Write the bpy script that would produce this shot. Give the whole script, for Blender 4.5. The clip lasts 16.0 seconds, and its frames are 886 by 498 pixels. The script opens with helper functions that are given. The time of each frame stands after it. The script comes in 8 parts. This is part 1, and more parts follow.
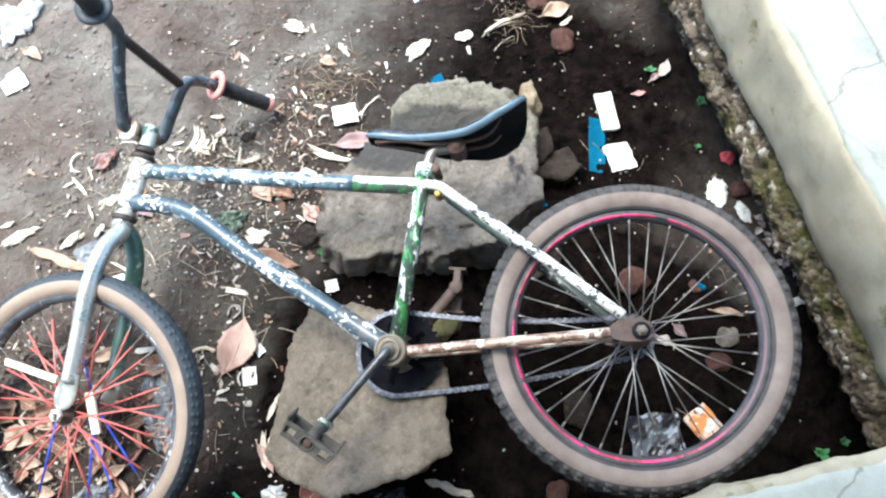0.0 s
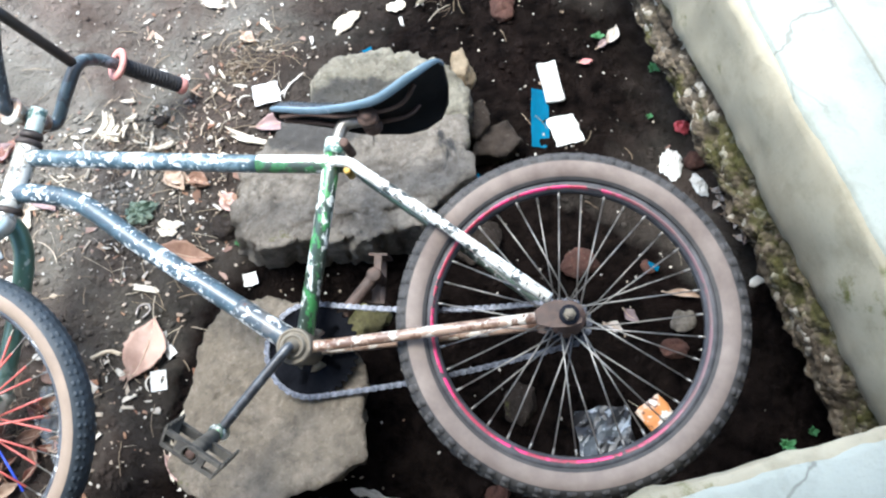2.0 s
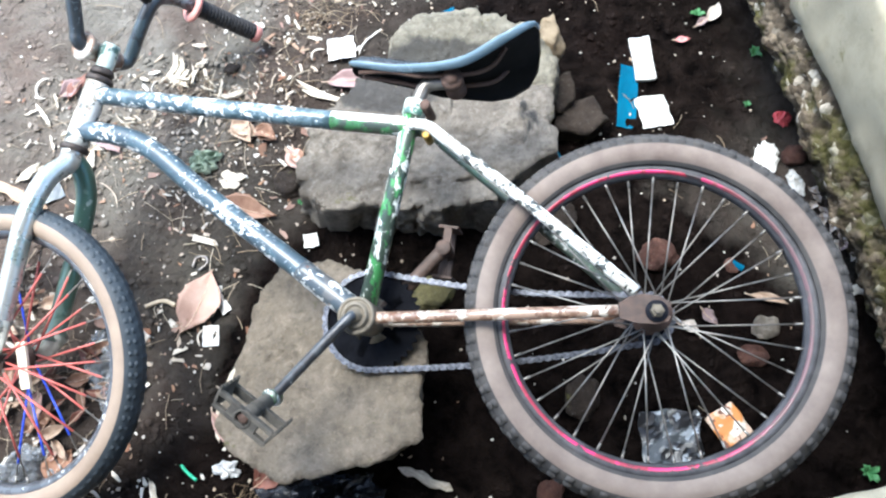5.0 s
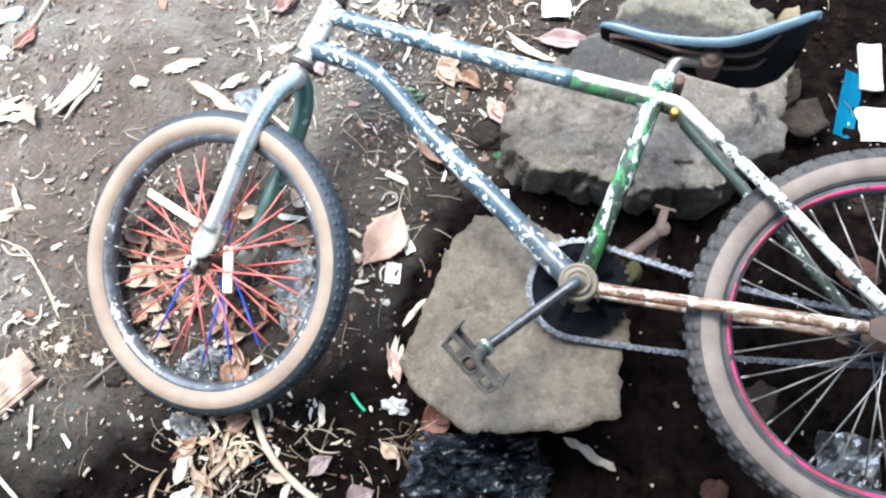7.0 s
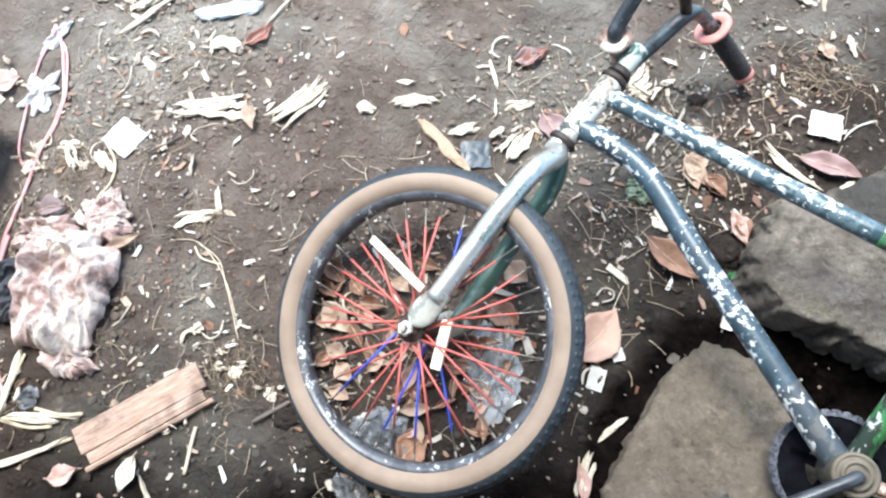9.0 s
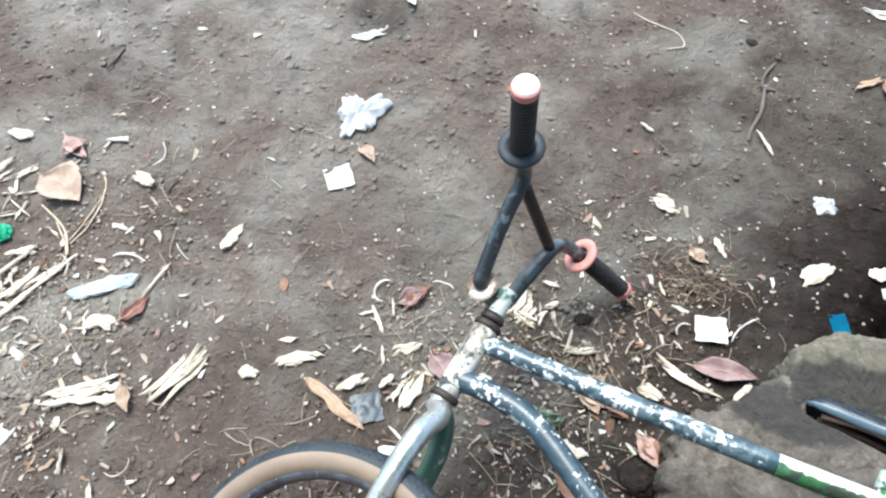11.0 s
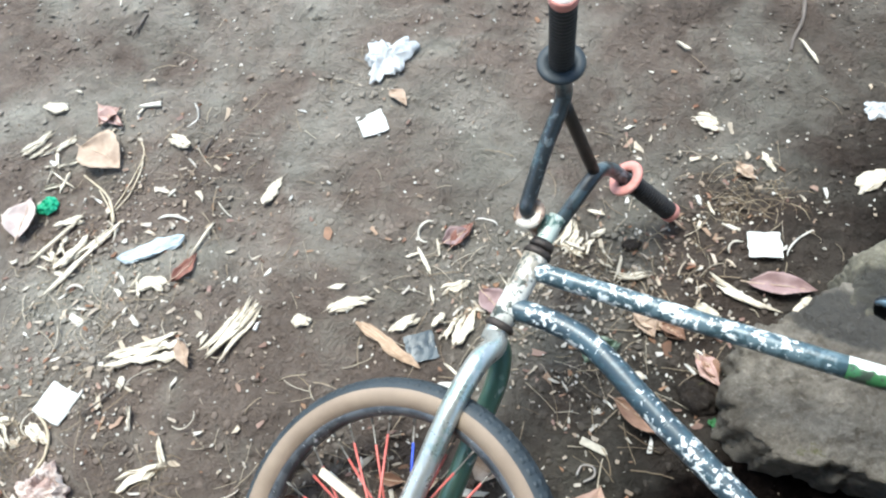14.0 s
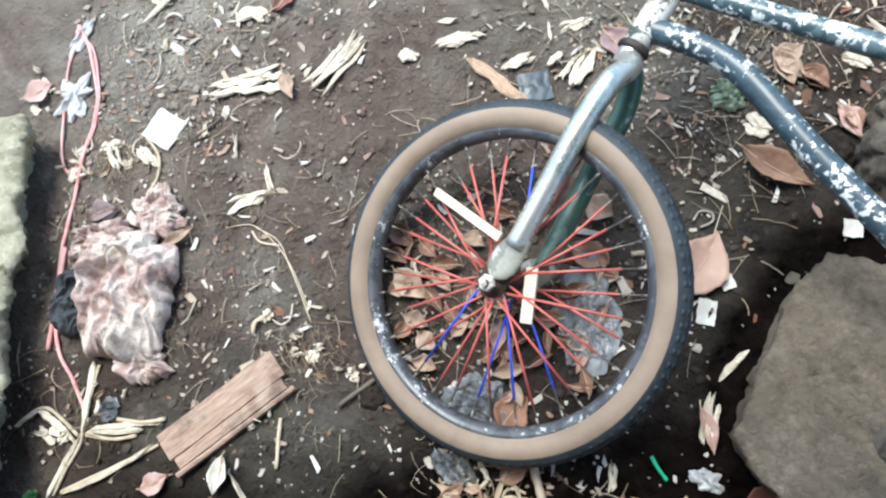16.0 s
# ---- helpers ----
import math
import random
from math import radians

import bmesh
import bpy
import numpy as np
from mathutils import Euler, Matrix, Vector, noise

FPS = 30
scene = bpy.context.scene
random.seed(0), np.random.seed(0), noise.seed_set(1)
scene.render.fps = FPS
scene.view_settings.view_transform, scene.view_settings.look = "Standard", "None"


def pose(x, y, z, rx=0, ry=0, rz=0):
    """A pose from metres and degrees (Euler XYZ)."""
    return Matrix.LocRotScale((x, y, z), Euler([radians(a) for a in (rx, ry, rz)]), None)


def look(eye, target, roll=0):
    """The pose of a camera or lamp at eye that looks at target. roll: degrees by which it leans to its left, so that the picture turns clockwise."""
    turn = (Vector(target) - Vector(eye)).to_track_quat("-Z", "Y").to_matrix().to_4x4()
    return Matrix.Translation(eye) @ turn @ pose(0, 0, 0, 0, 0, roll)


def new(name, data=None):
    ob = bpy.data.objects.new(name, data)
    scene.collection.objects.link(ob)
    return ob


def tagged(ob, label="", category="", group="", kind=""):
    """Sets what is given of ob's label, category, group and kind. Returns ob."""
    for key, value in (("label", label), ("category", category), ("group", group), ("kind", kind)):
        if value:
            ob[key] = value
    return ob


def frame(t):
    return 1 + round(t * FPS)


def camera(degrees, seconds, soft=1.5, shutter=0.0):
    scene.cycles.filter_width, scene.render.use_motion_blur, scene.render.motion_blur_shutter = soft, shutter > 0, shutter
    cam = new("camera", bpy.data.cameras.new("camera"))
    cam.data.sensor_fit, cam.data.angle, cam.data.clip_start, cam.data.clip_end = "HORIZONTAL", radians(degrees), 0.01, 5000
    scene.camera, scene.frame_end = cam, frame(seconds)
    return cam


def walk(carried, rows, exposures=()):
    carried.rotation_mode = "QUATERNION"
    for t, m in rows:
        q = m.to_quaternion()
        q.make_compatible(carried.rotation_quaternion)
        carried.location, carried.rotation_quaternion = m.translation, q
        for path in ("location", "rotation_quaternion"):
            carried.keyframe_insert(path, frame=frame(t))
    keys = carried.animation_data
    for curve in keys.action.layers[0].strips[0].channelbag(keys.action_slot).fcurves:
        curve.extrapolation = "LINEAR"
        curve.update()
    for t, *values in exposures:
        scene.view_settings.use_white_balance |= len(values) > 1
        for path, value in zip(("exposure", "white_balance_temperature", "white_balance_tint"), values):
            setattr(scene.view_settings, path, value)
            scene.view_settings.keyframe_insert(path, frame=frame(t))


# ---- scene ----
cam = camera(64.6, 16.0, soft=2.25)
PATH = [
    (0, (0.102, 0.045, 1.368), (0.134, 0.771, -0.496), 3.5),
    (0.5, (0.149, 0.044, 1.337), (0.208, 0.742, -0.536), 4.7),
    (1, (0.189, 0.047, 1.294), (0.252, 0.72, -0.588), 5.4),
    (1.5, (0.223, 0.054, 1.27), (0.285, 0.761, -0.6), 4.9),
    (2, (0.238, 0.063, 1.247), (0.272, 0.788, -0.617), 1.8),
    (2.5, (0.259, 0.074, 1.225), (0.282, 0.786, -0.644), 0.4),
    (3, (0.258, 0.084, 1.204), (0.253, 0.753, -0.681), -1.2),
    (5.5, (0.156, 0.086, 1.185), (0.059, 0.728, -0.706), -2.5),
    (6, (0.116, 0.08, 1.186), (-0.004, 0.699, -0.713), -3.3),
    (6.5, (0.047, 0.058, 1.18), (-0.104, 0.643, -0.727), -3.0),
    (7, (-0.06, 0.039, 1.172), (-0.25, 0.579, -0.744), -3.7),
    (7.5, (-0.183, 0.006, 1.153), (-0.391, 0.481, -0.779), -2.3),
    (8, (-0.291, -0.01, 1.128), (-0.554, 0.402, -0.811), -5.2),
    (8.5, (-0.341, 0.008, 1.126), (-0.651, 0.423, -0.806), -7.4),
    (9, (-0.372, 0.074, 1.119), (-0.702, 0.58, -0.788), -3.3),
    (9.5, (-0.365, 0.16, 1.103), (-0.713, 0.777, -0.768), -3.0),
    (10, (-0.355, 0.226, 1.118), (-0.726, 1.036, -0.673), -0.1),
    (12.5, (-0.315, 0.252, 1.14), (-0.743, 1.252, -0.538), -4.9),
    (13, (-0.324, 0.243, 1.131), (-0.755, 1.207, -0.567), -5.4),
    (13.5, (-0.33, 0.227, 1.12), (-0.767, 1.136, -0.607), -7.9),
    (14, (-0.343, 0.208, 1.106), (-0.795, 1.046, -0.652), -10.6),
    (14.5, (-0.369, 0.174, 1.088), (-0.865, 0.902, -0.708), -15.9),
    (15, (-0.388, 0.124, 1.063), (-0.889, 0.738, -0.774), -19.5),
    (15.5, (-0.39, 0.091, 1.036), (-0.894, 0.564, -0.84), -25.5),
    (16, (-0.389, 0.061, 1.016), (-0.849, 0.421, -0.897), -29.5),
]
EXPOSURE = [(0.0, 2.1, 6120), (3.0, 2.22, 6000), (7.0, 2.3, 6000), (9.0, 1.9, 6150), (10.0, 1.6, 6150), (12.5, 1.56, 6220), (14.0, 1.58, 6200), (16.0, 1.46, 6120)]
TINT = {12.5: -1.0, 14.0: 0.0, 16.0: 2.0}
walk(cam, [(t, look(eye, target, roll)) for t, eye, target, roll in PATH], exposures=[(t, e, k, TINT.get(t, 5.0)) for t, e, k in EXPOSURE])

# ---- daylight: bright overcast sky, soft sun from beyond the yard ----
world = bpy.data.worlds.new("sky")
scene.world = world
world.use_nodes = True
wn = world.node_tree
sky = wn.nodes.new("ShaderNodeTexSky")
sky.sky_type = "NISHITA"
sky.sun_disc = False
sky.sun_elevation = radians(67)
sky.sun_rotation = radians(-53)
sky.dust_density = 2.0
sky.air_density = 1.0
wn.links.new(sky.outputs[0], wn.nodes["Background"].inputs[0])
wn.nodes["Background"].inputs[1].default_value = 0.135
sun = new("sun", bpy.data.lights.new("sun", "SUN"))
sun.data.energy, sun.data.angle, sun.data.color = 1.85, radians(32), (1.0, 0.985, 0.96)
sun.matrix_world = look((-1.2, 0.9, 3.6), (0, 0, 0))


# ---- material helpers ----
def mat_new(name):
    m = bpy.data.materials.new(name)
    m.use_nodes = True
    t = m.node_tree
    return m, t, t.nodes["Principled BSDF"]


def coords(t, which="Object"):
    return t.nodes.new("ShaderNodeTexCoord").outputs[which]


def noise_tex(t, co, scale, detail=4.0, rough=0.55, distort=0.0):
    n = t.nodes.new("ShaderNodeTexNoise")
    n.inputs["Scale"].default_value, n.inputs["Detail"].default_value = scale, detail
    n.inputs["Roughness"].default_value, n.inputs["Distortion"].default_value = rough, distort
    t.links.new(co, n.inputs["Vector"])
    return n.outputs["Fac"]


def ramp(t, fac, lo, hi, a=0.0, b=1.0):
    r = t.nodes.new("ShaderNodeMapRange")
    for k, v in zip(("From Min", "From Max", "To Min", "To Max"), (lo, hi, a, b)):
        r.inputs[k].default_value = v
    t.links.new(fac, r.inputs["Value"])
    return r.outputs[0]


def math_node(t, op, a, b):
    n = t.nodes.new("ShaderNodeMath")
    n.operation = op
    for k, v in enumerate((a, b)):
        if isinstance(v, (int, float)):
            n.inputs[k].default_value = v
        else:
            t.links.new(v, n.inputs[k])
    return n.outputs[0]


def mix(t, fac, a, b):
    n = t.nodes.new("ShaderNodeMix")
    n.data_type = "RGBA"
    for k, v in ((0, fac), (6, a), (7, b)):
        if isinstance(v, (int, float)):
            n.inputs[k].default_value = v
        elif isinstance(v, tuple):
            n.inputs[k].default_value = (*v, 1.0)
        else:
            t.links.new(v, n.inputs[k])
    return n.outputs[2]


def bump(t, bsdf, height, strength=0.4, distance=0.003):
    n = t.nodes.new("ShaderNodeBump")
    n.inputs["Strength"].default_value, n.inputs["Distance"].default_value = strength, distance
    t.links.new(height, n.inputs["Height"])
    t.links.new(n.outputs[0], bsdf.inputs["Normal"])


def object_random(t):
    return t.nodes.new("ShaderNodeObjectInfo").outputs["Random"]


def island_random(t):
    return t.nodes.new("ShaderNodeNewGeometry").outputs["Random Per Island"]


def plain(name, a, b, rough=0.6, metal=0.0, scale=40.0, relief=0.3, vary=0.0, spec=0.5, dist=0.002):
    """Two tones mixed by grain at two scales, with fine relief; vary lightens and darkens object by object."""
    m, t, s = mat_new(name)
    co = coords(t)
    big, fine = noise_tex(t, co, scale * 0.22, 3), noise_tex(t, co, scale, 6, 0.65)
    f = ramp(t, math_node(t, "ADD", math_node(t, "MULTIPLY", big, 0.6), math_node(t, "MULTIPLY", fine, 0.5)), 0.38, 0.72)
    c = mix(t, f, a, b)
    if vary:
        v = ramp(t, object_random(t), 0, 1, 1 - vary, 1 + vary)
        h = t.nodes.new("ShaderNodeHueSaturation")
        t.links.new(v, h.inputs["Value"])
        t.links.new(c, h.inputs["Color"])
        c = h.outputs[0]
    t.links.new(c, s.inputs["Base Color"])
    t.links.new(ramp(t, fine, 0.3, 0.7, max(rough - 0.12, 0.05), min(rough + 0.12, 1)), s.inputs["Roughness"])
    s.inputs["Metallic"].default_value = metal
    s.inputs["Specular IOR Level"].default_value = spec
    bump(t, s, fine, relief, dist)
    return m


def island_mat(name, tones, rough=0.75, scale=60.0, relief=0.3):
    """Loose bits in one mesh: a tone for each bit out of a row of tones."""
    m, t, s = mat_new(name)
    r = t.nodes.new("ShaderNodeValToRGB")
    r.color_ramp.interpolation = "LINEAR"
    el = r.color_ramp.elements
    while len(el) < len(tones):
        el.new(0.5)
    for k, c in enumerate(tones):
        el[k].position, el[k].color = k / (len(tones) - 1), (*c, 1.0)
    t.links.new(island_random(t), r.inputs[0])
    fine = noise_tex(t, coords(t), scale, 5)
    c = mix(t, ramp(t, fine, 0.3, 0.7, 0.0, 0.45), r.outputs[0], (0.05, 0.04, 0.03))
    t.links.new(c, s.inputs["Base Color"])
    s.inputs["Roughness"].default_value = rough
    s.inputs["Specular IOR Level"].default_value = 0.2
    bump(t, s, fine, relief, 0.002)
    return m


def paint(name, base, chip, chip_amt, second=None, second_amt=0.5, rust_amt=0.12, scale=55.0, stretch=(1, 1, 1), rough=0.38, metal=0.0):
    """Old flaking bicycle paint: a base coat, an under-coat showing in sharp-edged flakes, another colour in patches, rust."""
    m, t, s = mat_new(name)
    mp = t.nodes.new("ShaderNodeMapping")
    mp.inputs["Scale"].default_value = stretch
    t.links.new(coords(t), mp.inputs["Vector"])
    co = mp.outputs[0]
    flake = noise_tex(t, co, scale, 6, 0.62, 0.4)
    area = noise_tex(t, co, scale * 0.16, 3)
    fine = noise_tex(t, co, scale * 4, 4)
    c = base
    if second:
        edge = math_node(t, "ADD", noise_tex(t, co, scale * 0.35, 4, 0.6), math_node(t, "MULTIPLY", flake, 0.25))
        c = mix(t, ramp(t, edge, 0.82 - 0.4 * second_amt, 0.84 - 0.4 * second_amt), c, second)
    k = math_node(t, "ADD", flake, math_node(t, "MULTIPLY", area, 0.8))
    chips = ramp(t, k, 1.17 - 0.45 * chip_amt, 1.185 - 0.45 * chip_amt)
    c = mix(t, chips, c, chip)
    rk = math_node(t, "ADD", noise_tex(t, co, scale * 0.6, 5, 0.7, 0.3), math_node(t, "MULTIPLY", area, 0.3))
    rust = ramp(t, rk, 0.92 - 0.5 * rust_amt, 0.99 - 0.5 * rust_amt)
    rc = mix(t, fine, (0.05, 0.022, 0.014), (0.2, 0.085, 0.035))
    c = mix(t, rust, c, rc)
    c = mix(t, ramp(t, fine, 0.45, 0.8, 0.0, 0.25), c, (0.11, 0.09, 0.075))
    t.links.new(c, s.inputs["Base Color"])
    s.inputs["Coat Weight"].default_value, s.inputs["Coat Roughness"].default_value = 0.5, 0.28
    s.inputs["Metallic"].default_value = metal
    rr = math_node(t, "ADD", rough, math_node(t, "MULTIPLY", rust, 0.5))
    t.links.new(math_node(t, "ADD", rr, ramp(t, fine, 0.3, 0.8, 0.0, 0.2)), s.inputs["Roughness"])
    bump(t, s, math_node(t, "SUBTRACT", math_node(t, "MULTIPLY", fine, 0.3), math_node(t, "MULTIPLY", chips, 0.6)), 0.35, 0.0008)
    return m


# ---- ground and masonry materials ----
def soil_material(name, relief):
    m, t, s = mat_new(name)
    co = coords(t)
    big = noise_tex(t, co, 1.6, 4, 0.6, 0.3)
    mid = noise_tex(t, co, 9.0, 5, 0.65)
    fine = noise_tex(t, co, 70.0, 6, 0.7)
    grit = noise_tex(t, co, 260.0, 3, 0.6)
    lumps = noise_tex(t, co, 27.0, 5, 0.7, 0.3)
    # drier, paler earth out in the yard; darker earth by the stones and the house
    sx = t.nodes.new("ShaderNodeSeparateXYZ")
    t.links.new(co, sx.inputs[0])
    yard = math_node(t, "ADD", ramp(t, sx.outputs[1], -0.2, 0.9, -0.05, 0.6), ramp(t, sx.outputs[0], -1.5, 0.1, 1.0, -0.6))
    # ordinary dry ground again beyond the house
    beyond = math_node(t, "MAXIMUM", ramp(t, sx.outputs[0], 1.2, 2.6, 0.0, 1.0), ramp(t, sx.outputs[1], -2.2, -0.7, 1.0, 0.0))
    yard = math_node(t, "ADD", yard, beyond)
    # damp hollow below the stones and the rear wheel, with its shade painted in
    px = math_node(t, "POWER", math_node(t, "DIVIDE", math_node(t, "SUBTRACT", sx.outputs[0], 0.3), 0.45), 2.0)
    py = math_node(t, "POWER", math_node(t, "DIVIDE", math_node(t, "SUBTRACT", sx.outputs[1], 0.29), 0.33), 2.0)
    damp_shade_zone = ramp(t, math_node(t, "ADD", math_node(t, "ADD", px, py), math_node(t, "MULTIPLY", mid, 0.8)), 0.9, 1.9, -0.52, 0.0)
    # a small darker hollow out in the yard
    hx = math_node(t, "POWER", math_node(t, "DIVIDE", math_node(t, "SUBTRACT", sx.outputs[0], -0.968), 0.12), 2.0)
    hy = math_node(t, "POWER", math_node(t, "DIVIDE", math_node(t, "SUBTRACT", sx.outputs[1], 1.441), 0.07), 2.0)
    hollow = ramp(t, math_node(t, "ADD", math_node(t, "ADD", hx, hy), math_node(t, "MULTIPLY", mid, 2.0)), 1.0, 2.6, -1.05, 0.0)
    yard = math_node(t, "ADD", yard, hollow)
    # slightly darker strip where the litter lies round the frame, and the dusty open yard farther off
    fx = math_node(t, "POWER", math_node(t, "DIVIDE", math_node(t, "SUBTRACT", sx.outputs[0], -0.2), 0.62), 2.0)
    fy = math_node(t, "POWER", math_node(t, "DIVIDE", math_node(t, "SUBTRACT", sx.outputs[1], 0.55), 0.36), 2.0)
    frame_strip = ramp(t, math_node(t, "ADD", math_node(t, "ADD", fx, fy), math_node(t, "MULTIPLY", mid, 0.9)), 0.6, 2.2, -0.02, 0.0)
    yard = math_node(t, "ADD", math_node(t, "ADD", yard, frame_strip), ramp(t, sx.outputs[1], 0.9, 2.0, 0.0, 0.5))
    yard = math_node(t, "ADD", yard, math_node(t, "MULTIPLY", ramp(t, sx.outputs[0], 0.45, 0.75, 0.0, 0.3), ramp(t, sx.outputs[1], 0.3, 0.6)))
    # darker earth behind the stones
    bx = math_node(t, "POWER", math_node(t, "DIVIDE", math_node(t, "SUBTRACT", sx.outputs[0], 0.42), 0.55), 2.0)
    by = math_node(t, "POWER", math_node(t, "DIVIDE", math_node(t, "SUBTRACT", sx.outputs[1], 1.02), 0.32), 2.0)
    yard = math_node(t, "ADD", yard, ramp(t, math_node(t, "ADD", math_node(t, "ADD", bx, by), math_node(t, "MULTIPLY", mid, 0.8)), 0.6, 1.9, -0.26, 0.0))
    # darker earth along the foot of the porch
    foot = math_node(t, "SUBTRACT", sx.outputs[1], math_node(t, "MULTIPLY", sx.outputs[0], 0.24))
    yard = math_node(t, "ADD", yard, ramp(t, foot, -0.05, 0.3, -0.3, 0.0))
    dry = ramp(t, math_node(t, "ADD", math_node(t, "ADD", yard, damp_shade_zone), math_node(t, "MULTIPLY", big, 1.1)), 0.35, 1.5)
    # near-black: damp earth with the pit's shade mixed into the tone
    damp_shade_tone = mix(t, ramp(t, lumps, 0.35, 0.68), (0.0009, 0.0007, 0.0007), (0.015, 0.0105, 0.0088))
    # brown trodden earth with grey, dusty and reddish places
    zone = noise_tex(t, co, 2.3, 4, 0.6, 0.8)
    brown = mix(t, ramp(t, mid, 0.3, 0.7), (0.128, 0.097, 0.079), (0.276, 0.216, 0.178))
    grey = mix(t, ramp(t, mid, 0.3, 0.7), (0.26, 0.238, 0.197), (0.48, 0.445, 0.378))
    pale = mix(t, ramp(t, math_node(t, "ADD", zone, math_node(t, "MULTIPLY", mid, 0.2)), 0.48, 0.66), grey, brown)
    c = mix(t, dry, damp_shade_tone, pale)
    c = mix(t, ramp(t, fine, 0.5, 0.8, 0.0, 0.4), c, mix(t, dry, (0.0095, 0.0072, 0.0064), (0.275, 0.236, 0.2)))
    c = mix(t, ramp(t, noise_tex(t, co, 4.3, 5, 0.7, 0.6), 0.5, 0.68, 0.0, 0.6), c, mix(t, dry, (0.006, 0.0045, 0.004), (0.066, 0.05, 0.042)))
    c = mix(t, math_node(t, "MULTIPLY", ramp(t, noise_tex(t, co, 6.1, 5, 0.7, 0.4), 0.52, 0.7, 0.0, 0.6), dry), c, (0.3, 0.277, 0.232))
    c = mix(t, ramp(t, grit, 0.3, 0.42, 0.3, 0.0), c, (0.008, 0.0065, 0.0055))
    red = ramp(t, noise_tex(t, co, 3.3, 3), 0.56, 0.75, 0.0, 0.4)
    c = mix(t, red, c, mix(t, dry, (0.012, 0.007, 0.006), (0.085, 0.055, 0.043)))
    lump = ramp(t, lumps, 0.36, 0.64, 0.0, 0.55)
    c = mix(t, math_node(t, "MULTIPLY", lump, dry), mix(t, math_node(t, "MULTIPLY", dry, 0.28), c, (0.035, 0.028, 0.023)), mix(t, 0.35, c, (0.195, 0.166, 0.14)))
    t.links.new(c, s.inputs["Base Color"])
    t.links.new(ramp(t, math_node(t, "ADD", dry, math_node(t, "MULTIPLY", mid, 0.6)), 0.2, 1.2, 0.5, 0.95), s.inputs["Roughness"])
    h = math_node(t, "ADD", math_node(t, "MULTIPLY", fine, 0.7), math_node(t, "MULTIPLY", grit, 0.2))
    s.inputs["Specular IOR Level"].default_value = 0.02
    bump(t, s, math_node(t, "ADD", math_node(t, "ADD", h, mid), lumps), 1.0, relief)
    return m


def concrete_material(name, a, b, stain, moss=0.0, cracks=0.0):
    m, t, s = mat_new(name)
    co = coords(t)
    big, mid, fine = noise_tex(t, co, 3.0, 5, 0.6, 0.4), noise_tex(t, co, 17, 6, 0.65), noise_tex(t, co, 150, 5, 0.7)
    c = mix(t, ramp(t, big, 0.35, 0.65), a, b)
    c = mix(t, ramp(t, mid, 0.5, 0.72, 0.0, 0.7), c, stain)
    c = mix(t, ramp(t, fine, 0.58, 0.75, 0.0, 0.3), c, (0.12, 0.11, 0.09))
    if cracks:
        v = t.nodes.new("ShaderNodeTexVoronoi")
        v.feature = "DISTANCE_TO_EDGE"
        v.inputs["Scale"].default_value = 2.6
        bend = t.nodes.new("ShaderNodeVectorMath")
        bend.operation = "MULTIPLY_ADD"
        wob = t.nodes.new("ShaderNodeTexNoise")
        wob.inputs["Scale"].default_value, wob.inputs["Detail"].default_value = 7.0, 5.0
        t.links.new(co, wob.inputs["Vector"])
        t.links.new(wob.outputs["Color"], bend.inputs[0])
        bend.inputs[1].default_value = (0.16, 0.16, 0.0)
        t.links.new(co, bend.inputs[2])
        t.links.new(bend.outputs[0], v.inputs["Vector"])
        c = mix(t, math_node(t, "MULTIPLY", ramp(t, v.outputs["Distance"], 0.003, 0.009, cracks, 0.0), ramp(t, big, 0.4, 0.55)), c, (0.06, 0.055, 0.04))
    if moss:
        g = ramp(t, noise_tex(t, co, 7, 6, 0.7), 0.62 - 0.2 * moss, 0.7 - 0.15 * moss)
        c = mix(t, g, c, mix(t, fine, (0.035, 0.038, 0.006), (0.16, 0.15, 0.03)))
    t.links.new(c, s.inputs["Base Color"])
    s.inputs["Roughness"].default_value = 0.85
    bump(t, s, math_node(t, "ADD", mid, math_node(t, "MULTIPLY", fine, 0.6)), 0.5, 0.004)
    return m


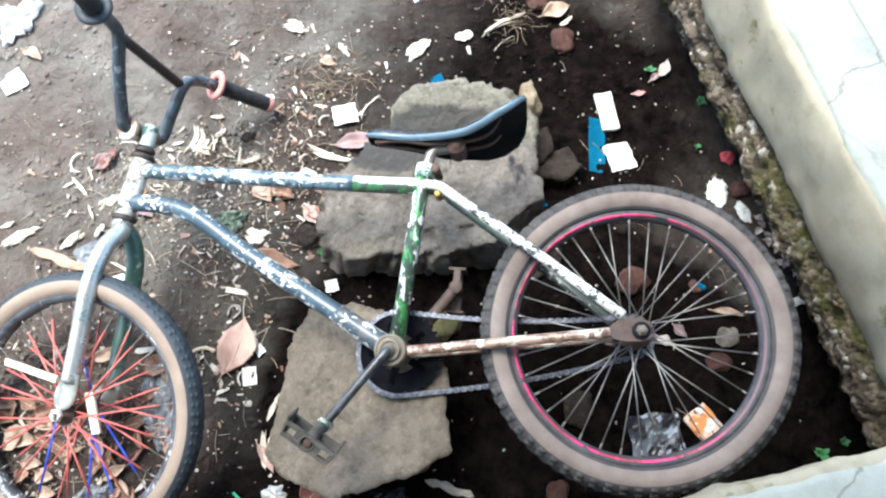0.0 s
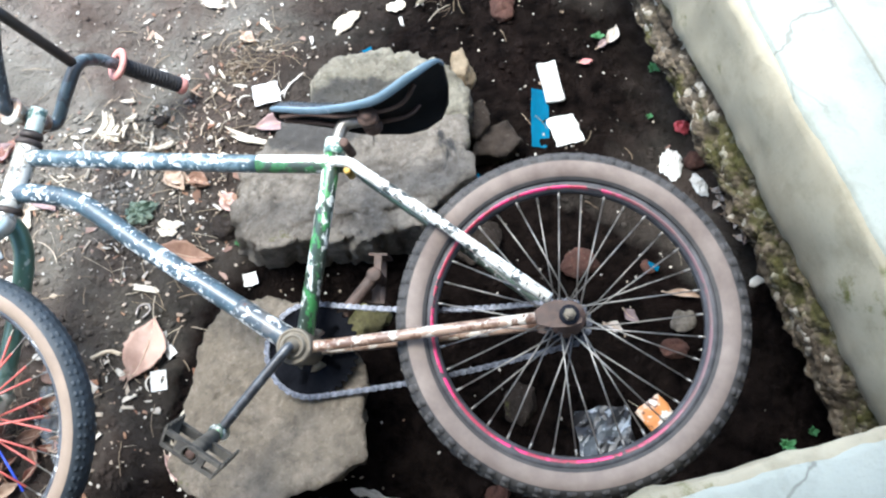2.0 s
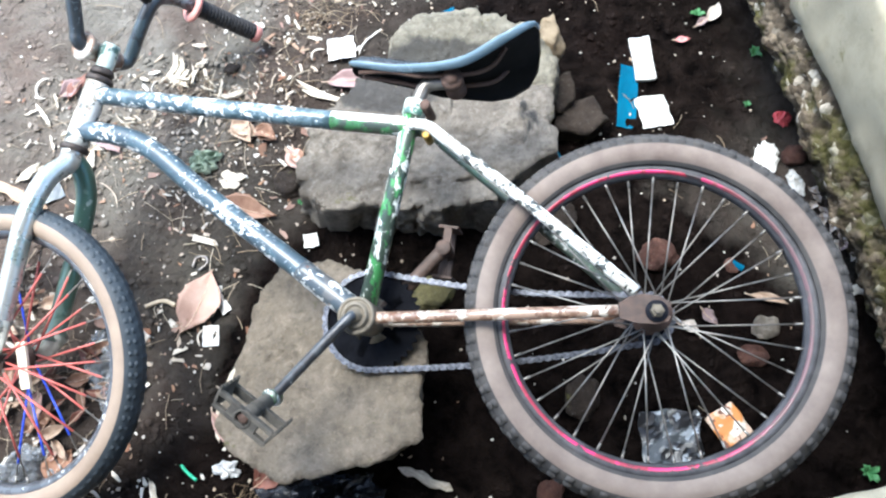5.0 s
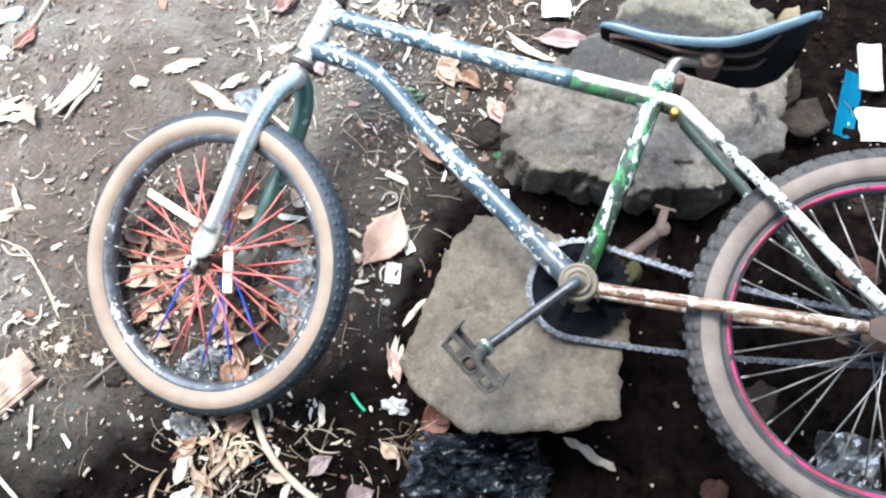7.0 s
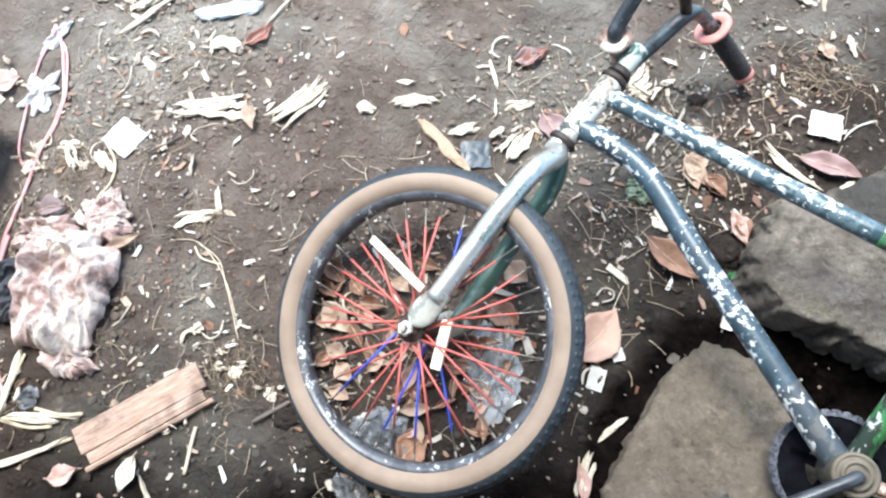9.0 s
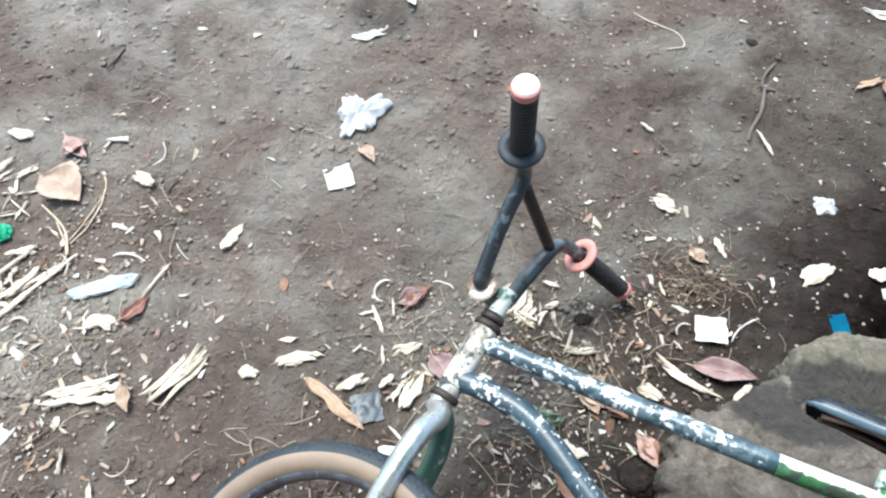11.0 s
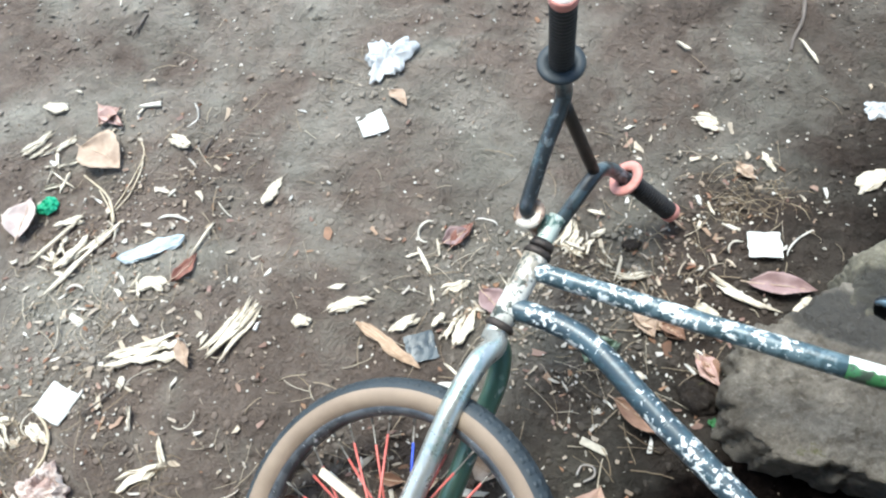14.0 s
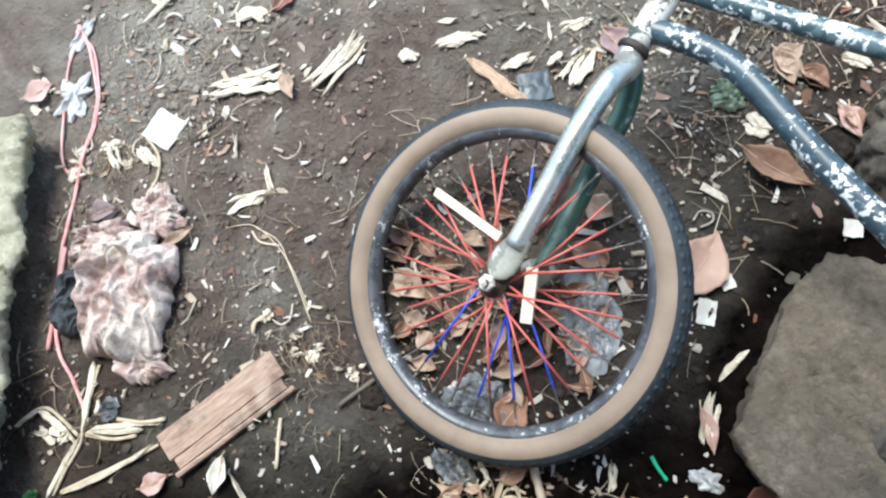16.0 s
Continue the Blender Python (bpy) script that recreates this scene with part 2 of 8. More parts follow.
def rock_material(name, a, b, dark, moss=0.0, damp=0.0, stain=None):
    m, t, s = mat_new(name)
    co = coords(t)
    big, mid, fine = noise_tex(t, co, 7, 5, 0.6, 0.5), noise_tex(t, co, 38, 6, 0.7), noise_tex(t, co, 210, 5, 0.7)
    c = mix(t, ramp(t, big, 0.35, 0.65), a, b)
    c = mix(t, ramp(t, mid, 0.45, 0.7, 0.0, 0.8), c, dark)
    rough = noise_tex(t, co, 85, 6, 0.75, 0.4)
    c = mix(t, ramp(t, rough, 0.5, 0.68, 0.0, 0.35), c, dark)
    c = mix(t, ramp(t, rough, 0.32, 0.46, 0.5, 0.0), c, tuple(1.35 * v for v in b))
    c = mix(t, ramp(t, fine, 0.6, 0.72, 0.0, 0.5), c, (0.36, 0.33, 0.28))
    c = mix(t, ramp(t, fine, 0.3, 0.4, 0.5, 0.0), c, (0.03, 0.026, 0.022))
    if moss:
        g = ramp(t, noise_tex(t, co, 14, 5, 0.7), 0.66 - 0.2 * moss, 0.74 - 0.2 * moss)
        c = mix(t, g, c, mix(t, fine, (0.05, 0.05, 0.015), (0.16, 0.15, 0.05)))
    t.links.new(c, s.inputs["Base Color"])
    if damp:
        w = ramp(t, noise_tex(t, co, 9, 4, 0.6, 0.5), 0.64 - 0.3 * damp, 0.7 - 0.3 * damp)
        if stain:
            sp = t.nodes.new("ShaderNodeSeparateXYZ")
            t.links.new(co, sp.inputs[0])
            dx = math_node(t, "POWER", math_node(t, "DIVIDE", math_node(t, "SUBTRACT", sp.outputs[0], stain[0]), stain[2]), 2.0)
            dy = math_node(t, "POWER", math_node(t, "DIVIDE", math_node(t, "SUBTRACT", sp.outputs[1], stain[1]), stain[3]), 2.0)
            r2 = math_node(t, "ADD", math_node(t, "ADD", dx, dy), math_node(t, "MULTIPLY", noise_tex(t, co, 22, 5, 0.65, 0.5), 1.5))
            w = math_node(t, "MAXIMUM", w, ramp(t, r2, 1.45, 1.85, 0.8, 0.0))
        c = mix(t, w, c, mix(t, mid, (0.02, 0.0195, 0.019), (0.085, 0.08, 0.075)))
        t.links.new(c, s.inputs["Base Color"])
        t.links.new(ramp(t, w, 0.0, 1.0, 0.82, 0.4), s.inputs["Roughness"])
    else:
        s.inputs["Roughness"].default_value = 0.82
    s.inputs["Specular IOR Level"].default_value = 0.2
    bump(t, s, math_node(t, "ADD", math_node(t, "ADD", mid, rough), math_node(t, "MULTIPLY", fine, 0.5)), 1.0, 0.01)
    return m


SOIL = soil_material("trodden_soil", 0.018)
CRUMBS = soil_material("crumbled_soil", 0.002)


def footing_material():
    """Crumbling rubble: small stones of several browns in earth, with moss."""
    m, t, s = mat_new("mossy_rubble_footing")
    co = coords(t)
    v = t.nodes.new("ShaderNodeTexVoronoi")
    v.inputs["Scale"].default_value = 85.0
    t.links.new(co, v.inputs["Vector"])
    sep = t.nodes.new("ShaderNodeSeparateColor")
    t.links.new(v.outputs["Color"], sep.inputs[0])
    mid, fine = noise_tex(t, co, 14, 6, 0.7), noise_tex(t, co, 190, 5, 0.7)
    c = mix(t, sep.outputs[0], (0.06, 0.046, 0.033), (0.21, 0.168, 0.12))
    c = mix(t, ramp(t, sep.outputs[1], 0.9, 0.94), c, (0.52, 0.47, 0.39))
    c = mix(t, ramp(t, mid, 0.45, 0.62, 0.0, 0.75), c, (0.045, 0.034, 0.024))
    g = ramp(t, noise_tex(t, co, 6, 6, 0.7), 0.5, 0.58, 0.0, 0.75)
    c = mix(t, g, c, mix(t, fine, (0.024, 0.026, 0.006), (0.1, 0.096, 0.022)))
    t.links.new(c, s.inputs["Base Color"])
    s.inputs["Roughness"].default_value, s.inputs["Specular IOR Level"].default_value = 0.95, 0.1
    bump(t, s, math_node(t, "SUBTRACT", math_node(t, "ADD", mid, math_node(t, "MULTIPLY", fine, 0.5)), math_node(t, "MULTIPLY", v.outputs["Distance"], 0.9)), 1.0, 0.012)
    return m


SLAB = concrete_material("pale_cement_floor", (0.266, 0.279, 0.236), (0.336, 0.347, 0.3), (0.196, 0.2, 0.16), 0.0, 0.5)
SLAB_OLD = concrete_material("grey_cement_floor", (0.24, 0.245, 0.21), (0.29, 0.295, 0.258), (0.175, 0.175, 0.14), 0.0, 0.3)
PLASTER = concrete_material("bare_cement_edge", (0.25, 0.218, 0.152), (0.36, 0.32, 0.232), (0.19, 0.165, 0.105), 0.06)
FOOTING = footing_material()
WALL = concrete_material("unseen_house_plaster", (0.3, 0.29, 0.26), (0.36, 0.35, 0.31), (0.25, 0.24, 0.2))
ROCK = rock_material("grey_andesite", (0.188, 0.161, 0.13), (0.312, 0.274, 0.227), (0.09, 0.075, 0.059), 0.06, 0.02, (-0.05, 0.09, 0.1, 0.045))
ROCK_DAMP = rock_material("damp_andesite", (0.21, 0.188, 0.14), (0.34, 0.31, 0.24), (0.1, 0.088, 0.066), 0.2, 0.02, (-0.01, 0.0, 0.14, 0.05))
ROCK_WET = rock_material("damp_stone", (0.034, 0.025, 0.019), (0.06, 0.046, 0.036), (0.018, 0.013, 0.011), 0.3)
ROCK_SLAB = rock_material("brown_andesite", (0.166, 0.136, 0.099), (0.258, 0.214, 0.163), (0.105, 0.086, 0.063), 0.05)

# ---- bicycle materials ----
NAVY = paint("navy_paint_flaked", (0.024, 0.047, 0.062), (0.72, 0.74, 0.72), 0.41, (0.038, 0.074, 0.094), 0.5, 0.16, 130, (1, 1, 1), 0.42)
TOPCOAT = paint("teal_paint_flaked", (0.035, 0.068, 0.082), (0.74, 0.76, 0.74), 0.42, (0.1, 0.15, 0.17), 0.5, 0.14, 100, (1, 1, 1), 0.3)
WHITE_STAY = paint("white_paint_scraped", (0.66, 0.65, 0.59), (0.03, 0.035, 0.03), 0.46, (0.48, 0.45, 0.39), 0.4, 0.18, 110)
DARK_STAY = paint("dark_green_stay", (0.035, 0.05, 0.035), (0.5, 0.5, 0.46), 0.3, (0.035, 0.07, 0.04), 0.4, 0.2, 100)
GREEN = paint("green_paint_scraped", (0.045, 0.22, 0.06), (0.62, 0.64, 0.58), 0.5, (0.025, 0.045, 0.03), 0.7, 0.12, 105, (1, 1, 0.45))
RUSTY_WHITE = paint("rusty_white_paint", (0.56, 0.5, 0.42), (0.14, 0.075, 0.045), 0.5, (0.3, 0.2, 0.14), 0.62, 0.4, 80)
BARE_LUG = paint("bare_dirty_lug", (0.085, 0.085, 0.082), (0.62, 0.62, 0.58), 0.58, (0.035, 0.05, 0.06), 0.75, 0.3, 75, (1, 1, 1), 0.5)
HEAD_WHITE = paint("head_tube_paint", (0.62, 0.6, 0.54), (0.05, 0.06, 0.05), 0.36, (0.34, 0.3, 0.24), 0.5, 0.3, 60)
FORK_PAINT = paint("worn_chrome_green", (0.56, 0.57, 0.54), (0.48, 0.5, 0.47), 0.4, (0.36, 0.43, 0.4), 0.34, 0.12, 14, (1, 1, 1), 0.22, 0.7)
FORK_GREEN = paint("green_fork_paint", (0.06, 0.13, 0.095), (0.3, 0.36, 0.32), 0.34, (0.14, 0.22, 0.18), 0.45, 0.14, 30, (1, 1, 1), 0.3, 0.3)
FORK_END = paint("dull_fork_end", (0.33, 0.32, 0.27), (0.5, 0.49, 0.44), 0.3, (0.22, 0.22, 0.18), 0.5, 0.12, 45, (1, 1, 1), 0.45, 0.2)


def two_sided_paint():
    """White scraped paint on the upper half of the top tube's end, dark green beneath, with a ragged line between."""
    m = paint("top_tube_rear_paint", (0.03, 0.045, 0.03), (0.5, 0.5, 0.46), 0.26, (0.03, 0.13, 0.04), 0.45, 0.2, 105)
    t = m.node_tree
    s = t.nodes["Principled BSDF"]
    old = s.inputs["Base Color"].links[0].from_socket
    sep = t.nodes.new("ShaderNodeSeparateXYZ")
    co = coords(t)
    t.links.new(co, sep.inputs[0])
    high = math_node(t, "SUBTRACT", sep.outputs[2], math_node(t, "ADD", math_node(t, "MULTIPLY", sep.outputs[0], 0.131), 0.293))
    high = math_node(t, "ADD", high, math_node(t, "MULTIPLY", noise_tex(t, co, 60, 5, 0.65), 0.02))
    t.links.new(mix(t, ramp(t, high, 0.008, 0.0095), old, (0.68, 0.68, 0.63)), s.inputs["Base Color"])
    return m


TOP_REAR = two_sided_paint()
BAR_PAINT = paint("black_bar_paint", (0.016, 0.022, 0.027), (0.13, 0.15, 0.16), 0.34, (0.045, 0.07, 0.08), 0.45, 0.14, 60)
STEM_PAINT = paint("stem_paint", (0.5, 0.55, 0.48), (0.05, 0.12, 0.1), 0.55, (0.12, 0.3, 0.2), 0.45, 0.2, 70)
CROSSBAR = plain("brown_black_crossbar", (0.022, 0.017, 0.014), (0.055, 0.04, 0.032), 0.45, 0.3, 80)
RUST = plain("rusted_steel", (0.05, 0.029, 0.021), (0.13, 0.078, 0.057), 0.7, 0.4, 120, 0.5)
DARK_RUST = plain("dark_rusted_plate", (0.03, 0.019, 0.014), (0.1, 0.062, 0.046), 0.7, 0.0, 130, 0.5)
RING_STEEL = plain("black_greasy_ring", (0.002, 0.0022, 0.003), (0.009, 0.0095, 0.012), 0.7, 0.0, 140, 0.4, 0.0, 0.02)
DARK_STEEL = plain("greasy_dark_steel", (0.004, 0.0042, 0.006), (0.017, 0.018, 0.024), 0.6, 0.0, 140, 0.4, 0.0, 0.08)
CHAIN_STEEL = plain("greasy_chain", (0.014, 0.016, 0.022), (0.2, 0.21, 0.25), 0.34, 0.45, 210, 0.2)
SPOKE_STEEL = plain("dull_spoke_steel", (0.13, 0.115, 0.1), (0.32, 0.3, 0.27), 0.42, 0.7, 90, 0.1)
CRANK = paint("black_crank", (0.012, 0.014, 0.018), (0.3, 0.32, 0.34), 0.24, (0.03, 0.036, 0.042), 0.5, 0.1, 70, (1, 1, 1), 0.45)
PEDAL = plain("dusty_black_plastic", (0.022, 0.02, 0.017), (0.13, 0.116, 0.095), 0.8, 0, 60, 0.3, 0.0, 0.2)
DUSTY_STEEL = plain("dusty_olive_steel", (0.07, 0.058, 0.042), (0.2, 0.17, 0.125), 0.6, 0.3, 70, 0.4)
RUBBER = plain("black_tyre_rubber", (0.014, 0.02, 0.025), (0.035, 0.045, 0.053), 0.62, 0, 120)
RUBBER_DUSTY = plain("dusty_tyre_tread", (0.02, 0.019, 0.019), (0.075, 0.068, 0.062), 0.85, 0, 60)
TAN_WALL = plain("tan_tyre_wall", (0.2, 0.143, 0.1), (0.31, 0.234, 0.172), 0.7, 0, 30)
DUST_WALL = plain("mud_dusted_tyre_wall", (0.105, 0.076, 0.062), (0.225, 0.182, 0.152), 0.88, 0, 30, 0.5)
RIM_ALLOY = paint("scuffed_rim", (0.075, 0.08, 0.088), (0.5, 0.51, 0.51), 0.27, (0.035, 0.038, 0.044), 0.5, 0.12, 150)
RIM_LIP = paint("bare_rim_lip", (0.62, 0.63, 0.62), (0.14, 0.14, 0.15), 0.36, (0.34, 0.35, 0.35), 0.5, 0.15, 120)
RIM_BLACK = plain("black_rim", (0.022, 0.022, 0.025), (0.1, 0.098, 0.102), 0.55, 0.0, 60, 0.3, 0.0, 0.25)


def pink_stripe():
    m = paint("pink_rim_paint", (0.58, 0.016, 0.13), (0.03, 0.02, 0.022), 0.3, (0.3, 0.012, 0.04), 0.55, 0.0, 70)
    t = m.node_tree
    s = t.nodes["Principled BSDF"]
    old = s.inputs["Base Color"].links[0].from_socket
    sep = t.nodes.new("ShaderNodeSeparateXYZ")
    co = coords(t)
    t.links.new(co, sep.inputs[0])
    mud = math_node(t, "ADD", sep.outputs[0], math_node(t, "MULTIPLY", noise_tex(t, co, 22, 4, 0.6), 0.12))
    t.links.new(mix(t, ramp(t, mud, -0.1, 0.02, 0.9, 0.0), old, (0.09, 0.075, 0.068)), s.inputs["Base Color"])
    return m


RIM_PINK = pink_stripe()
SLEEVE_RED = plain("red_spoke_sleeve", (0.42, 0.075, 0.062), (0.58, 0.16, 0.13), 0.45, 0, 50, 0.1)
SLEEVE_BLUE = plain("blue_spoke_sleeve", (0.02, 0.05, 0.5), (0.04, 0.1, 0.62), 0.45, 0, 50, 0.1)
GRIP = plain("black_grip_rubber", (0.012, 0.011, 0.011), (0.03, 0.026, 0.025), 0.7, 0, 150, 0.4)
GRIP_PINK = plain("faded_pink_rubber", (0.5, 0.17, 0.14), (0.66, 0.33, 0.28), 0.7, 0, 90)
GRIP_CAP = plain("whitish_grip_cap", (0.75, 0.6, 0.55), (0.85, 0.78, 0.75), 0.6, 0, 90)
SADDLE = plain("glossy_black_vinyl", (0.01, 0.012, 0.015), (0.02, 0.025, 0.03), 0.28, 0, 40, 0.1)
SADDLE_UNDER = plain("black_saddle_underside", (0.006, 0.006, 0.006), (0.015, 0.014, 0.013), 0.8, 0, 60, 0.3, 0.0, 0.15)
# pale blue base stands in for the sky's sheen on black vinyl
SADDLE_SHEEN = plain("vinyl_sky_sheen", (0.1, 0.15, 0.185), (0.16, 0.225, 0.27), 0.2, 0, 40, 0.1)
HEADSET = plain("greasy_rusty_headset", (0.012, 0.011, 0.011), (0.085, 0.062, 0.05), 0.6, 0.3, 90, 0.4)
BRASS = plain("brassy_bolt", (0.25, 0.15, 0.03), (0.42, 0.28, 0.07), 0.45, 0.6, 90)


# ---- mesh helpers ----
def part(name, bm, material, parent=None, label="", smooth=True, at=None):
    me = bpy.data.meshes.new(name)
    bm.normal_update()
    bm.to_mesh(me)
    bm.free()
    for mt in material if isinstance(material, (list, tuple)) else (material,):
        me.materials.append(mt)
    if smooth:
        me.shade_smooth()
    ob = new(name, me)
    if parent:
        ob.parent = parent
    if at is not None:
        ob.matrix_local = at
    if label:
        tagged(ob, label)
    return ob


def again(ob, at, parent=None):
    """Another object on the same mesh."""
    o = new(ob.name.split(".")[0], ob.data)
    o.parent = parent or ob.parent
    o.matrix_local = at
    return o


def thing(name, label, category, group="", at=None):
    ob = new(name)
    ob.empty_display_size = 0.05
    if at is not None:
        ob.matrix_world = at
    return tagged(ob, label, category, group)


def smooth_path(pts, n=8):
    """Catmull-Rom through the given points."""
    p = [Vector(q) for q in pts]
    if len(p) < 3:
        return p
    p = [p[0] * 2 - p[1], *p, p[-1] * 2 - p[-2]]
    out = []
    for k in range(1, len(p) - 2):
        a, b, c, d = p[k - 1 : k + 3]
        for i in range(n):
            u = i / n
            out.append(0.5 * (2 * b + (c - a) * u + (2 * a - 5 * b + 4 * c - d) * u * u + (3 * b - a - 3 * c + d) * u ** 3))
    out.append(p[-2].copy())
    return out


def sweep(bm, path, radius, segs=16, flat=1.0, closed=False, mi=0):
    """A round bar along a path; radius may be a number or one for each point; flat squeezes it."""
    p = [Vector(q) for q in path]
    n = len(p)
    radii = [radius] * n if isinstance(radius, (int, float)) else radius
    tangent = lambda k: ((p[(k + 1) % n] - p[k - 1]) if closed else (p[min(k + 1, n - 1)] - p[max(k - 1, 0)])).normalized()
    t0 = tangent(0)
    u = t0.orthogonal().normalized()
    rings = []
    for k in range(n):
        t1 = tangent(k)
        u = (u - t1 * u.dot(t1)).normalized()
        v = t1.cross(u)
        rings.append([bm.verts.new(p[k] + radii[k] * (math.cos(a) * u + flat * math.sin(a) * v)) for a in (2 * math.pi * i / segs for i in range(segs))])
    for k in range(n if closed else n - 1):
        a, b = rings[k], rings[(k + 1) % n]
        for i in range(segs):
            f = bm.faces.new((a[i], a[(i + 1) % segs], b[(i + 1) % segs], b[i]))
            f.material_index = mi
    if not closed:
        bm.faces.new(rings[0][::-1]).material_index = mi
        bm.faces.new(rings[-1]).material_index = mi


def lathe(bm, profile, segs=72, closed=False, mats=None):
    """Turns a profile of (radius, y) about the y axis."""
    rings = []
    for r, y in profile:
        if r < 1e-6:
            rings.append([bm.verts.new((0, y, 0))] * segs)
        else:
            rings.append([bm.verts.new((r * math.cos(a), y, r * math.sin(a))) for a in (2 * math.pi * i / segs for i in range(segs))])
    for k in range(len(rings) if closed else len(rings) - 1):
        a, b = rings[k], rings[(k + 1) % len(rings)]
        for i in range(segs):
            vs = list(dict.fromkeys((a[i], a[(i + 1) % segs], b[(i + 1) % segs], b[i])))
            if len(vs) > 2:
                f = bm.faces.new(vs)
                if mats:
                    f.material_index = mats[k]




def bevel_box(size, bevel=0.002):
    bm = bmesh.new()
    made = bmesh.ops.create_cube(bm, size=1.0)["verts"]
    bmesh.ops.scale(bm, vec=size, verts=made)
    bmesh.ops.bevel(bm, geom=bm.edges[:], offset=bevel, segments=2, affect="EDGES", profile=0.6)
    return bm


def align(origin, x, y):
    """A matrix with its x along x and its y near y."""
    x = Vector(x).normalized()
    z = x.cross(Vector(y)).normalized()
    y = z.cross(x)
    return Matrix.Translation(Vector(origin)) @ Matrix((x, y, z)).transposed().to_4x4()


def fbm(p, octaves=4):
    return noise.fractal(Vector(p), 0.8, 2.1, octaves, noise_basis="PERLIN_ORIGINAL")


# ---- ground ----
def ground_z(x, y):
    """Height of the trodden earth: gentle swells, small lumps, a hollow between the stones and a low rise by the footing."""
    z = 0.014 * fbm((x * 1.7, y * 1.7, 3.1), 3) + 0.005 * fbm((x * 9, y * 9, 7.7), 3)
    z -= 0.03 * math.exp(-(((x - 0.02) / 0.14) ** 2 + ((y - 0.45) / 0.05) ** 2))
    z -= 0.025 * math.exp(-(((x - 0.25) / 0.16) ** 2 + ((y - 0.2) / 0.16) ** 2))
    z -= 0.018 * math.exp(-(((x - -0.968) / 0.07) ** 2 + ((y - 1.441) / 0.045) ** 2))
    return z


def axis_steps(lo, hi, step, far):
    inner = np.arange(lo, hi + step / 2, step)
    out = [step]
    while sum(out) < far:
        out.append(out[-1] * 1.35)
    grow = np.cumsum(out)
    return np.concatenate([lo - grow[::-1], inner, hi + grow])


def build_ground():
    xs, ys = axis_steps(-1.9, 1.1, 0.0085, 400), axis_steps(-0.45, 2.3, 0.0085, 400)
    co = []
    for y in ys:
        for x in xs:
            far = max(abs(x) - 3, abs(y) - 4, 0)
            z = ground_z(x, y) + (0.005 * fbm((x * 30, y * 30, 1.3), 3) + 0.0022 * fbm((x * 80, y * 80, 5.3), 2) if far == 0 else 0)
            co.append((x, y, z))
    w, h = len(xs), len(ys)
    faces = [(j * w + i, j * w + i + 1, (j + 1) * w + i + 1, (j + 1) * w + i) for j in range(h - 1) for i in range(w - 1)]
    me = bpy.data.meshes.new("ground")
    me.from_pydata(co, [], faces)
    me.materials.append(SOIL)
    me.shade_smooth()
    tagged(new("ground", me), "dark trodden earth yard strewn with litter", "ground", kind="structure")


build_ground()

# ---- raised cement porch that runs round two sides of the yard ----
CORNER = Vector((0.876, 0.158))
EDGE_FAR, EDGE_NEAR = Vector((-0.2736, 1.0)).normalized(), Vector((-1.0, -0.24)).normalized()


def porch_edge(step=0.012):
    """Points along the porch's edge with the way out into the yard."""
    out = []
    yard_a, yard_b = Vector((-EDGE_FAR.y, EDGE_FAR.x)), Vector((EDGE_NEAR.y, -EDGE_NEAR.x))
    far, near = 1.9, 2.9
    for k in range(int(far / step), 0, -1):
        out.append((CORNER + EDGE_FAR * step * k, yard_a, 0.0))
    out.append((CORNER, (yard_a + yard_b).normalized() * 1.2, 0.5))
    for k in range(1, int(near / step)):
        out.append((CORNER + EDGE_NEAR * step * k, yard_b, 1.0))
    return out


def porch_strip(name, profile, material, label, rough, category, scale=14, rubble=0.0):
    """A strip of the porch's edge. profile: (way out, height, how uneven, way out on the near side, height there); rubble: how far small stones stand out."""
    bm = bmesh.new()
    rows = []
    for p, out, near_side in porch_edge(0.008 if rubble else 0.012):
        row = []
        for k, (df, zf, u, dn, zn) in enumerate(profile):
            d, z = df + (dn - df) * near_side, zf + (zn - zf) * near_side
            q = p + out * d
            n1, n2 = fbm((q.x * scale, q.y * scale, z * scale), 4), fbm((q.x * 5, q.y * 5, k * 3.7), 3)
            push = n1 * rough * u + n2 * rough * u * 0.8
            if rubble:
                near = noise.voronoi(Vector((q.x * 52, q.y * 52, z * 56)))[0]
                push += rubble * u * (0.6 - 1.3 * near[0] ** 2)
            q = q + out * push
            row.append(bm.verts.new((q.x, q.y, z + n2 * rough * 0.7 * u)))
        rows.append(row)
    for a, b in zip(rows, rows[1:]):
        for k in range(len(profile) - 1):
            bm.faces.new((a[k], b[k], b[k + 1], a[k + 1]))
    bmesh.ops.recalc_face_normals(bm, faces=bm.faces[:])
    return tagged(part(name, bm, material), label, category, kind="structure")


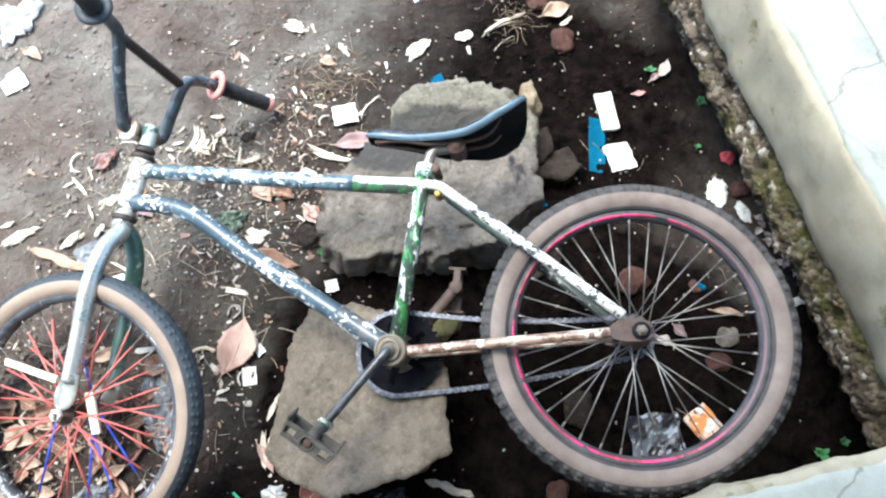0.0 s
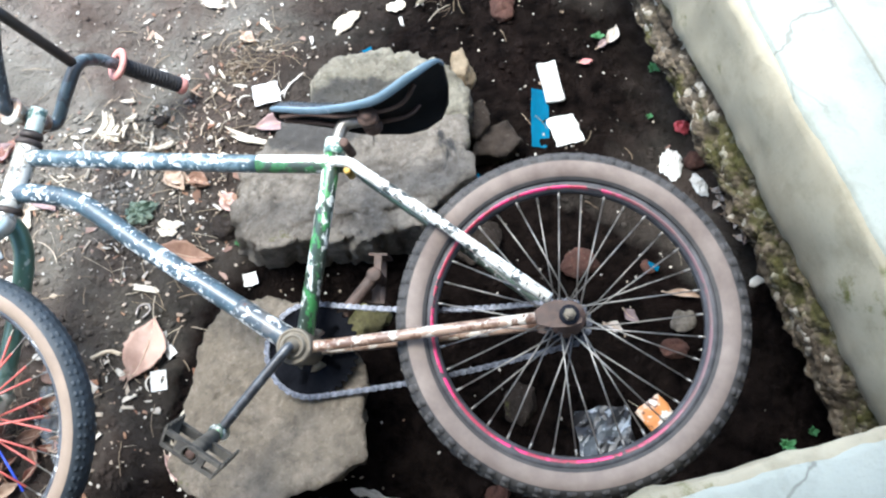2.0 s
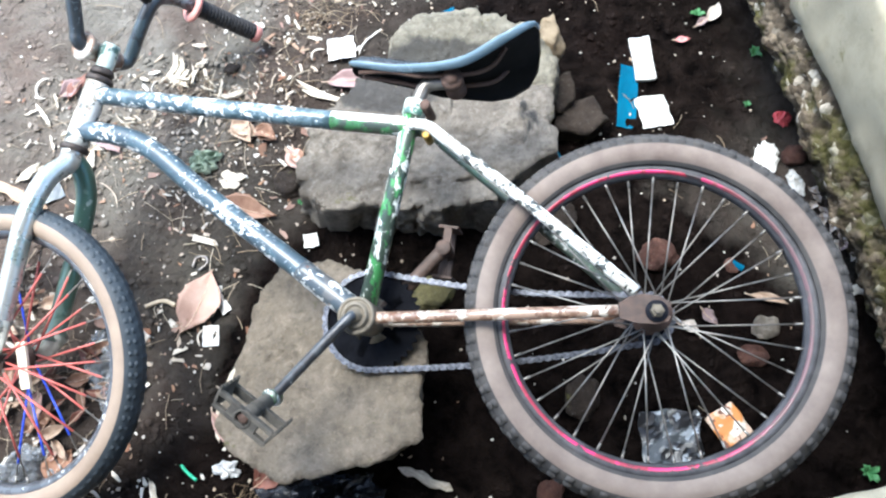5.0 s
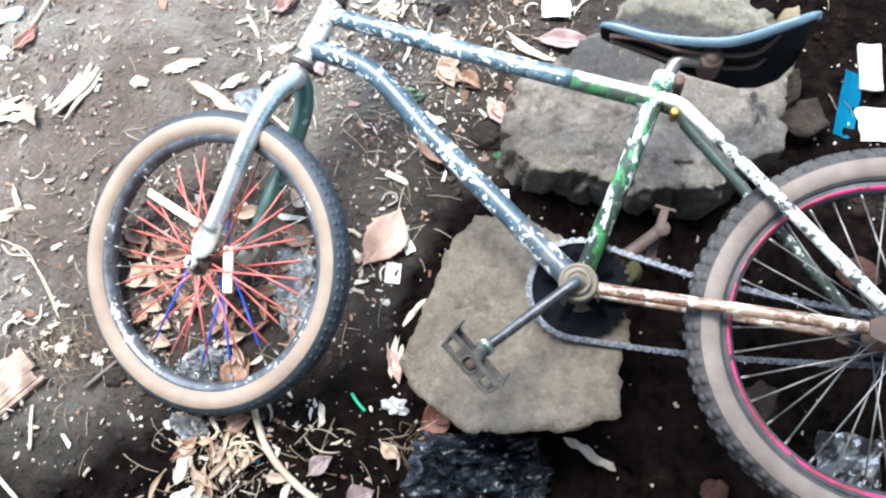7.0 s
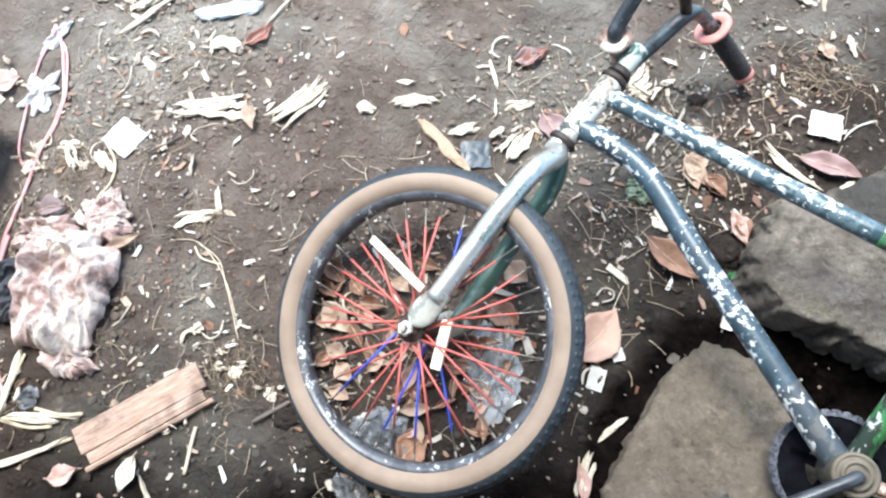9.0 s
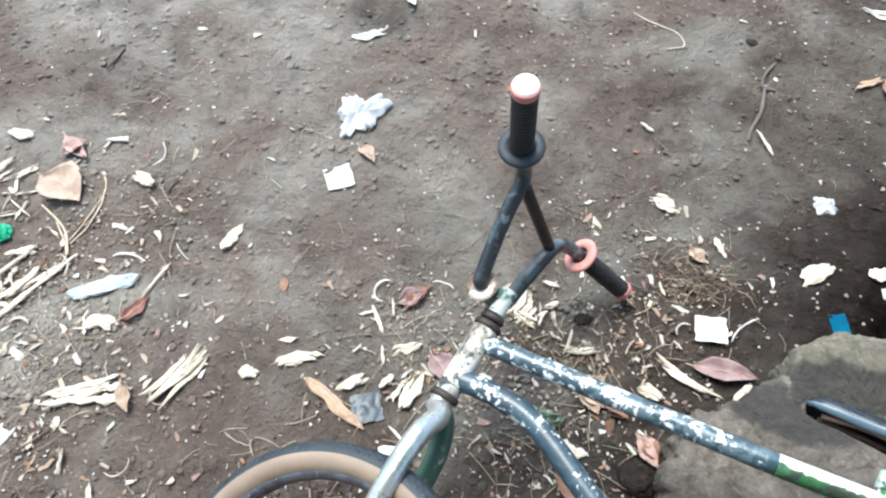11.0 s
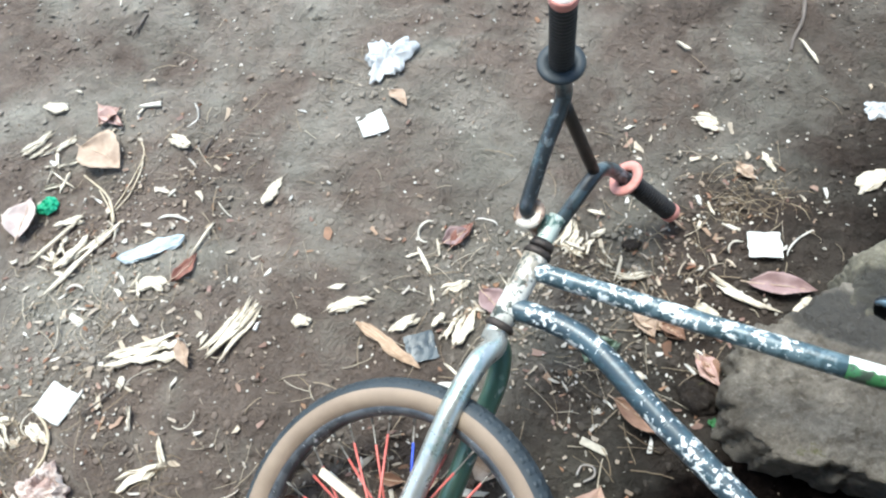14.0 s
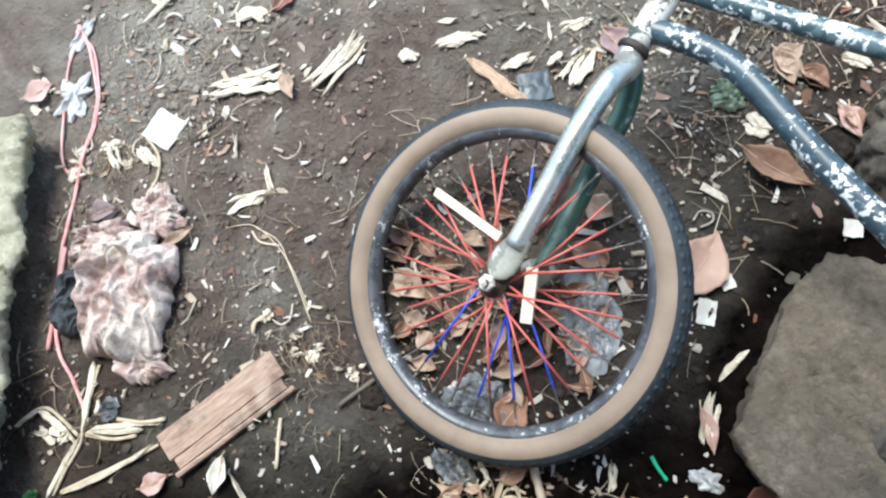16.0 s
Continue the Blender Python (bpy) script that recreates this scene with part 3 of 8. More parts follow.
porch_strip("porch_floor", [(-1.43, 0.424, 0, -1.396, 0.413), (-0.9, 0.424, 0.1, -0.866, 0.413), (-0.4, 0.424, 0.1, -0.366, 0.413), (-0.128, 0.424, 0.3, -0.094, 0.413), (-0.1255, 0.42, 0.3, -0.0915, 0.409), (-0.124, 0.411, 0.3, -0.09, 0.4)], SLAB_OLD, "grey smooth cement porch floor", 0.006, "porch floor")
porch_strip("porch_floor", [(-0.124, 0.411, 0.3, -0.09, 0.4), (-0.1225, 0.421, 0.3, -0.0885, 0.41), (-0.12, 0.425, 0.3, -0.086, 0.414), (-0.06, 0.424, 0.2, -0.036, 0.413), (-0.008, 0.423, 0.8, 0.003, 0.412), (-0.002, 0.42, 1.0, 0.01, 0.409), (0.0, 0.4, 1.0, 0.013, 0.39)], SLAB, "pale greenish smooth cement border of the porch floor", 0.006, "porch floor")
porch_strip("porch_edge", [(-0.05, 0.4, 0, -0.038, 0.39), (-0.012, 0.414, 0.2, -0.018, 0.404), (0.001, 0.413, 0.5, 0.01, 0.4045), (0.006, 0.408, 0.7, 0.02, 0.403), (0.009, 0.396, 0.8, 0.0255, 0.398), (0.009, 0.36, 1, 0.026, 0.385), (0.007, 0.31, 1, 0.017, 0.35), (0.003, 0.26, 1.2, 0.009, 0.315), (-0.001, 0.235, 1.6, 0.0, 0.285), (-0.012, 0.222, 2, -0.012, 0.268), (-0.06, 0.216, 0, -0.048, 0.262)], PLASTER, "weathered beige cement face of the porch", 0.006, "porch edge")
porch_strip("porch_footing", [(-0.06, 0.24, 0, -0.06, 0.29), (-0.014, 0.226, 0.6, -0.02, 0.27)] + [(-0.006 - 0.0026 * k + 0.036 * math.exp(-((k - 9) / 5.5) ** 2), 0.222 - 0.0075 * k, 1.0, -0.018 - 0.0026 * k, 0.268 - 0.009 * k) for k in range(1, 31)] + [(-0.11, -0.02, 0.6, -0.09, -0.02), (-0.09, -0.06, 0, -0.07, -0.06)], FOOTING, "mossy brown rubble footing under the porch edge", 0.018, "wall footing", 30, 0.006)


# plain wall and roof by the porch, out of view, added to block sky light
def house():
    n_b = Vector((EDGE_NEAR.y, -EDGE_NEAR.x))
    for name, way, out, lo, hi in (("unseen_wall", EDGE_NEAR, n_b, -1.3, 2.9),):
        mid = CORNER + way * (lo + hi) / 2 - out * 1.5
        ob = part(name, bevel_box((hi - lo, 0.14, 3.1), 0.01), WALL, smooth=False, at=Matrix.Translation((mid.x, mid.y, 1.5)) @ Matrix.Rotation(math.atan2(way.y, way.x), 4, "Z"))
        tagged(ob, "plain grey wall added unseen behind the porch", "wall", kind="structure")
    # the added roof overhangs the edge and shades the yard's near side
    for name, way, out, lo, hi, over in (("unseen_roof", EDGE_NEAR, n_b, -1.3, 2.05, 0.7),):
        bm = bmesh.new()
        p, q = CORNER + way * lo, CORNER + way * hi
        plan = [p + out * over, q + out * over, q - out * 1.43, p - out * 1.43]
        low = [bm.verts.new((v.x, v.y, z)) for v, z in zip(plan, (2.25, 2.25, 2.85, 2.85))]
        top = [bm.verts.new((v.co.x, v.co.y, v.co.z + 0.03)) for v in low]
        bm.faces.new(low)
        bm.faces.new(top)
        for i in range(4):
            bm.faces.new((low[i], low[(i + 1) % 4], top[(i + 1) % 4], top[i]))
        bmesh.ops.recalc_face_normals(bm, faces=bm.faces[:])
        tagged(part(name, bm, WALL, smooth=False), "unseen roof sheet added to shade the yard", "roof", kind="structure")


house()


# ---- stones ----
def stone_mesh(outline, top, tilt, base=-0.03, rough=0.008, seed=0.0, edge=2.4, levels=5, freq=15, cuts=(), under=0.02, chip=0.013, groove=0.006):
    """A broken block: an outline in plan, a sloping top, sides that lean in a little, knocked-off faces, then flakes, cracks and grain.
    top: height at the middle; tilt: rise per metre along x and y; cuts: (normal, point) of further broken faces."""
    c = sum((Vector(p) for p in outline), Vector((0, 0))) / len(outline)
    mid_z = (top + base) / 2
    mid = Vector((c.x, c.y, mid_z))
    planes = []
    for k, p in enumerate(outline):
        a, b = Vector(p) - c, Vector(outline[(k + 1) % len(outline)]) - c
        nrm = Vector((b.y - a.y, a.x - b.x))
        if nrm.dot(a) < 0:
            nrm = -nrm
        nrm.normalize()
        n3 = Vector((nrm.x, nrm.y, under + 0.08 * math.sin(k * 2.3 + seed))).normalized()
        z_edge = top + a.x * tilt[0] + a.y * tilt[1] - mid_z
        planes.append((n3, n3.dot(Vector((a.x, a.y, z_edge)))))
    nt = Vector((-tilt[0], -tilt[1], 1)).normalized()
    planes.append((nt, nt.dot(Vector((0, 0, top - mid_z)))))
    planes.append((Vector((0, 0, -1)), mid_z - base))
    for n, p in cuts:
        n = Vector(n).normalized()
        planes.append((n, n.dot(Vector(p) - mid)))
    power = 34 * edge
    bm = bmesh.new()
    bmesh.ops.create_icosphere(bm, subdivisions=levels, radius=1.0)
    for v in bm.verts:
        d = v.co.normalized()
        # soft least of the planes' distances: worn edges
        inv = sum(max(d.dot(n) / h, 0.0) ** power for n, h in planes) ** (1 / power)
        p = d / inv
        q = p * freq + Vector((seed, seed * 2, 0))
        side = max(0.0, 1 - 1.5 * abs(nt.dot((p - Vector((0, 0, p.z * 0.4))).normalized())))
        p += d * rough * (fbm(q, 5) + 0.4 * noise.ridged_multi_fractal(q * 0.6, 0.9, 2.0, 3, 0.9, 2.0, noise_basis="PERLIN_ORIGINAL") - 0.4)
        # upright breaks on the sides, each a flat facet set back from the next
        column = noise.voronoi(Vector((p.x * 24 + seed, p.y * 24, p.z * 4)))
        p -= d * side * chip * noise.cell(column[1][0] * 7.3 + Vector((seed, 0.5, 0.5)))
        p -= d * side * groove * max(0.0, 1 - (column[0][1] - column[0][0]) / 0.12)
        # flakes spalled off the top in thin steps
        flat = 1 - side
        shell = noise.noise(Vector((p.x * 13 + seed * 3, p.y * 13, 2.0))) + 0.35 * noise.noise(Vector((p.x * 41 + seed, p.y * 41, 5.0)))
        step = math.floor(shell * 3.2)
        edge_soft = min(1.0, (shell * 3.2 - step) / 0.14)
        p += nt * flat * 0.0026 * (step - 1 + edge_soft)
        p += d * 0.0034 * fbm(p * 62 + Vector((seed, 0, 0)), 4)
        pit = noise.voronoi(p * 95 + Vector((seed, 3, 1)))[0][0]
        p -= d * 0.0022 * max(0.0, 1 - pit / 0.32)
        v.co = p
    return bm, mid


def stone(label, outline, top, tilt, material, group="", **kw):
    bm, at = stone_mesh(outline, top, tilt, **kw)
    return tagged(part("stone", bm, material, at=Matrix.Translation(at)), label, "stone", group)


stone("large flat grey stone under the bicycle frame", [(-0.125, 0.565), (-0.075, 0.518), (0.1, 0.515), (0.215, 0.54), (0.318, 0.645), (0.3, 0.755), (0.2, 0.82), (0.0, 0.8), (-0.1, 0.715), (-0.13, 0.64)], 0.117, (0.06, -0.02), ROCK, "stones under the bicycle", seed=1.3, levels=6, edge=6.0, groove=0.014, cuts=[((-0.55, 0.05, 0.83), (-0.085, 0.6, 0.09))])
stone("grey boulder under the saddle, damp on its face", [(0.01, 0.745), (0.005, 0.845), (0.06, 0.885), (0.2, 0.902), (0.3, 0.86), (0.31, 0.75), (0.16, 0.68), (0.03, 0.7)], 0.14, (0.1, 0.05), ROCK_DAMP, "stones under the bicycle", seed=4.1, levels=6, cuts=[((-0.05, -0.36, 0.93), (0.12, 0.842, 0.142)), ((-0.75, -0.1, 0.6), (0.02, 0.81, 0.125)), ((0.6, 0.35, 0.7), (0.27, 0.86, 0.14))])
stone("large flat brown stone under the crank", [(-0.168, 0.35), (-0.165, 0.408), (-0.135, 0.428), (-0.035, 0.438), (0.07, 0.385), (0.136, 0.275), (0.137, 0.148), (0.095, 0.115), (0.0, 0.08), (-0.06, 0.07), (-0.155, 0.11), (-0.212, 0.165), (-0.208, 0.21), (-0.198, 0.265)], 0.105, (0.3, -0.2), ROCK_SLAB, "stones under the bicycle", seed=7.7, levels=6, under=-0.16, chip=0.004)


# ---- low mossy kerb at the yard's other side ----
def kerb():
    bm = bmesh.new()
    a, b = Vector((-1.34, 0.197)), Vector((-1.01, -0.45))
    d = (b - a).normalized()
    out = Vector((-d.y, d.x))
    rows = []
    n = 130
    for i in range(n + 1):
        p = a.lerp(b, i / n)
        row = []
        for k, (o, z, u) in enumerate(((-0.075, -0.04, 0.4), (-0.06, 0.0, 1), (-0.042, 0.03, 1), (-0.018, 0.055, 1), (-0.004, 0.07, 0.8), (-0.008, 0.08, 0.8), (-0.03, 0.084, 0.8), (-0.065, 0.083, 0.8), (-0.08, 0.083, 0.8), (-0.1, 0.084, 0.7), (-0.12, 0.084, 0.5), (-0.24, 0.084, 0.4), (-0.26, 0.05, 0.4), (-0.26, -0.05, 0))):
            q = p + out * (o + 0.022 * u * fbm((p.x * 14, p.y * 14, z * 20 + k * 0.4), 5) + 0.008 * u * fbm((p.x * 60, p.y * 60, z * 60 + k), 3))
            row.append(bm.verts.new((q.x, q.y, z + 0.022 * u * fbm((q.x * 17, q.y * 17, 2.0), 5) + 0.006 * u * fbm((q.x * 70, q.y * 70, 4.0), 3))))
        rows.append(row)
    for p, q in zip(rows, rows[1:]):
        for k in range(len(p) - 1):
            bm.faces.new((p[k], q[k], q[k + 1], p[k + 1]))
    bm.faces.new(rows[0])
    bm.faces.new(rows[-1])
    bmesh.ops.recalc_face_normals(bm, faces=bm.faces[:])
    tagged(part("kerb", bm, rock_material("mossy_pale_kerb", (0.52, 0.49, 0.35), (0.68, 0.65, 0.5), (0.33, 0.3, 0.19), 0.16)), "low mossy pale cement kerb", "kerb", kind="structure")


kerb()
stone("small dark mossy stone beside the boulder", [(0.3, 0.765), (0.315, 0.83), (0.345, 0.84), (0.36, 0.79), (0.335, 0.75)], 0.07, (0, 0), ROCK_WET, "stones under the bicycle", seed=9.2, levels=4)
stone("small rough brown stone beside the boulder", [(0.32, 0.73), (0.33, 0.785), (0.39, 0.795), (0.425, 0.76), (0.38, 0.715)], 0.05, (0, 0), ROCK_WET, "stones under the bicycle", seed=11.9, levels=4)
stone("yellowish rough stone chip standing by the saddle", [(0.283, 0.85), (0.285, 0.895), (0.302, 0.905), (0.315, 0.87), (0.305, 0.848)], 0.14, (0, 0), rock_material("ochre_stone", (0.3, 0.22, 0.13), (0.42, 0.34, 0.24), (0.2, 0.14, 0.08)), "stones under the bicycle", seed=13.1, levels=4, base=0.06)


# ---- the bicycle, lying on its right side; x ahead, y to its left, z up its seat tube, from the bottom bracket ----
BIKE = Matrix.Translation((0.0431, 0.3101, 0.2077)) @ Matrix(((-0.98709, -0.1464, -0.06497), (-0.04113, -0.16035, 0.9862), (-0.1548, 0.97614, 0.15226))).to_4x4()
TO_BIKE = BIKE.inverted()
bicycle = thing("bicycle", "old bicycle with flaking blue and white paint lying on stones", "bicycle", at=BIKE)


def tube(name, pts, radius, material, label="", curve=True, segs=18, parent=None, flat=1.0):
    bm = bmesh.new()
    path = smooth_path(pts) if curve and len(pts) > 2 else [Vector(p) for p in pts]
    if len(path) == 2:
        path = [path[0].lerp(path[1], k / 6) for k in range(7)]
    if not isinstance(radius, (int, float)):
        n = len(path)
        radius = [radius[0] + (radius[1] - radius[0]) * k / (n - 1) for k in range(n)]
    sweep(bm, path, radius, segs, flat)
    return part(name, bm, material, parent or bicycle, label)


def turned(name, profile, material, at, parent=None, label="", segs=28):
    bm = bmesh.new()
    lathe(bm, profile, segs)
    return part(name, bm, material, parent or bicycle, label, at=at)


def barrel(r, y0, y1, b=0.001):
    return [(0, y0), (r - b, y0), (r, y0 + b), (r, y1 - b), (r - b, y1), (0, y1)]


# frame
HT_LOW, HT_TOP = Vector((0.496, 0, 0.277)), Vector((0.467, 0, 0.385))
STEER = (HT_TOP - HT_LOW).normalized()
tube("top_tube", [(0.472, 0, 0.363), (0.2, 0, 0.321), (0.06, 0, 0.3)], 0.0145, TOPCOAT, "flaking blue and white painted tube")
tube("top_tube", [(0.062, 0, 0.3003), (-0.07, 0, 0.283)], 0.0147, TOP_REAR, "white and green painted tube end")
tube("down_tube", [(0.488, 0, 0.302), (0.425, 0, 0.292), (0.36, 0, 0.266), (0.26, 0, 0.188), (0.13, 0, 0.094), (0.02, 0, 0.014)], 0.0165, NAVY, "navy tube with white chipped spots")
tube("down_tube", [(0.098, 0, 0.071), (0.045, 0, 0.032), (0.012, 0, 0.009)], (0.0168, 0.0185), BARE_LUG, "bare rusty tube end at the crank")
tube("seat_tube", [(-0.003, 0, 0.012), (-0.055, 0, 0.268), (-0.063, 0, 0.305)], 0.0135, GREEN, "scraped green tube", curve=False)
tube("head_tube", [HT_LOW, HT_TOP], 0.0185, HEAD_WHITE, "whitish rust-flecked tube")
for side in (1, -1):
    tube("seat_stay", [(-0.062, side * 0.013, 0.284), (-0.09, side * 0.02, 0.277), (-0.12, side * 0.028, 0.252), (-0.225, side * 0.04, 0.162), (-0.372, side * 0.06, 0.03)], 0.0084, WHITE_STAY if side > 0 else DARK_STAY, "scraped white stay" if side > 0 else "")
    tube("chain_stay", [(-0.018, side * 0.026, -0.002), (-0.12, side * 0.037, 0.0), (-0.35, side * 0.058, 0.006)], (0.0086, 0.0078), RUSTY_WHITE, "rusty whitish stay" if side > 0 else "")
turned("bottom_bracket", barrel(0.0245, -0.036, 0.036, 0.002), DUSTY_STEEL, Matrix())
cup = turned("bearing_cup", [(0, 0.03), (0.026, 0.03), (0.027, 0.034), (0.0265, 0.041), (0.023, 0.043), (0.022, 0.041), (0.0185, 0.041), (0.018, 0.046), (0.014, 0.048), (0.0135, 0.045), (0.009, 0.046), (0.008, 0.056), (0.0, 0.057)], DUSTY_STEEL, Matrix(), label="dusty olive bearing cup")
for end, r in ((HT_LOW - STEER * 0.004, 0.022), (HT_TOP + STEER * 0.004, 0.0215)):
    turned("headset_cup", [(0, -0.006), (r - 0.003, -0.006), (r, -0.004), (r, 0.001), (r - 0.003, 0.005), (0, 0.005)], HEADSET, Matrix.Translation(end) @ STEER.to_track_quat("Y", "Z").to_matrix().to_4x4())
turned("headset_locknut", [(0, 0), (0.0175, 0), (0.019, 0.003), (0.018, 0.008), (0.0155, 0.012), (0, 0.012)], HEADSET, Matrix.Translation(HT_TOP + STEER * 0.012) @ STEER.to_track_quat("Y", "Z").to_matrix().to_4x4())


def dropout(side):
    bm = bmesh.new()
    prof = [(0.042, 0.01), (0.028, 0.019), (0.012, 0.022), (-0.006, 0.019), (-0.021, 0.012), (-0.022, 0.0055), (0.004, 0.0055), (0.008, 0.003), (0.008, -0.003), (0.004, -0.0055), (-0.021, -0.0055), (-0.018, -0.012), (-0.004, -0.016), (0.02, -0.015), (0.04, -0.009)]
    a = [bm.verts.new((x, -0.0025, z)) for x, z in prof]
    b = [bm.verts.new((x, 0.0025, z)) for x, z in prof]
    bm.faces.new(a)
    bm.faces.new(b[::-1])
    for k in range(len(prof)):
        bm.faces.new((a[k], b[k], b[(k + 1) % len(prof)], a[(k + 1) % len(prof)]))
    bmesh.ops.recalc_face_normals(bm, faces=bm.faces[:])
    part("dropout", bm, DARK_RUST, bicycle, "rusty dropout plate", smooth=False, at=Matrix.Translation((-0.392, side * 0.061, 0.005)))


dropout(1)
dropout(-1)

# seat clamp, post and saddle
turned("seat_clamp", [(0.0, -0.012), (0.0165, -0.012), (0.0175, -0.009), (0.0175, 0.009), (0.0165, 0.012), (0.0, 0.012)], STEM_PAINT, Matrix.Translation((-0.066, 0, 0.312)) @ Vector((-0.055, 0, 0.25)).normalized().to_track_quat("Y", "Z").to_matrix().to_4x4(), label="flaking pale green clamp")
turned("clamp_bolt", barrel(0.0075, -0.022, 0.03), RUST, Matrix.Translation((-0.087, 0, 0.307)))
turned("frame_bolt", barrel(0.006, -0.01, 0.022), BRASS, Matrix.Translation((-0.088, 0, 0.264)), label="brassy bolt")
tube("seat_post", [(-0.064, 0, 0.3), (-0.074, 0, 0.335), (-0.086, 0, 0.35), (-0.118, 0, 0.352)], 0.0105, SPOKE_STEEL)


def build_saddle():
    stations = [(0.036, 0.006, 0.392, 0.004), (0.033, 0.014, 0.394, 0.01), (0.02, 0.02, 0.397, 0.016), (0.0, 0.022, 0.396, 0.018), (-0.05, 0.026, 0.385, 0.019), (-0.1, 0.036, 0.374, 0.021), (-0.14, 0.052, 0.373, 0.024), (-0.175, 0.07, 0.379, 0.026), (-0.205, 0.081, 0.389, 0.026), (-0.232, 0.08, 0.402, 0.024), (-0.247, 0.062, 0.412, 0.018), (-0.252, 0.03, 0.417, 0.01)]
    across = [k / 8 for k in range(-8, 9)]
    def shell(drop):
        rows = []
        for x, w, z, d in stations:
            rows.append([(x, w * math.sin(u * math.pi / 2) * (1 - drop * 1.2), z - d * (1 - math.cos(u * math.pi / 2)) ** 1.3 - drop + 0.006 * abs(u) ** 2 * (x < -0.1) + 0.1 * w * math.sin(u * math.pi / 2)) for u in across])
        return rows
    bm = bmesh.new()
    top, low = shell(0.0), shell(0.006)
    vt = [[bm.verts.new(p) for p in r] for r in top]
    vl = [[bm.verts.new(p) for p in r] for r in low]
    n, m = len(vt), len(across)
    for i in range(n - 1):
        for j in range(m - 1):
            bm.faces.new((vt[i][j], vt[i][j + 1], vt[i + 1][j + 1], vt[i + 1][j])).material_index = 0
            bm.faces.new((vl[i][j], vl[i + 1][j], vl[i + 1][j + 1], vl[i][j + 1])).material_index = 1
    rim_t = [r[0] for r in vt] + vt[-1][1:] + [r[-1] for r in vt[::-1]][1:] + vt[0][::-1][1:-1]
    rim_l = [r[0] for r in vl] + vl[-1][1:] + [r[-1] for r in vl[::-1]][1:] + vl[0][::-1][1:-1]
    for k in range(len(rim_t)):
        a, b = k, (k + 1) % len(rim_t)
        bm.faces.new((rim_t[a], rim_t[b], rim_l[b], rim_l[a])).material_index = 0
    bmesh.ops.recalc_face_normals(bm, faces=bm.faces[:])
    sad = part("saddle", bm, [SADDLE, SADDLE_UNDER], bicycle, "glossy black narrow saddle turned on its side")
    # strip along the left skirt that carries the painted sky sheen
    edge = bmesh.new()
    line = [Vector(r[-1]) + Vector((0, 0.001, -0.003)) for r in top]
    line = smooth_path([line[k] for k in (0, 2, 4, 6, 8, 9, 10, 11)], 6)
    sweep(edge, line, [0.003 + 0.0052 * math.sin(math.pi * min(k / (len(line) - 1) * 1.15, 1.0)) ** 0.8 for k in range(len(line))], 10, 0.5)
    part("saddle_skirt", edge, SADDLE_SHEEN, sad, "glossy black skirt with sky sheen in its colour")
    for side in (1, -1):
        tube("saddle_rail", [(0.02, side * 0.008, 0.372), (-0.03, side * 0.018, 0.366), (-0.08, side * 0.02, 0.355), (-0.15, side * 0.02, 0.354), (-0.185, side * 0.026, 0.362), (-0.205, side * 0.034, 0.385)], 0.0036, RUST, parent=sad, segs=8)
    turned("saddle_clamp", [(0, -0.026), (0.013, -0.026), (0.016, -0.022), (0.016, -0.01), (0.01, -0.008), (0.01, 0.008), (0.016, 0.01), (0.017, 0.02), (0.0135, 0.024), (0.0095, 0.024), (0.009, 0.03), (0.0, 0.031)], RUST, Matrix.Translation((-0.125, 0, 0.348)), sad, "rusty saddle clamp and nut")


build_saddle()


# wheels
def tyre_mesh(r_rim, r_out, half, wall_a, wall_b, n_mats):
    """Tyre section turned about the axle: bead, side wall, shoulder, crown. wall_a, wall_b: radii between which the wall has its own colour."""
    mid = (r_rim + r_out) / 2
    prof = []
    for k in range(21):
        a = -2.5 + 5.0 * k / 20
        prof.append((mid - 0.002 + (r_out - mid + 0.002) * math.cos(a) * (1.0 if math.cos(a) > 0 else 1.05), half * math.sin(a) * (1.06 - 0.06 * math.cos(a))))
    mats = []
    for p, q in zip(prof, prof[1:]):
        r = (p[0] + q[0]) / 2
        mats.append(1 if wall_a < r < wall_b else 0)
    bm = bmesh.new()
    lathe(bm, prof, 96, mats=mats)
    return bm


def knobs(bm, r, half, n, size, rows, seed):
    """Tread blocks standing out of the crown and shoulders."""
    rnd = random.Random(seed)
    for ring, (y, lift, tilt) in enumerate(rows):
        for k in range(n):
            a = 2 * math.pi * (k + 0.5 * (ring % 2)) / n
            m = Matrix.Rotation(-a, 4, "Y") @ Matrix.Translation((r + lift, y, 0)) @ Matrix.Rotation(tilt, 4, "Z") @ Matrix.Diagonal((size[0], size[1], size[2] * rnd.uniform(0.85, 1.1), 1))
            vs = [bm.verts.new(m @ Vector(c)) for c in ((-1, -1, -1), (-1, 1, -1), (-1, 1, 1), (-1, -1, 1), (1, -0.7, -0.75), (1, 0.7, -0.75), (1, 0.7, 0.75), (1, -0.7, 0.75))]
            for f in ((4, 5, 6, 7), (0, 1, 5, 4), (1, 2, 6, 5), (2, 3, 7, 6), (3, 0, 4, 7)):
                bm.faces.new([vs[i] for i in f])


def rim_profile(r, half):
    return [(r - 0.013, -half * 0.45), (r - 0.006, -half), (r + 0.004, -half), (r + 0.004, -half + 0.002), (r - 0.004, -half + 0.003), (r - 0.008, 0), (r - 0.004, half - 0.003), (r + 0.004, half - 0.002), (r + 0.004, half), (r - 0.006, half), (r - 0.013, half * 0.45)]


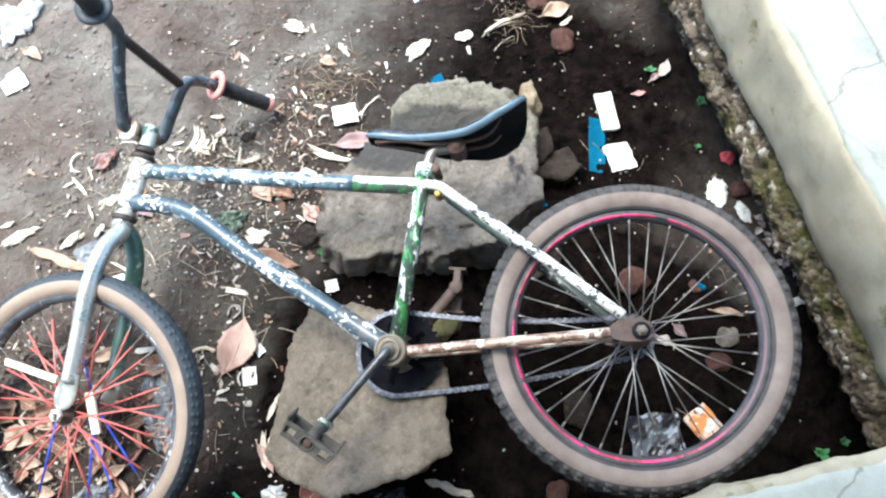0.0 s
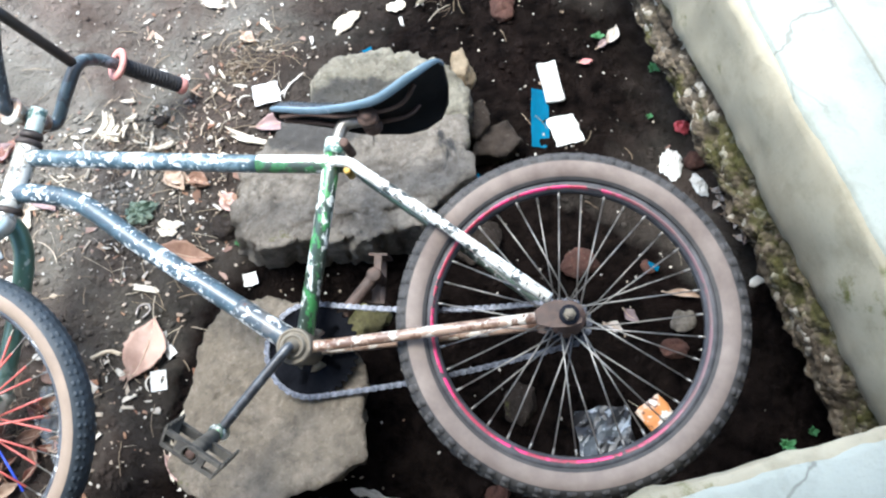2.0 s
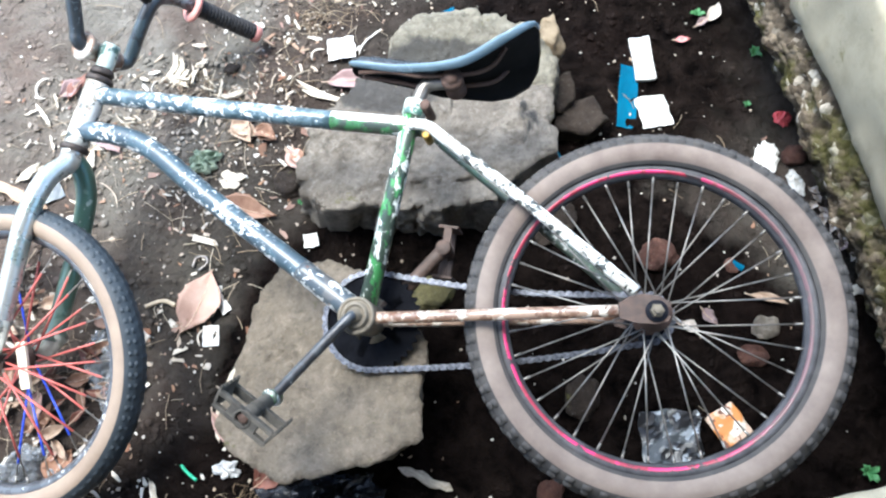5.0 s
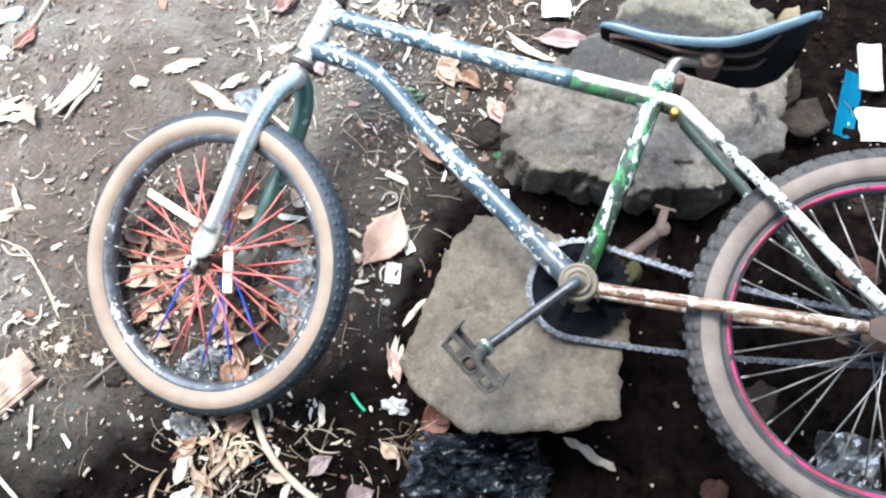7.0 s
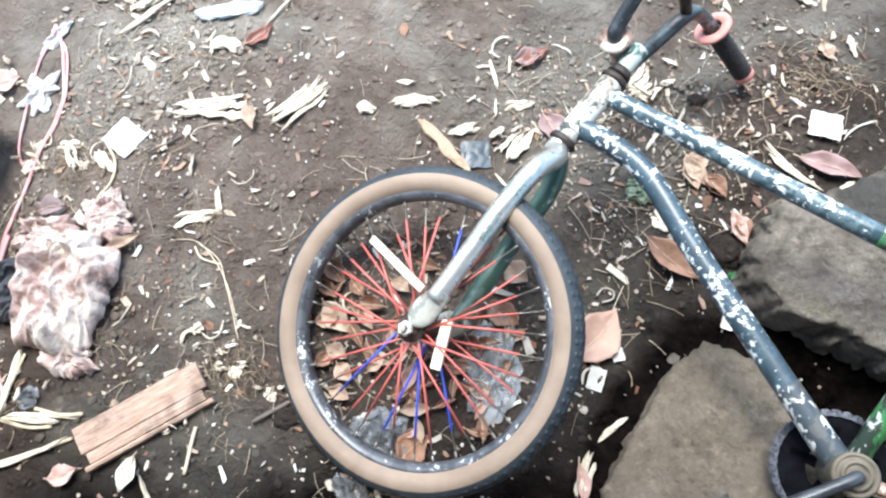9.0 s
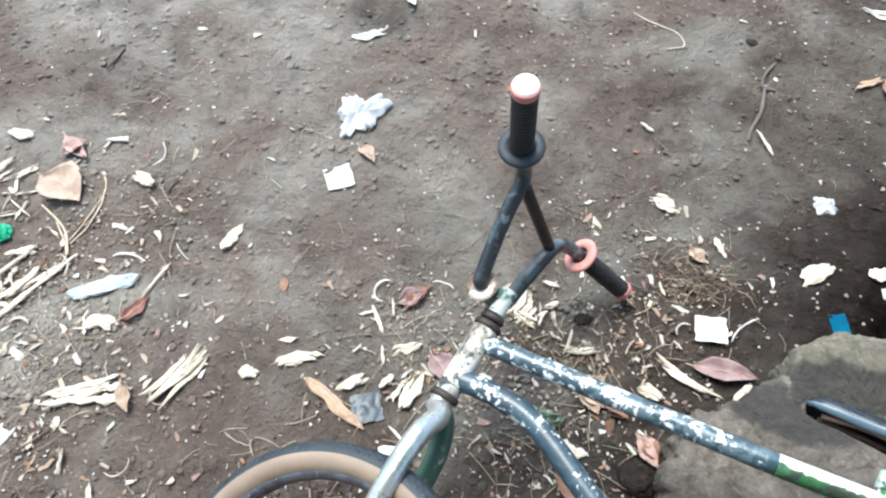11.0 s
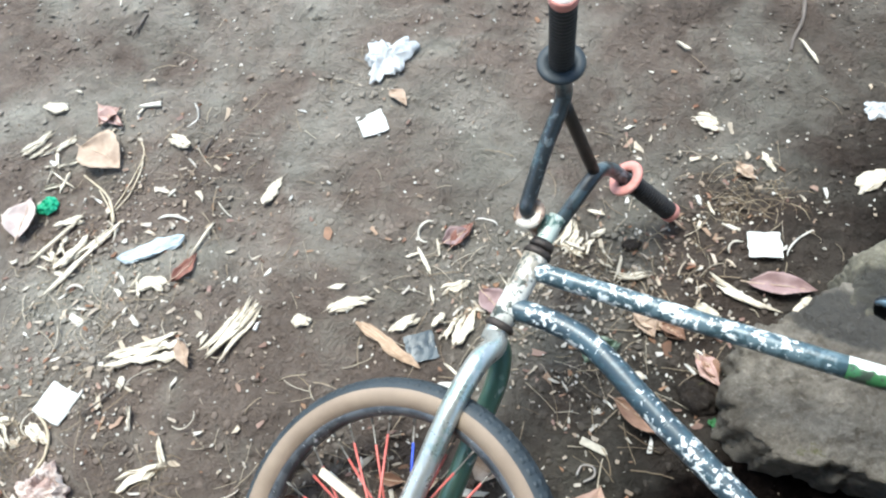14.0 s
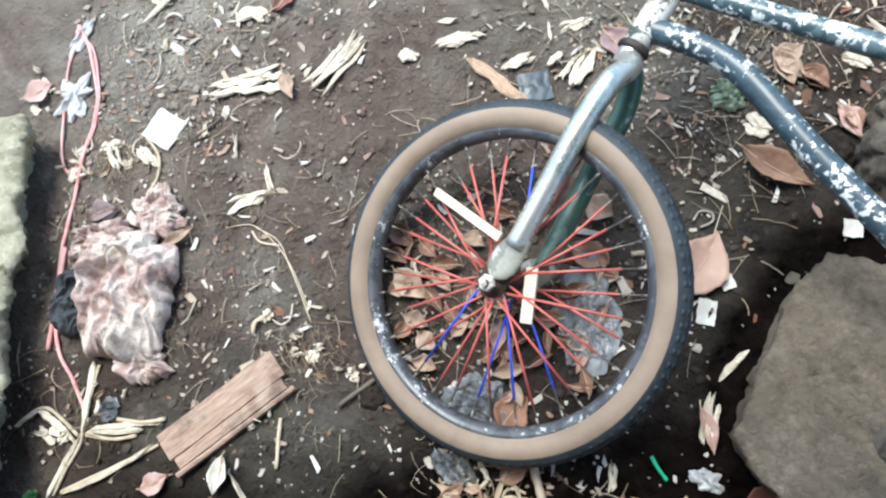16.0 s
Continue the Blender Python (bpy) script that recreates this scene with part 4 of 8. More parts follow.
def spokes(wheel, n, r_hub, r_rim, flange, material, sleeve=None, blue=(), cover=(0.0, 1.0)):
    for k in range(n):
        side = 1 if k % 2 else -1
        a_rim = 2 * math.pi * k / n + 0.05
        a_hub = a_rim + (0.55 if (k // 2) % 2 else -0.55)
        p = Vector((r_hub * math.cos(a_hub), side * flange, r_hub * math.sin(a_hub)))
        q = Vector((r_rim * math.cos(a_rim), side * 0.003, r_rim * math.sin(a_rim)))
        bm = bmesh.new()
        sweep(bm, [p, q], 0.00115, 6)
        tip = (q - p).normalized()
        sweep(bm, [q - tip * 0.014, q], 0.0019, 6)
        sp = part("spoke", bm, material, wheel)
        if sleeve:
            bm = bmesh.new()
            lo, hi = cover[0], cover[1] - 0.12 * ((k * 7) % 5) / 5
            sweep(bm, [p.lerp(q, lo), p.lerp(q, hi)], 0.0018, 7)
            part("spoke_sleeve", bm, SLEEVE_BLUE if k in blue else sleeve, wheel, "blue plastic sleeve" if k in blue else "")


def hub_profile(flange, r_f, half):
    return [(0, -half), (0.005, -half), (0.005, -flange - 0.012), (0.012, -flange - 0.012), (0.012, -flange - 0.002), (r_f, -flange - 0.002), (r_f, -flange + 0.002), (0.011, -flange + 0.004), (0.0105, flange - 0.004), (r_f, flange - 0.002), (r_f, flange + 0.002), (0.012, flange + 0.002), (0.012, flange + 0.012), (0.005, flange + 0.012), (0.005, half), (0, half)]


def nut(r, y, name, material, wheel):
    bm = bmesh.new()
    lathe(bm, [(0, y), (r, y), (r, y + 0.006), (r * 0.86, y + 0.008), (0.005, y + 0.008), (0.0048, y + 0.014), (0, y + 0.0145)], 6)
    return part(name, bm, material, wheel, smooth=False)


def rear_wheel():
    bm = bmesh.new()
    lathe(bm, rim_profile(0.2035, 0.0135), 96, closed=True)
    w = part("rear_wheel", bm, RIM_BLACK, bicycle, "rear wheel with black rim and pink stripe", at=Matrix.Translation((-0.396, 0, 0.005)))
    bm = bmesh.new()
    for s in (1, -1):
        lathe(bm, [(0.194, s * 0.0108), (0.1955, s * 0.0134), (0.197, s * 0.0142), (0.198, s * 0.014)], 96)
    part("rim_stripe", bm, RIM_PINK, w, "worn pink stripe")
    bm = tyre_mesh(0.205, 0.249, 0.0255, 0.2105, 0.2325, 2)
    knobs(bm, 0.2475, 0.02, 66, (0.0042, 0.0052, 0.0076), [(0.0, 0.0, 0), (0.012, -0.003, 0.45), (-0.012, -0.003, -0.45), (0.0205, -0.0105, 0.95), (-0.0205, -0.0105, -0.95)], 3)
    part("tyre", bm, [RUBBER_DUSTY, DUST_WALL], w, "mud-dusted knobbly tyre")
    bm = bmesh.new()
    lathe(bm, hub_profile(0.028, 0.024, 0.072), 28)
    part("hub", bm, RUST, w)
    bm = bmesh.new()
    cog = []
    for k in range(72):
        r = 0.034 if k % 4 in (1, 2) else 0.0305
        cog.append((r, k))
    top = [bm.verts.new((r * math.cos(2 * math.pi * k / 72), -0.043, r * math.sin(2 * math.pi * k / 72))) for r, k in cog]
    low = [bm.verts.new((v.co.x, -0.047, v.co.z)) for v in top]
    bm.faces.new(top)
    bm.faces.new(low[::-1])
    for k in range(72):
        bm.faces.new((top[k], low[k], low[(k + 1) % 72], top[(k + 1) % 72]))
    bmesh.ops.recalc_face_normals(bm, faces=bm.faces[:])
    part("freewheel", bm, DARK_STEEL, w, smooth=False)
    bm = bmesh.new()
    lathe(bm, [(0.005, 0.0645), (0.0135, 0.0645), (0.014, 0.0655), (0.0135, 0.0668), (0.005, 0.0668)], 24)
    part("axle_washer", bm, DARK_STEEL, w, "greasy black washer")
    nut(0.009, 0.0668, "axle_nut", DUSTY_STEEL, w)
    spokes(w, 36, 0.022, 0.194, 0.028, SPOKE_STEEL)
    return w


rear_wheel()

FRONT_C, FRONT_N = Vector((-0.517, 0.2205, 0.101)), Vector((-0.219, -0.328, 0.919)).normalized()


def front_wheel():
    x = (TO_BIKE.to_3x3() @ Vector((1, 0, 0)))
    n = (TO_BIKE.to_3x3() @ FRONT_N).normalized()
    x = (x - n * x.dot(n)).normalized()
    m = Matrix((x, n, x.cross(n))).transposed().to_4x4()
    m = Matrix.Translation(TO_BIKE @ FRONT_C) @ m
    bm = bmesh.new()
    lathe(bm, rim_profile(0.2045, 0.0145), 96, closed=True)
    w = part("front_wheel", bm, RIM_ALLOY, bicycle, "front wheel with scuffed rim and red sleeved spokes", at=m)
    for s in (1, -1):
        bm = bmesh.new()
        lathe(bm, [(0.2045, s * 0.0144), (0.205, s * 0.0162), (0.207, s * 0.017), (0.209, s * 0.0166), (0.2095, s * 0.0148)], 96)
        part("rim_lip", bm, RIM_LIP, w, "scuffed bare rim lip")
    bm = tyre_mesh(0.204, 0.2432, 0.0228, 0.2, 0.227, 2)
    knobs(bm, 0.2417, 0.018, 92, (0.0014, 0.0036, 0.0052), [(0.0, 0.0, 0), (0.0095, -0.0015, 0.4), (-0.0095, -0.0015, -0.4), (0.0165, -0.0062, 0.8), (-0.0165, -0.0062, -0.8)], 5)
    part("tyre", bm, [RUBBER, TAN_WALL], w, "black tyre with tan side wall")
    bm = bmesh.new()
    lathe(bm, hub_profile(0.03, 0.02, 0.058), 24)
    part("hub", bm, RUST, w)
    nut(0.0115, 0.046, "axle_nut", HEAD_WHITE, w)
    spokes(w, 36, 0.018, 0.195, 0.03, SPOKE_STEEL, SLEEVE_RED, (4, 6, 8, 11, 26), (0.04, 0.84))
    return w


front_wheel()
TAG = plain("cream_plastic_tag", (0.62, 0.5, 0.36), (0.75, 0.64, 0.5), 0.6, 0, 60)

# fork: two legs that spread from the crown and end in flattened plates beside the hub
CROWN = BIKE @ (HT_LOW - STEER * 0.016)
DOWN = (FRONT_C - CROWN).normalized()
NEAR_LEG = [CROWN + DOWN * 0.004, Vector((-0.461, 0.522, 0.188)), Vector((-0.4735, 0.486, 0.207)), Vector((-0.487, 0.42, 0.206)), Vector((-0.5, 0.33, 0.179)), Vector((-0.5105, 0.258, 0.158))]
FAR_LEG = [CROWN + DOWN * 0.004, Vector((-0.454, 0.525, 0.151)), Vector((-0.4505, 0.488, 0.127)), Vector((-0.4605, 0.42, 0.099)), Vector((-0.469, 0.33, 0.082)), Vector((-0.4755, 0.262, 0.07))]


def fork_leg(pts, side):
    paths = [TO_BIKE @ p for p in pts]
    tube("fork_leg", paths, (0.0165, 0.0148), FORK_PAINT if side > 0 else FORK_GREEN, "worn chrome fork leg" if side > 0 else "worn green fork leg")
    end = pts[-1]
    hub_side = FRONT_C + FRONT_N * side * 0.046
    along = (hub_side - end).normalized()
    m = align(TO_BIKE @ (end + along * 0.012), TO_BIKE.to_3x3() @ along, TO_BIKE.to_3x3() @ FRONT_N.cross(along))
    bm = bmesh.new()
    rows = []
    # flattened fork end: as wide as the leg's mouth, swelling and then rounded off
    for x, w, h in ((-0.03, 0.0145, 0.0125), (-0.014, 0.0175, 0.0085), (0.002, 0.0205, 0.005), (0.016, 0.0205, 0.0045), (0.027, 0.0165, 0.0045), (0.034, 0.009, 0.0042), (0.036, 0.003, 0.004)):
        rows.append([bm.verts.new((x, w * math.cos(a), h * math.sin(a))) for a in (2 * math.pi * i / 16 for i in range(16))])
    for a, b in zip(rows, rows[1:]):
        for i in range(16):
            bm.faces.new((a[i], a[(i + 1) % 16], b[(i + 1) % 16], b[i]))
    bm.faces.new(rows[0][::-1])
    bm.faces.new(rows[-1])
    bmesh.ops.recalc_face_normals(bm, faces=bm.faces[:])
    part("fork_end", bm, FORK_END, bicycle, "flattened dull fork end plate", at=m)


fork_leg(NEAR_LEG, 1)
fork_leg(FAR_LEG, -1)
tube("fork_crown", [HT_LOW - STEER * 0.004, TO_BIKE @ (CROWN + DOWN * 0.014)], 0.0175, FORK_PAINT)

# stem and handlebar
STEM_TOP = HT_TOP + STEER * 0.066
tube("stem", [HT_TOP + STEER * 0.02, STEM_TOP], 0.0135, STEM_PAINT, "flaking pale green stem")
BAR_AXIS = Vector((-0.348, -0.171, 0.922)).normalized()
C0 = Vector((-0.457, 0.727, 0.19))
bar_axis_l = TO_BIKE.to_3x3() @ BAR_AXIS
turned("stem_clamp", [(0, -0.036), (0.016, -0.036), (0.019, -0.033), (0.019, -0.022), (0.0165, -0.019), (0.0165, 0.019), (0.02, 0.024), (0.0245, 0.032), (0.0245, 0.035), (0.018, 0.037), (0, 0.037)], RUSTY_WHITE, Matrix.Translation(TO_BIKE @ C0) @ bar_axis_l.to_track_quat("Y", "Z").to_matrix().to_4x4(), label="rusty pale clamp ring")
tube("stem_neck", [STEM_TOP - STEER * 0.014, TO_BIKE @ C0], 0.015, STEM_PAINT)
BAR_MID = Vector((-0.403, 0.85, 0.282))
LEFT = [C0 + BAR_AXIS * 0.03, C0 + BAR_AXIS * 0.046 + Vector((0.0, 0.004, 0.0)), C0 + BAR_AXIS * 0.056 + Vector((0.004, 0.02, 0.002)), Vector((-0.466, 0.782, 0.294)), Vector((-0.456, 0.833, 0.343)), Vector((-0.4575, 0.839, 0.372)), Vector((-0.46, 0.825, 0.42)), Vector((-0.46, 0.821, 0.436))]
mirror = lambda p: p - 2 * (p - BAR_MID).dot(BAR_AXIS) * BAR_AXIS
RIGHT = [C0 - BAR_AXIS * 0.03, C0 - BAR_AXIS * 0.046 + Vector((0.0, 0.003, 0.0)), C0 - BAR_AXIS * 0.054 + Vector((0.006, 0.017, 0.004)), Vector((-0.414, 0.792, 0.168)), Vector((-0.393, 0.84, 0.186)), Vector((-0.376, 0.868, 0.163)), Vector((-0.352, 0.877, 0.136)), Vector((-0.345, 0.8785, 0.128))]
handle = tube("handlebar", [TO_BIKE @ p for p in RIGHT[::-1] + LEFT], 0.0115, BAR_PAINT, "scuffed black raised handlebar")
BEND = Vector((-0.457, 0.834, 0.35))
tube("crossbar", [TO_BIKE @ BEND, TO_BIKE @ Vector((-0.396, 0.838, 0.187))], 0.0095, CROSSBAR, parent=handle)
for flip in (False, True):
    a, b = Vector((-0.46, 0.823, 0.428)), Vector((-0.4592, 0.7986, 0.563))
    if flip:
        a, b = mirror(a), mirror(b)
    la, lb = TO_BIKE @ a, TO_BIKE @ b
    length = (lb - la).length
    m = Matrix.Translation(la) @ (lb - la).to_track_quat("Y", "Z").to_matrix().to_4x4()
    prof = [(0, 0.004), (0.0155, 0.004)]
    y = 0.006
    while y < length - 0.014:
        prof += [(0.0162, y), (0.0162, y + 0.004), (0.0151, y + 0.0045), (0.0151, y + 0.006)]
        y += 0.0065
    prof += [(0.0155, length - 0.01), (0, length - 0.01)]
    g = turned("grip", prof, GRIP, m, handle, "black ribbed rubber grip", 20)
    flange = [(0.0155, -0.003), (0.029, -0.0035), (0.031, -0.001), (0.031, 0.002), (0.029, 0.0045), (0.0155, 0.005)]
    bm = bmesh.new()
    lathe(bm, flange, 28, closed=True)
    part("grip_flange", bm, GRIP_PINK if flip else RUBBER, g, "faded pink flange" if flip else "")
    bm = bmesh.new()
    lathe(bm, [(0.0165, length - 0.013), (0.0172, length - 0.011), (0.0172, length - 0.003), (0.0155, length), (0.0155, length - 0.013)], 24)
    part("grip_ring", bm, GRIP_PINK, g, "pink end ring")
    bm = bmesh.new()
    lathe(bm, [(0.0158, length - 0.003), (0.015, length + 0.001), (0.006, length + 0.002), (0, length + 0.0015)], 24)
    part("grip_cap", bm, GRIP_CAP, g, "whitish end cap")

# cranks, pedals, chainring and chain
CRANK_DIR = Vector((0.105, 0, -0.115)).normalized()


def crank(side):
    d = CRANK_DIR * side
    a, b = Vector((0, side * 0.052, 0)), d * 0.152 + Vector((0, side * 0.068, 0))
    arm = tube("crank_arm", [a, a + d * 0.012 + Vector((0, side * 0.006, 0)), a.lerp(b, 0.5) + Vector((0, side * 0.004, 0)), b], (0.0078, 0.0072) if side > 0 else (0.0115, 0.0105), CRANK if side > 0 else DARK_RUST, "scraped black crank" if side > 0 else "rusty crank", segs=12)
    turned("crank_boss", barrel(0.0115, -0.012, 0.012), GREEN if side > 0 else DARK_RUST, Matrix.Translation(b), arm, "bright green painted crank end" if side > 0 else "")
    # pedal: pierced end plate, two side plates that splay a little, an inner bar and a spindle barrel
    turn = -0.67 if side > 0 else 1.45
    pm = Matrix.Translation(b + Vector((0.003, side * 0.045, -0.014 if side > 0 else 0))) @ Matrix.Rotation(-0.27 if side > 0 else 0, 4, "X") @ Matrix.Rotation(turn, 4, "Y")
    bm = bmesh.new()
    lathe(bm, barrel(0.0105, -0.036 if side > 0 else -0.012, 0.032), 16)
    pm_mat = PEDAL if side > 0 else DARK_RUST
    ped = part("pedal", bm, pm_mat, bicycle, "dusty black plastic platform pedal" if side > 0 else "rusty pedal", at=pm)
    if side < 0:
        for s in (1, -1):
            part("end_plate", bevel_box((0.005, 0.048, 0.032), 0.0015), DARK_RUST, ped, smooth=False, at=Matrix.Translation((s * 0.04, -0.004, 0)))
            part("cage_rail", bevel_box((0.078, 0.005, 0.013), 0.0012), DARK_RUST, ped, smooth=False, at=Matrix.Translation((0, -0.004 + s * 0.021, 0)))
        return
    for s in (1, -1):
        part("side_plate", bevel_box((0.004, 0.05, 0.026), 0.0012), pm_mat, ped, smooth=False, at=Matrix.Translation((s * 0.041, 0.0105, 0)) @ Matrix.Rotation(s * 0.22, 4, "Y"))
        for k in range(5):
            part("tooth", bevel_box((0.0036, 0.006, 0.005), 0.0008), pm_mat, ped, smooth=False, at=Matrix.Translation((s * 0.0438, -0.01 + 0.0105 * k, 0.0145)))
        part("end_rail", bevel_box((0.082, 0.008, 0.0062), 0.0016), pm_mat, ped, smooth=False, at=Matrix.Translation((0, side * 0.033, s * 0.0088)))
        part("end_web", bevel_box((0.011, 0.008, 0.0136), 0.0014), pm_mat, ped, smooth=False, at=Matrix.Translation((s * 0.0165, side * 0.033, 0)))
    part("inner_bar", bevel_box((0.082, 0.007, 0.012), 0.0012), pm_mat, ped, smooth=False, at=Matrix.Translation((0, -side * 0.012, 0)))
    bm = bmesh.new()
    lathe(bm, [(0.0085, side * 0.029), (0.0122, side * 0.03), (0.0125, side * 0.037), (0.0095, side * 0.0375)], 20, closed=True)
    part("end_ring", bm, pm_mat, ped)
    turned("spindle_cap", barrel(0.0068, 0.028, 0.0345) if side > 0 else barrel(0.0068, -0.0345, -0.028), RUST, Matrix(), ped, "rusty spindle cap")


crank(1)
crank(-1)
RING_Y, RING_R, COG_R = -0.045, 0.0725, 0.0335


def chainring():
    n = 36
    bm = bmesh.new()
    outer = []
    for k in range(n * 4):
        r = RING_R + (0.003 if k % 4 in (1, 2) else -0.003)
        a = 2 * math.pi * k / (n * 4)
        outer.append((r * math.cos(a), r * math.sin(a)))
    inner = [(0.034 * math.cos(2 * math.pi * k / (n * 4)), 0.034 * math.sin(2 * math.pi * k / (n * 4))) for k in range(n * 4)]
    rows = [[bm.verts.new((x, y, z)) for x, z in ring] for y, ring in ((-0.0015, outer), (0.0015, outer), (0.0015, inner), (-0.0015, inner))]
    for a in range(4):
        p, q = rows[a], rows[(a + 1) % 4]
        for k in range(n * 4):
            bm.faces.new((p[k], p[(k + 1) % (n * 4)], q[(k + 1) % (n * 4)], q[k]))
    bmesh.ops.recalc_face_normals(bm, faces=bm.faces[:])
    ring = part("chainring", bm, RING_STEEL, bicycle, "greasy dark toothed chainring", smooth=False, at=Matrix.Translation((0, RING_Y, 0)))
    for k in range(5):
        part("chainring_arm", bevel_box((0.056, 0.003, 0.014), 0.001), RING_STEEL, ring, smooth=False, at=Matrix.Rotation(2 * math.pi * k / 5, 4, "Y") @ Matrix.Translation((0.028, 0, 0)))


chainring()


def chain_path():
    """Centre line of the chain round chainring and freewheel."""
    a, b = Vector((0, 0)), Vector((-0.396, 0.005))
    d = (b - a)
    dist, base = d.length, math.atan2(d.y, d.x)
    lean = math.acos((RING_R - COG_R) / dist)
    pts = []
    steps = 60
    lo, hi = base + lean, base + 2 * math.pi - lean
    for k in range(steps + 1):
        t = lo + (hi - lo) * k / steps
        pts.append(a + RING_R * Vector((math.cos(t), math.sin(t))))
    for k in range(31):
        t = base - lean + 2 * lean * k / 30
        p = b + COG_R * Vector((math.cos(t), math.sin(t)))
        if k == 0:
            s, e = pts[-1].copy(), p
            for i in range(1, 30):
                u = i / 30
                pts.append(s.lerp(e, u) + Vector((0, -0.012 * math.sin(math.pi * u))))
        pts.append(p)
    s, e = pts[-1].copy(), pts[0]
    for i in range(1, 30):
        u = i / 30
        pts.append(s.lerp(e, u) + Vector((0, -0.008 * math.sin(math.pi * u))))
    return pts


def chain():
    path = chain_path()
    lens = [0.0]
    for p, q in zip(path, path[1:] + path[:1]):
        lens.append(lens[-1] + (q - p).length)
    n = int(round(lens[-1] / 0.0127))
    n += n % 2
    pitch = lens[-1] / n
    def at(s):
        s %= lens[-1]
        k = max(i for i in range(len(lens)) if lens[i] <= s + 1e-9)
        k = min(k, len(path) - 1)
        u = (s - lens[k]) / max(lens[k + 1] - lens[k], 1e-9)
        return path[k].lerp(path[(k + 1) % len(path)], u)
    def link_mesh(half):
        bm = bmesh.new()
        for s in (1, -1):
            out = []
            for k in range(16):
                t = 2 * math.pi * k / 16
                c = 0.00635 if math.cos(t) > 0 else -0.00635
                # figure of eight: round ends and a narrow waist
                waist = 0.62 if k in (4, 12) else 1.0
                out.append((c * (0.0 if k in (4, 12) else 1.0) + 0.0051 * math.cos(t), 0.0051 * waist * math.sin(t)))
            f = [bm.verts.new((x, s * half, z)) for x, z in out]
            g = [bm.verts.new((x, s * (half + 0.0012), z)) for x, z in out]
            bm.faces.new(f)
            bm.faces.new(g)
            for k in range(16):
                bm.faces.new((f[k], f[(k + 1) % 16], g[(k + 1) % 16], g[k]))
        for c in (-0.00635, 0.00635):
            ring = [[bm.verts.new((c + 0.0028 * math.cos(t), y, 0.0028 * math.sin(t))) for t in (2 * math.pi * i / 8 for i in range(8))] for y in (-half - 0.002, half + 0.002)]
            for i in range(8):
                bm.faces.new((ring[0][i], ring[0][(i + 1) % 8], ring[1][(i + 1) % 8], ring[1][i]))
            bm.faces.new(ring[0])
            bm.faces.new(ring[1])
        bmesh.ops.recalc_face_normals(bm, faces=bm.faces[:])
        return bm
    first = second = holder = back = None
    for k in range(n):
        p, q = at(k * pitch), at((k + 1) * pitch)
        x = Vector((q.x - p.x, 0, q.y - p.y))
        m = align(((p.x + q.x) / 2, RING_Y, (p.y + q.y) / 2), x, (0, 1, 0))
        if k == 0:
            holder = part("chain", link_mesh(0.0042), CHAIN_STEEL, bicycle, "greasy dark roller chain", smooth=False, at=m)
            back = m.inverted()
        else:
            lm = back @ m
            if k % 2 == 1:
                if first is None:
                    first = part("link", link_mesh(0.0028), CHAIN_STEEL, holder, smooth=False, at=lm)
                else:
                    again(first, lm)
            elif second is None:
                second = part("link", link_mesh(0.0042), CHAIN_STEEL, holder, smooth=False, at=lm)
            else:
                again(second, lm)


chain()


def stuck_wood(a, b, width, label):
    a, b = Vector(a), Vector(b)
    m = align((a + b) / 2, b - a, FRONT_N.cross(b - a))
    bm = bevel_box(((b - a).length, width, 0.006), 0.0012)
    for v in bm.verts:
        v.co.y += 0.0025 * noise.noise(v.co * 60)
        v.co.z += 0.0015 * noise.noise(v.co * 50 + Vector((3, 1, 2)))
    tagged(part("wood_piece", bm, TAG, smooth=False, at=m), label, "wood scrap")


stuck_wood((-0.482, 0.245, 0.142), (-0.465, 0.178, 0.122), 0.015, "cream wooden slip caught in the front spokes")
stuck_wood((-0.643, 0.298, 0.13), (-0.533, 0.262, 0.158), 0.013, "cream wooden slip caught behind the fork end")


# ---- litter ----
RIB = plain("pale_leaf_rib", (0.36, 0.26, 0.18), (0.52, 0.4, 0.3), 0.7, 0, 70)
LEAF_TAN = plain("dry_tan_leaf", (0.27, 0.18, 0.125), (0.52, 0.4, 0.3), 0.7, 0, 70, 0.3, 0.12)
LEAF_ROSE = plain("dry_rose_tan_leaf", (0.21, 0.118, 0.085), (0.42, 0.28, 0.215), 0.6, 0, 26, 0.4)
LEAF_BROWN = plain("dry_brown_leaf", (0.16, 0.08, 0.048), (0.33, 0.2, 0.135), 0.65, 0, 60, 0.3, 0.12)
LEAF_RED = plain("dry_red_leaf", (0.14, 0.05, 0.035), (0.26, 0.11, 0.075), 0.65, 0, 60, 0.3, 0.12)
LEAF_PINK = plain("faded_pink_leaf", (0.32, 0.19, 0.16), (0.5, 0.35, 0.31), 0.7, 0, 60, 0.3, 0.12)
LEAF_PALE = plain("pale_pinkish_leaf", (0.4, 0.31, 0.285), (0.6, 0.5, 0.46), 0.75, 0, 50, 0.3, 0.1)
LEAF_PURPLE = plain("purple_brown_leaf", (0.19, 0.115, 0.11), (0.33, 0.23, 0.215), 0.55, 0, 50, 0.3, 0.1)
LEAF_GREY = plain("withered_grey_leaf", (0.17, 0.12, 0.12), (0.3, 0.23, 0.22), 0.8, 0, 60, 0.3, 0.1)
PETAL = plain("withered_petal", (0.42, 0.36, 0.3), (0.66, 0.6, 0.54), 0.7, 0, 60, 0.3, 0.12)
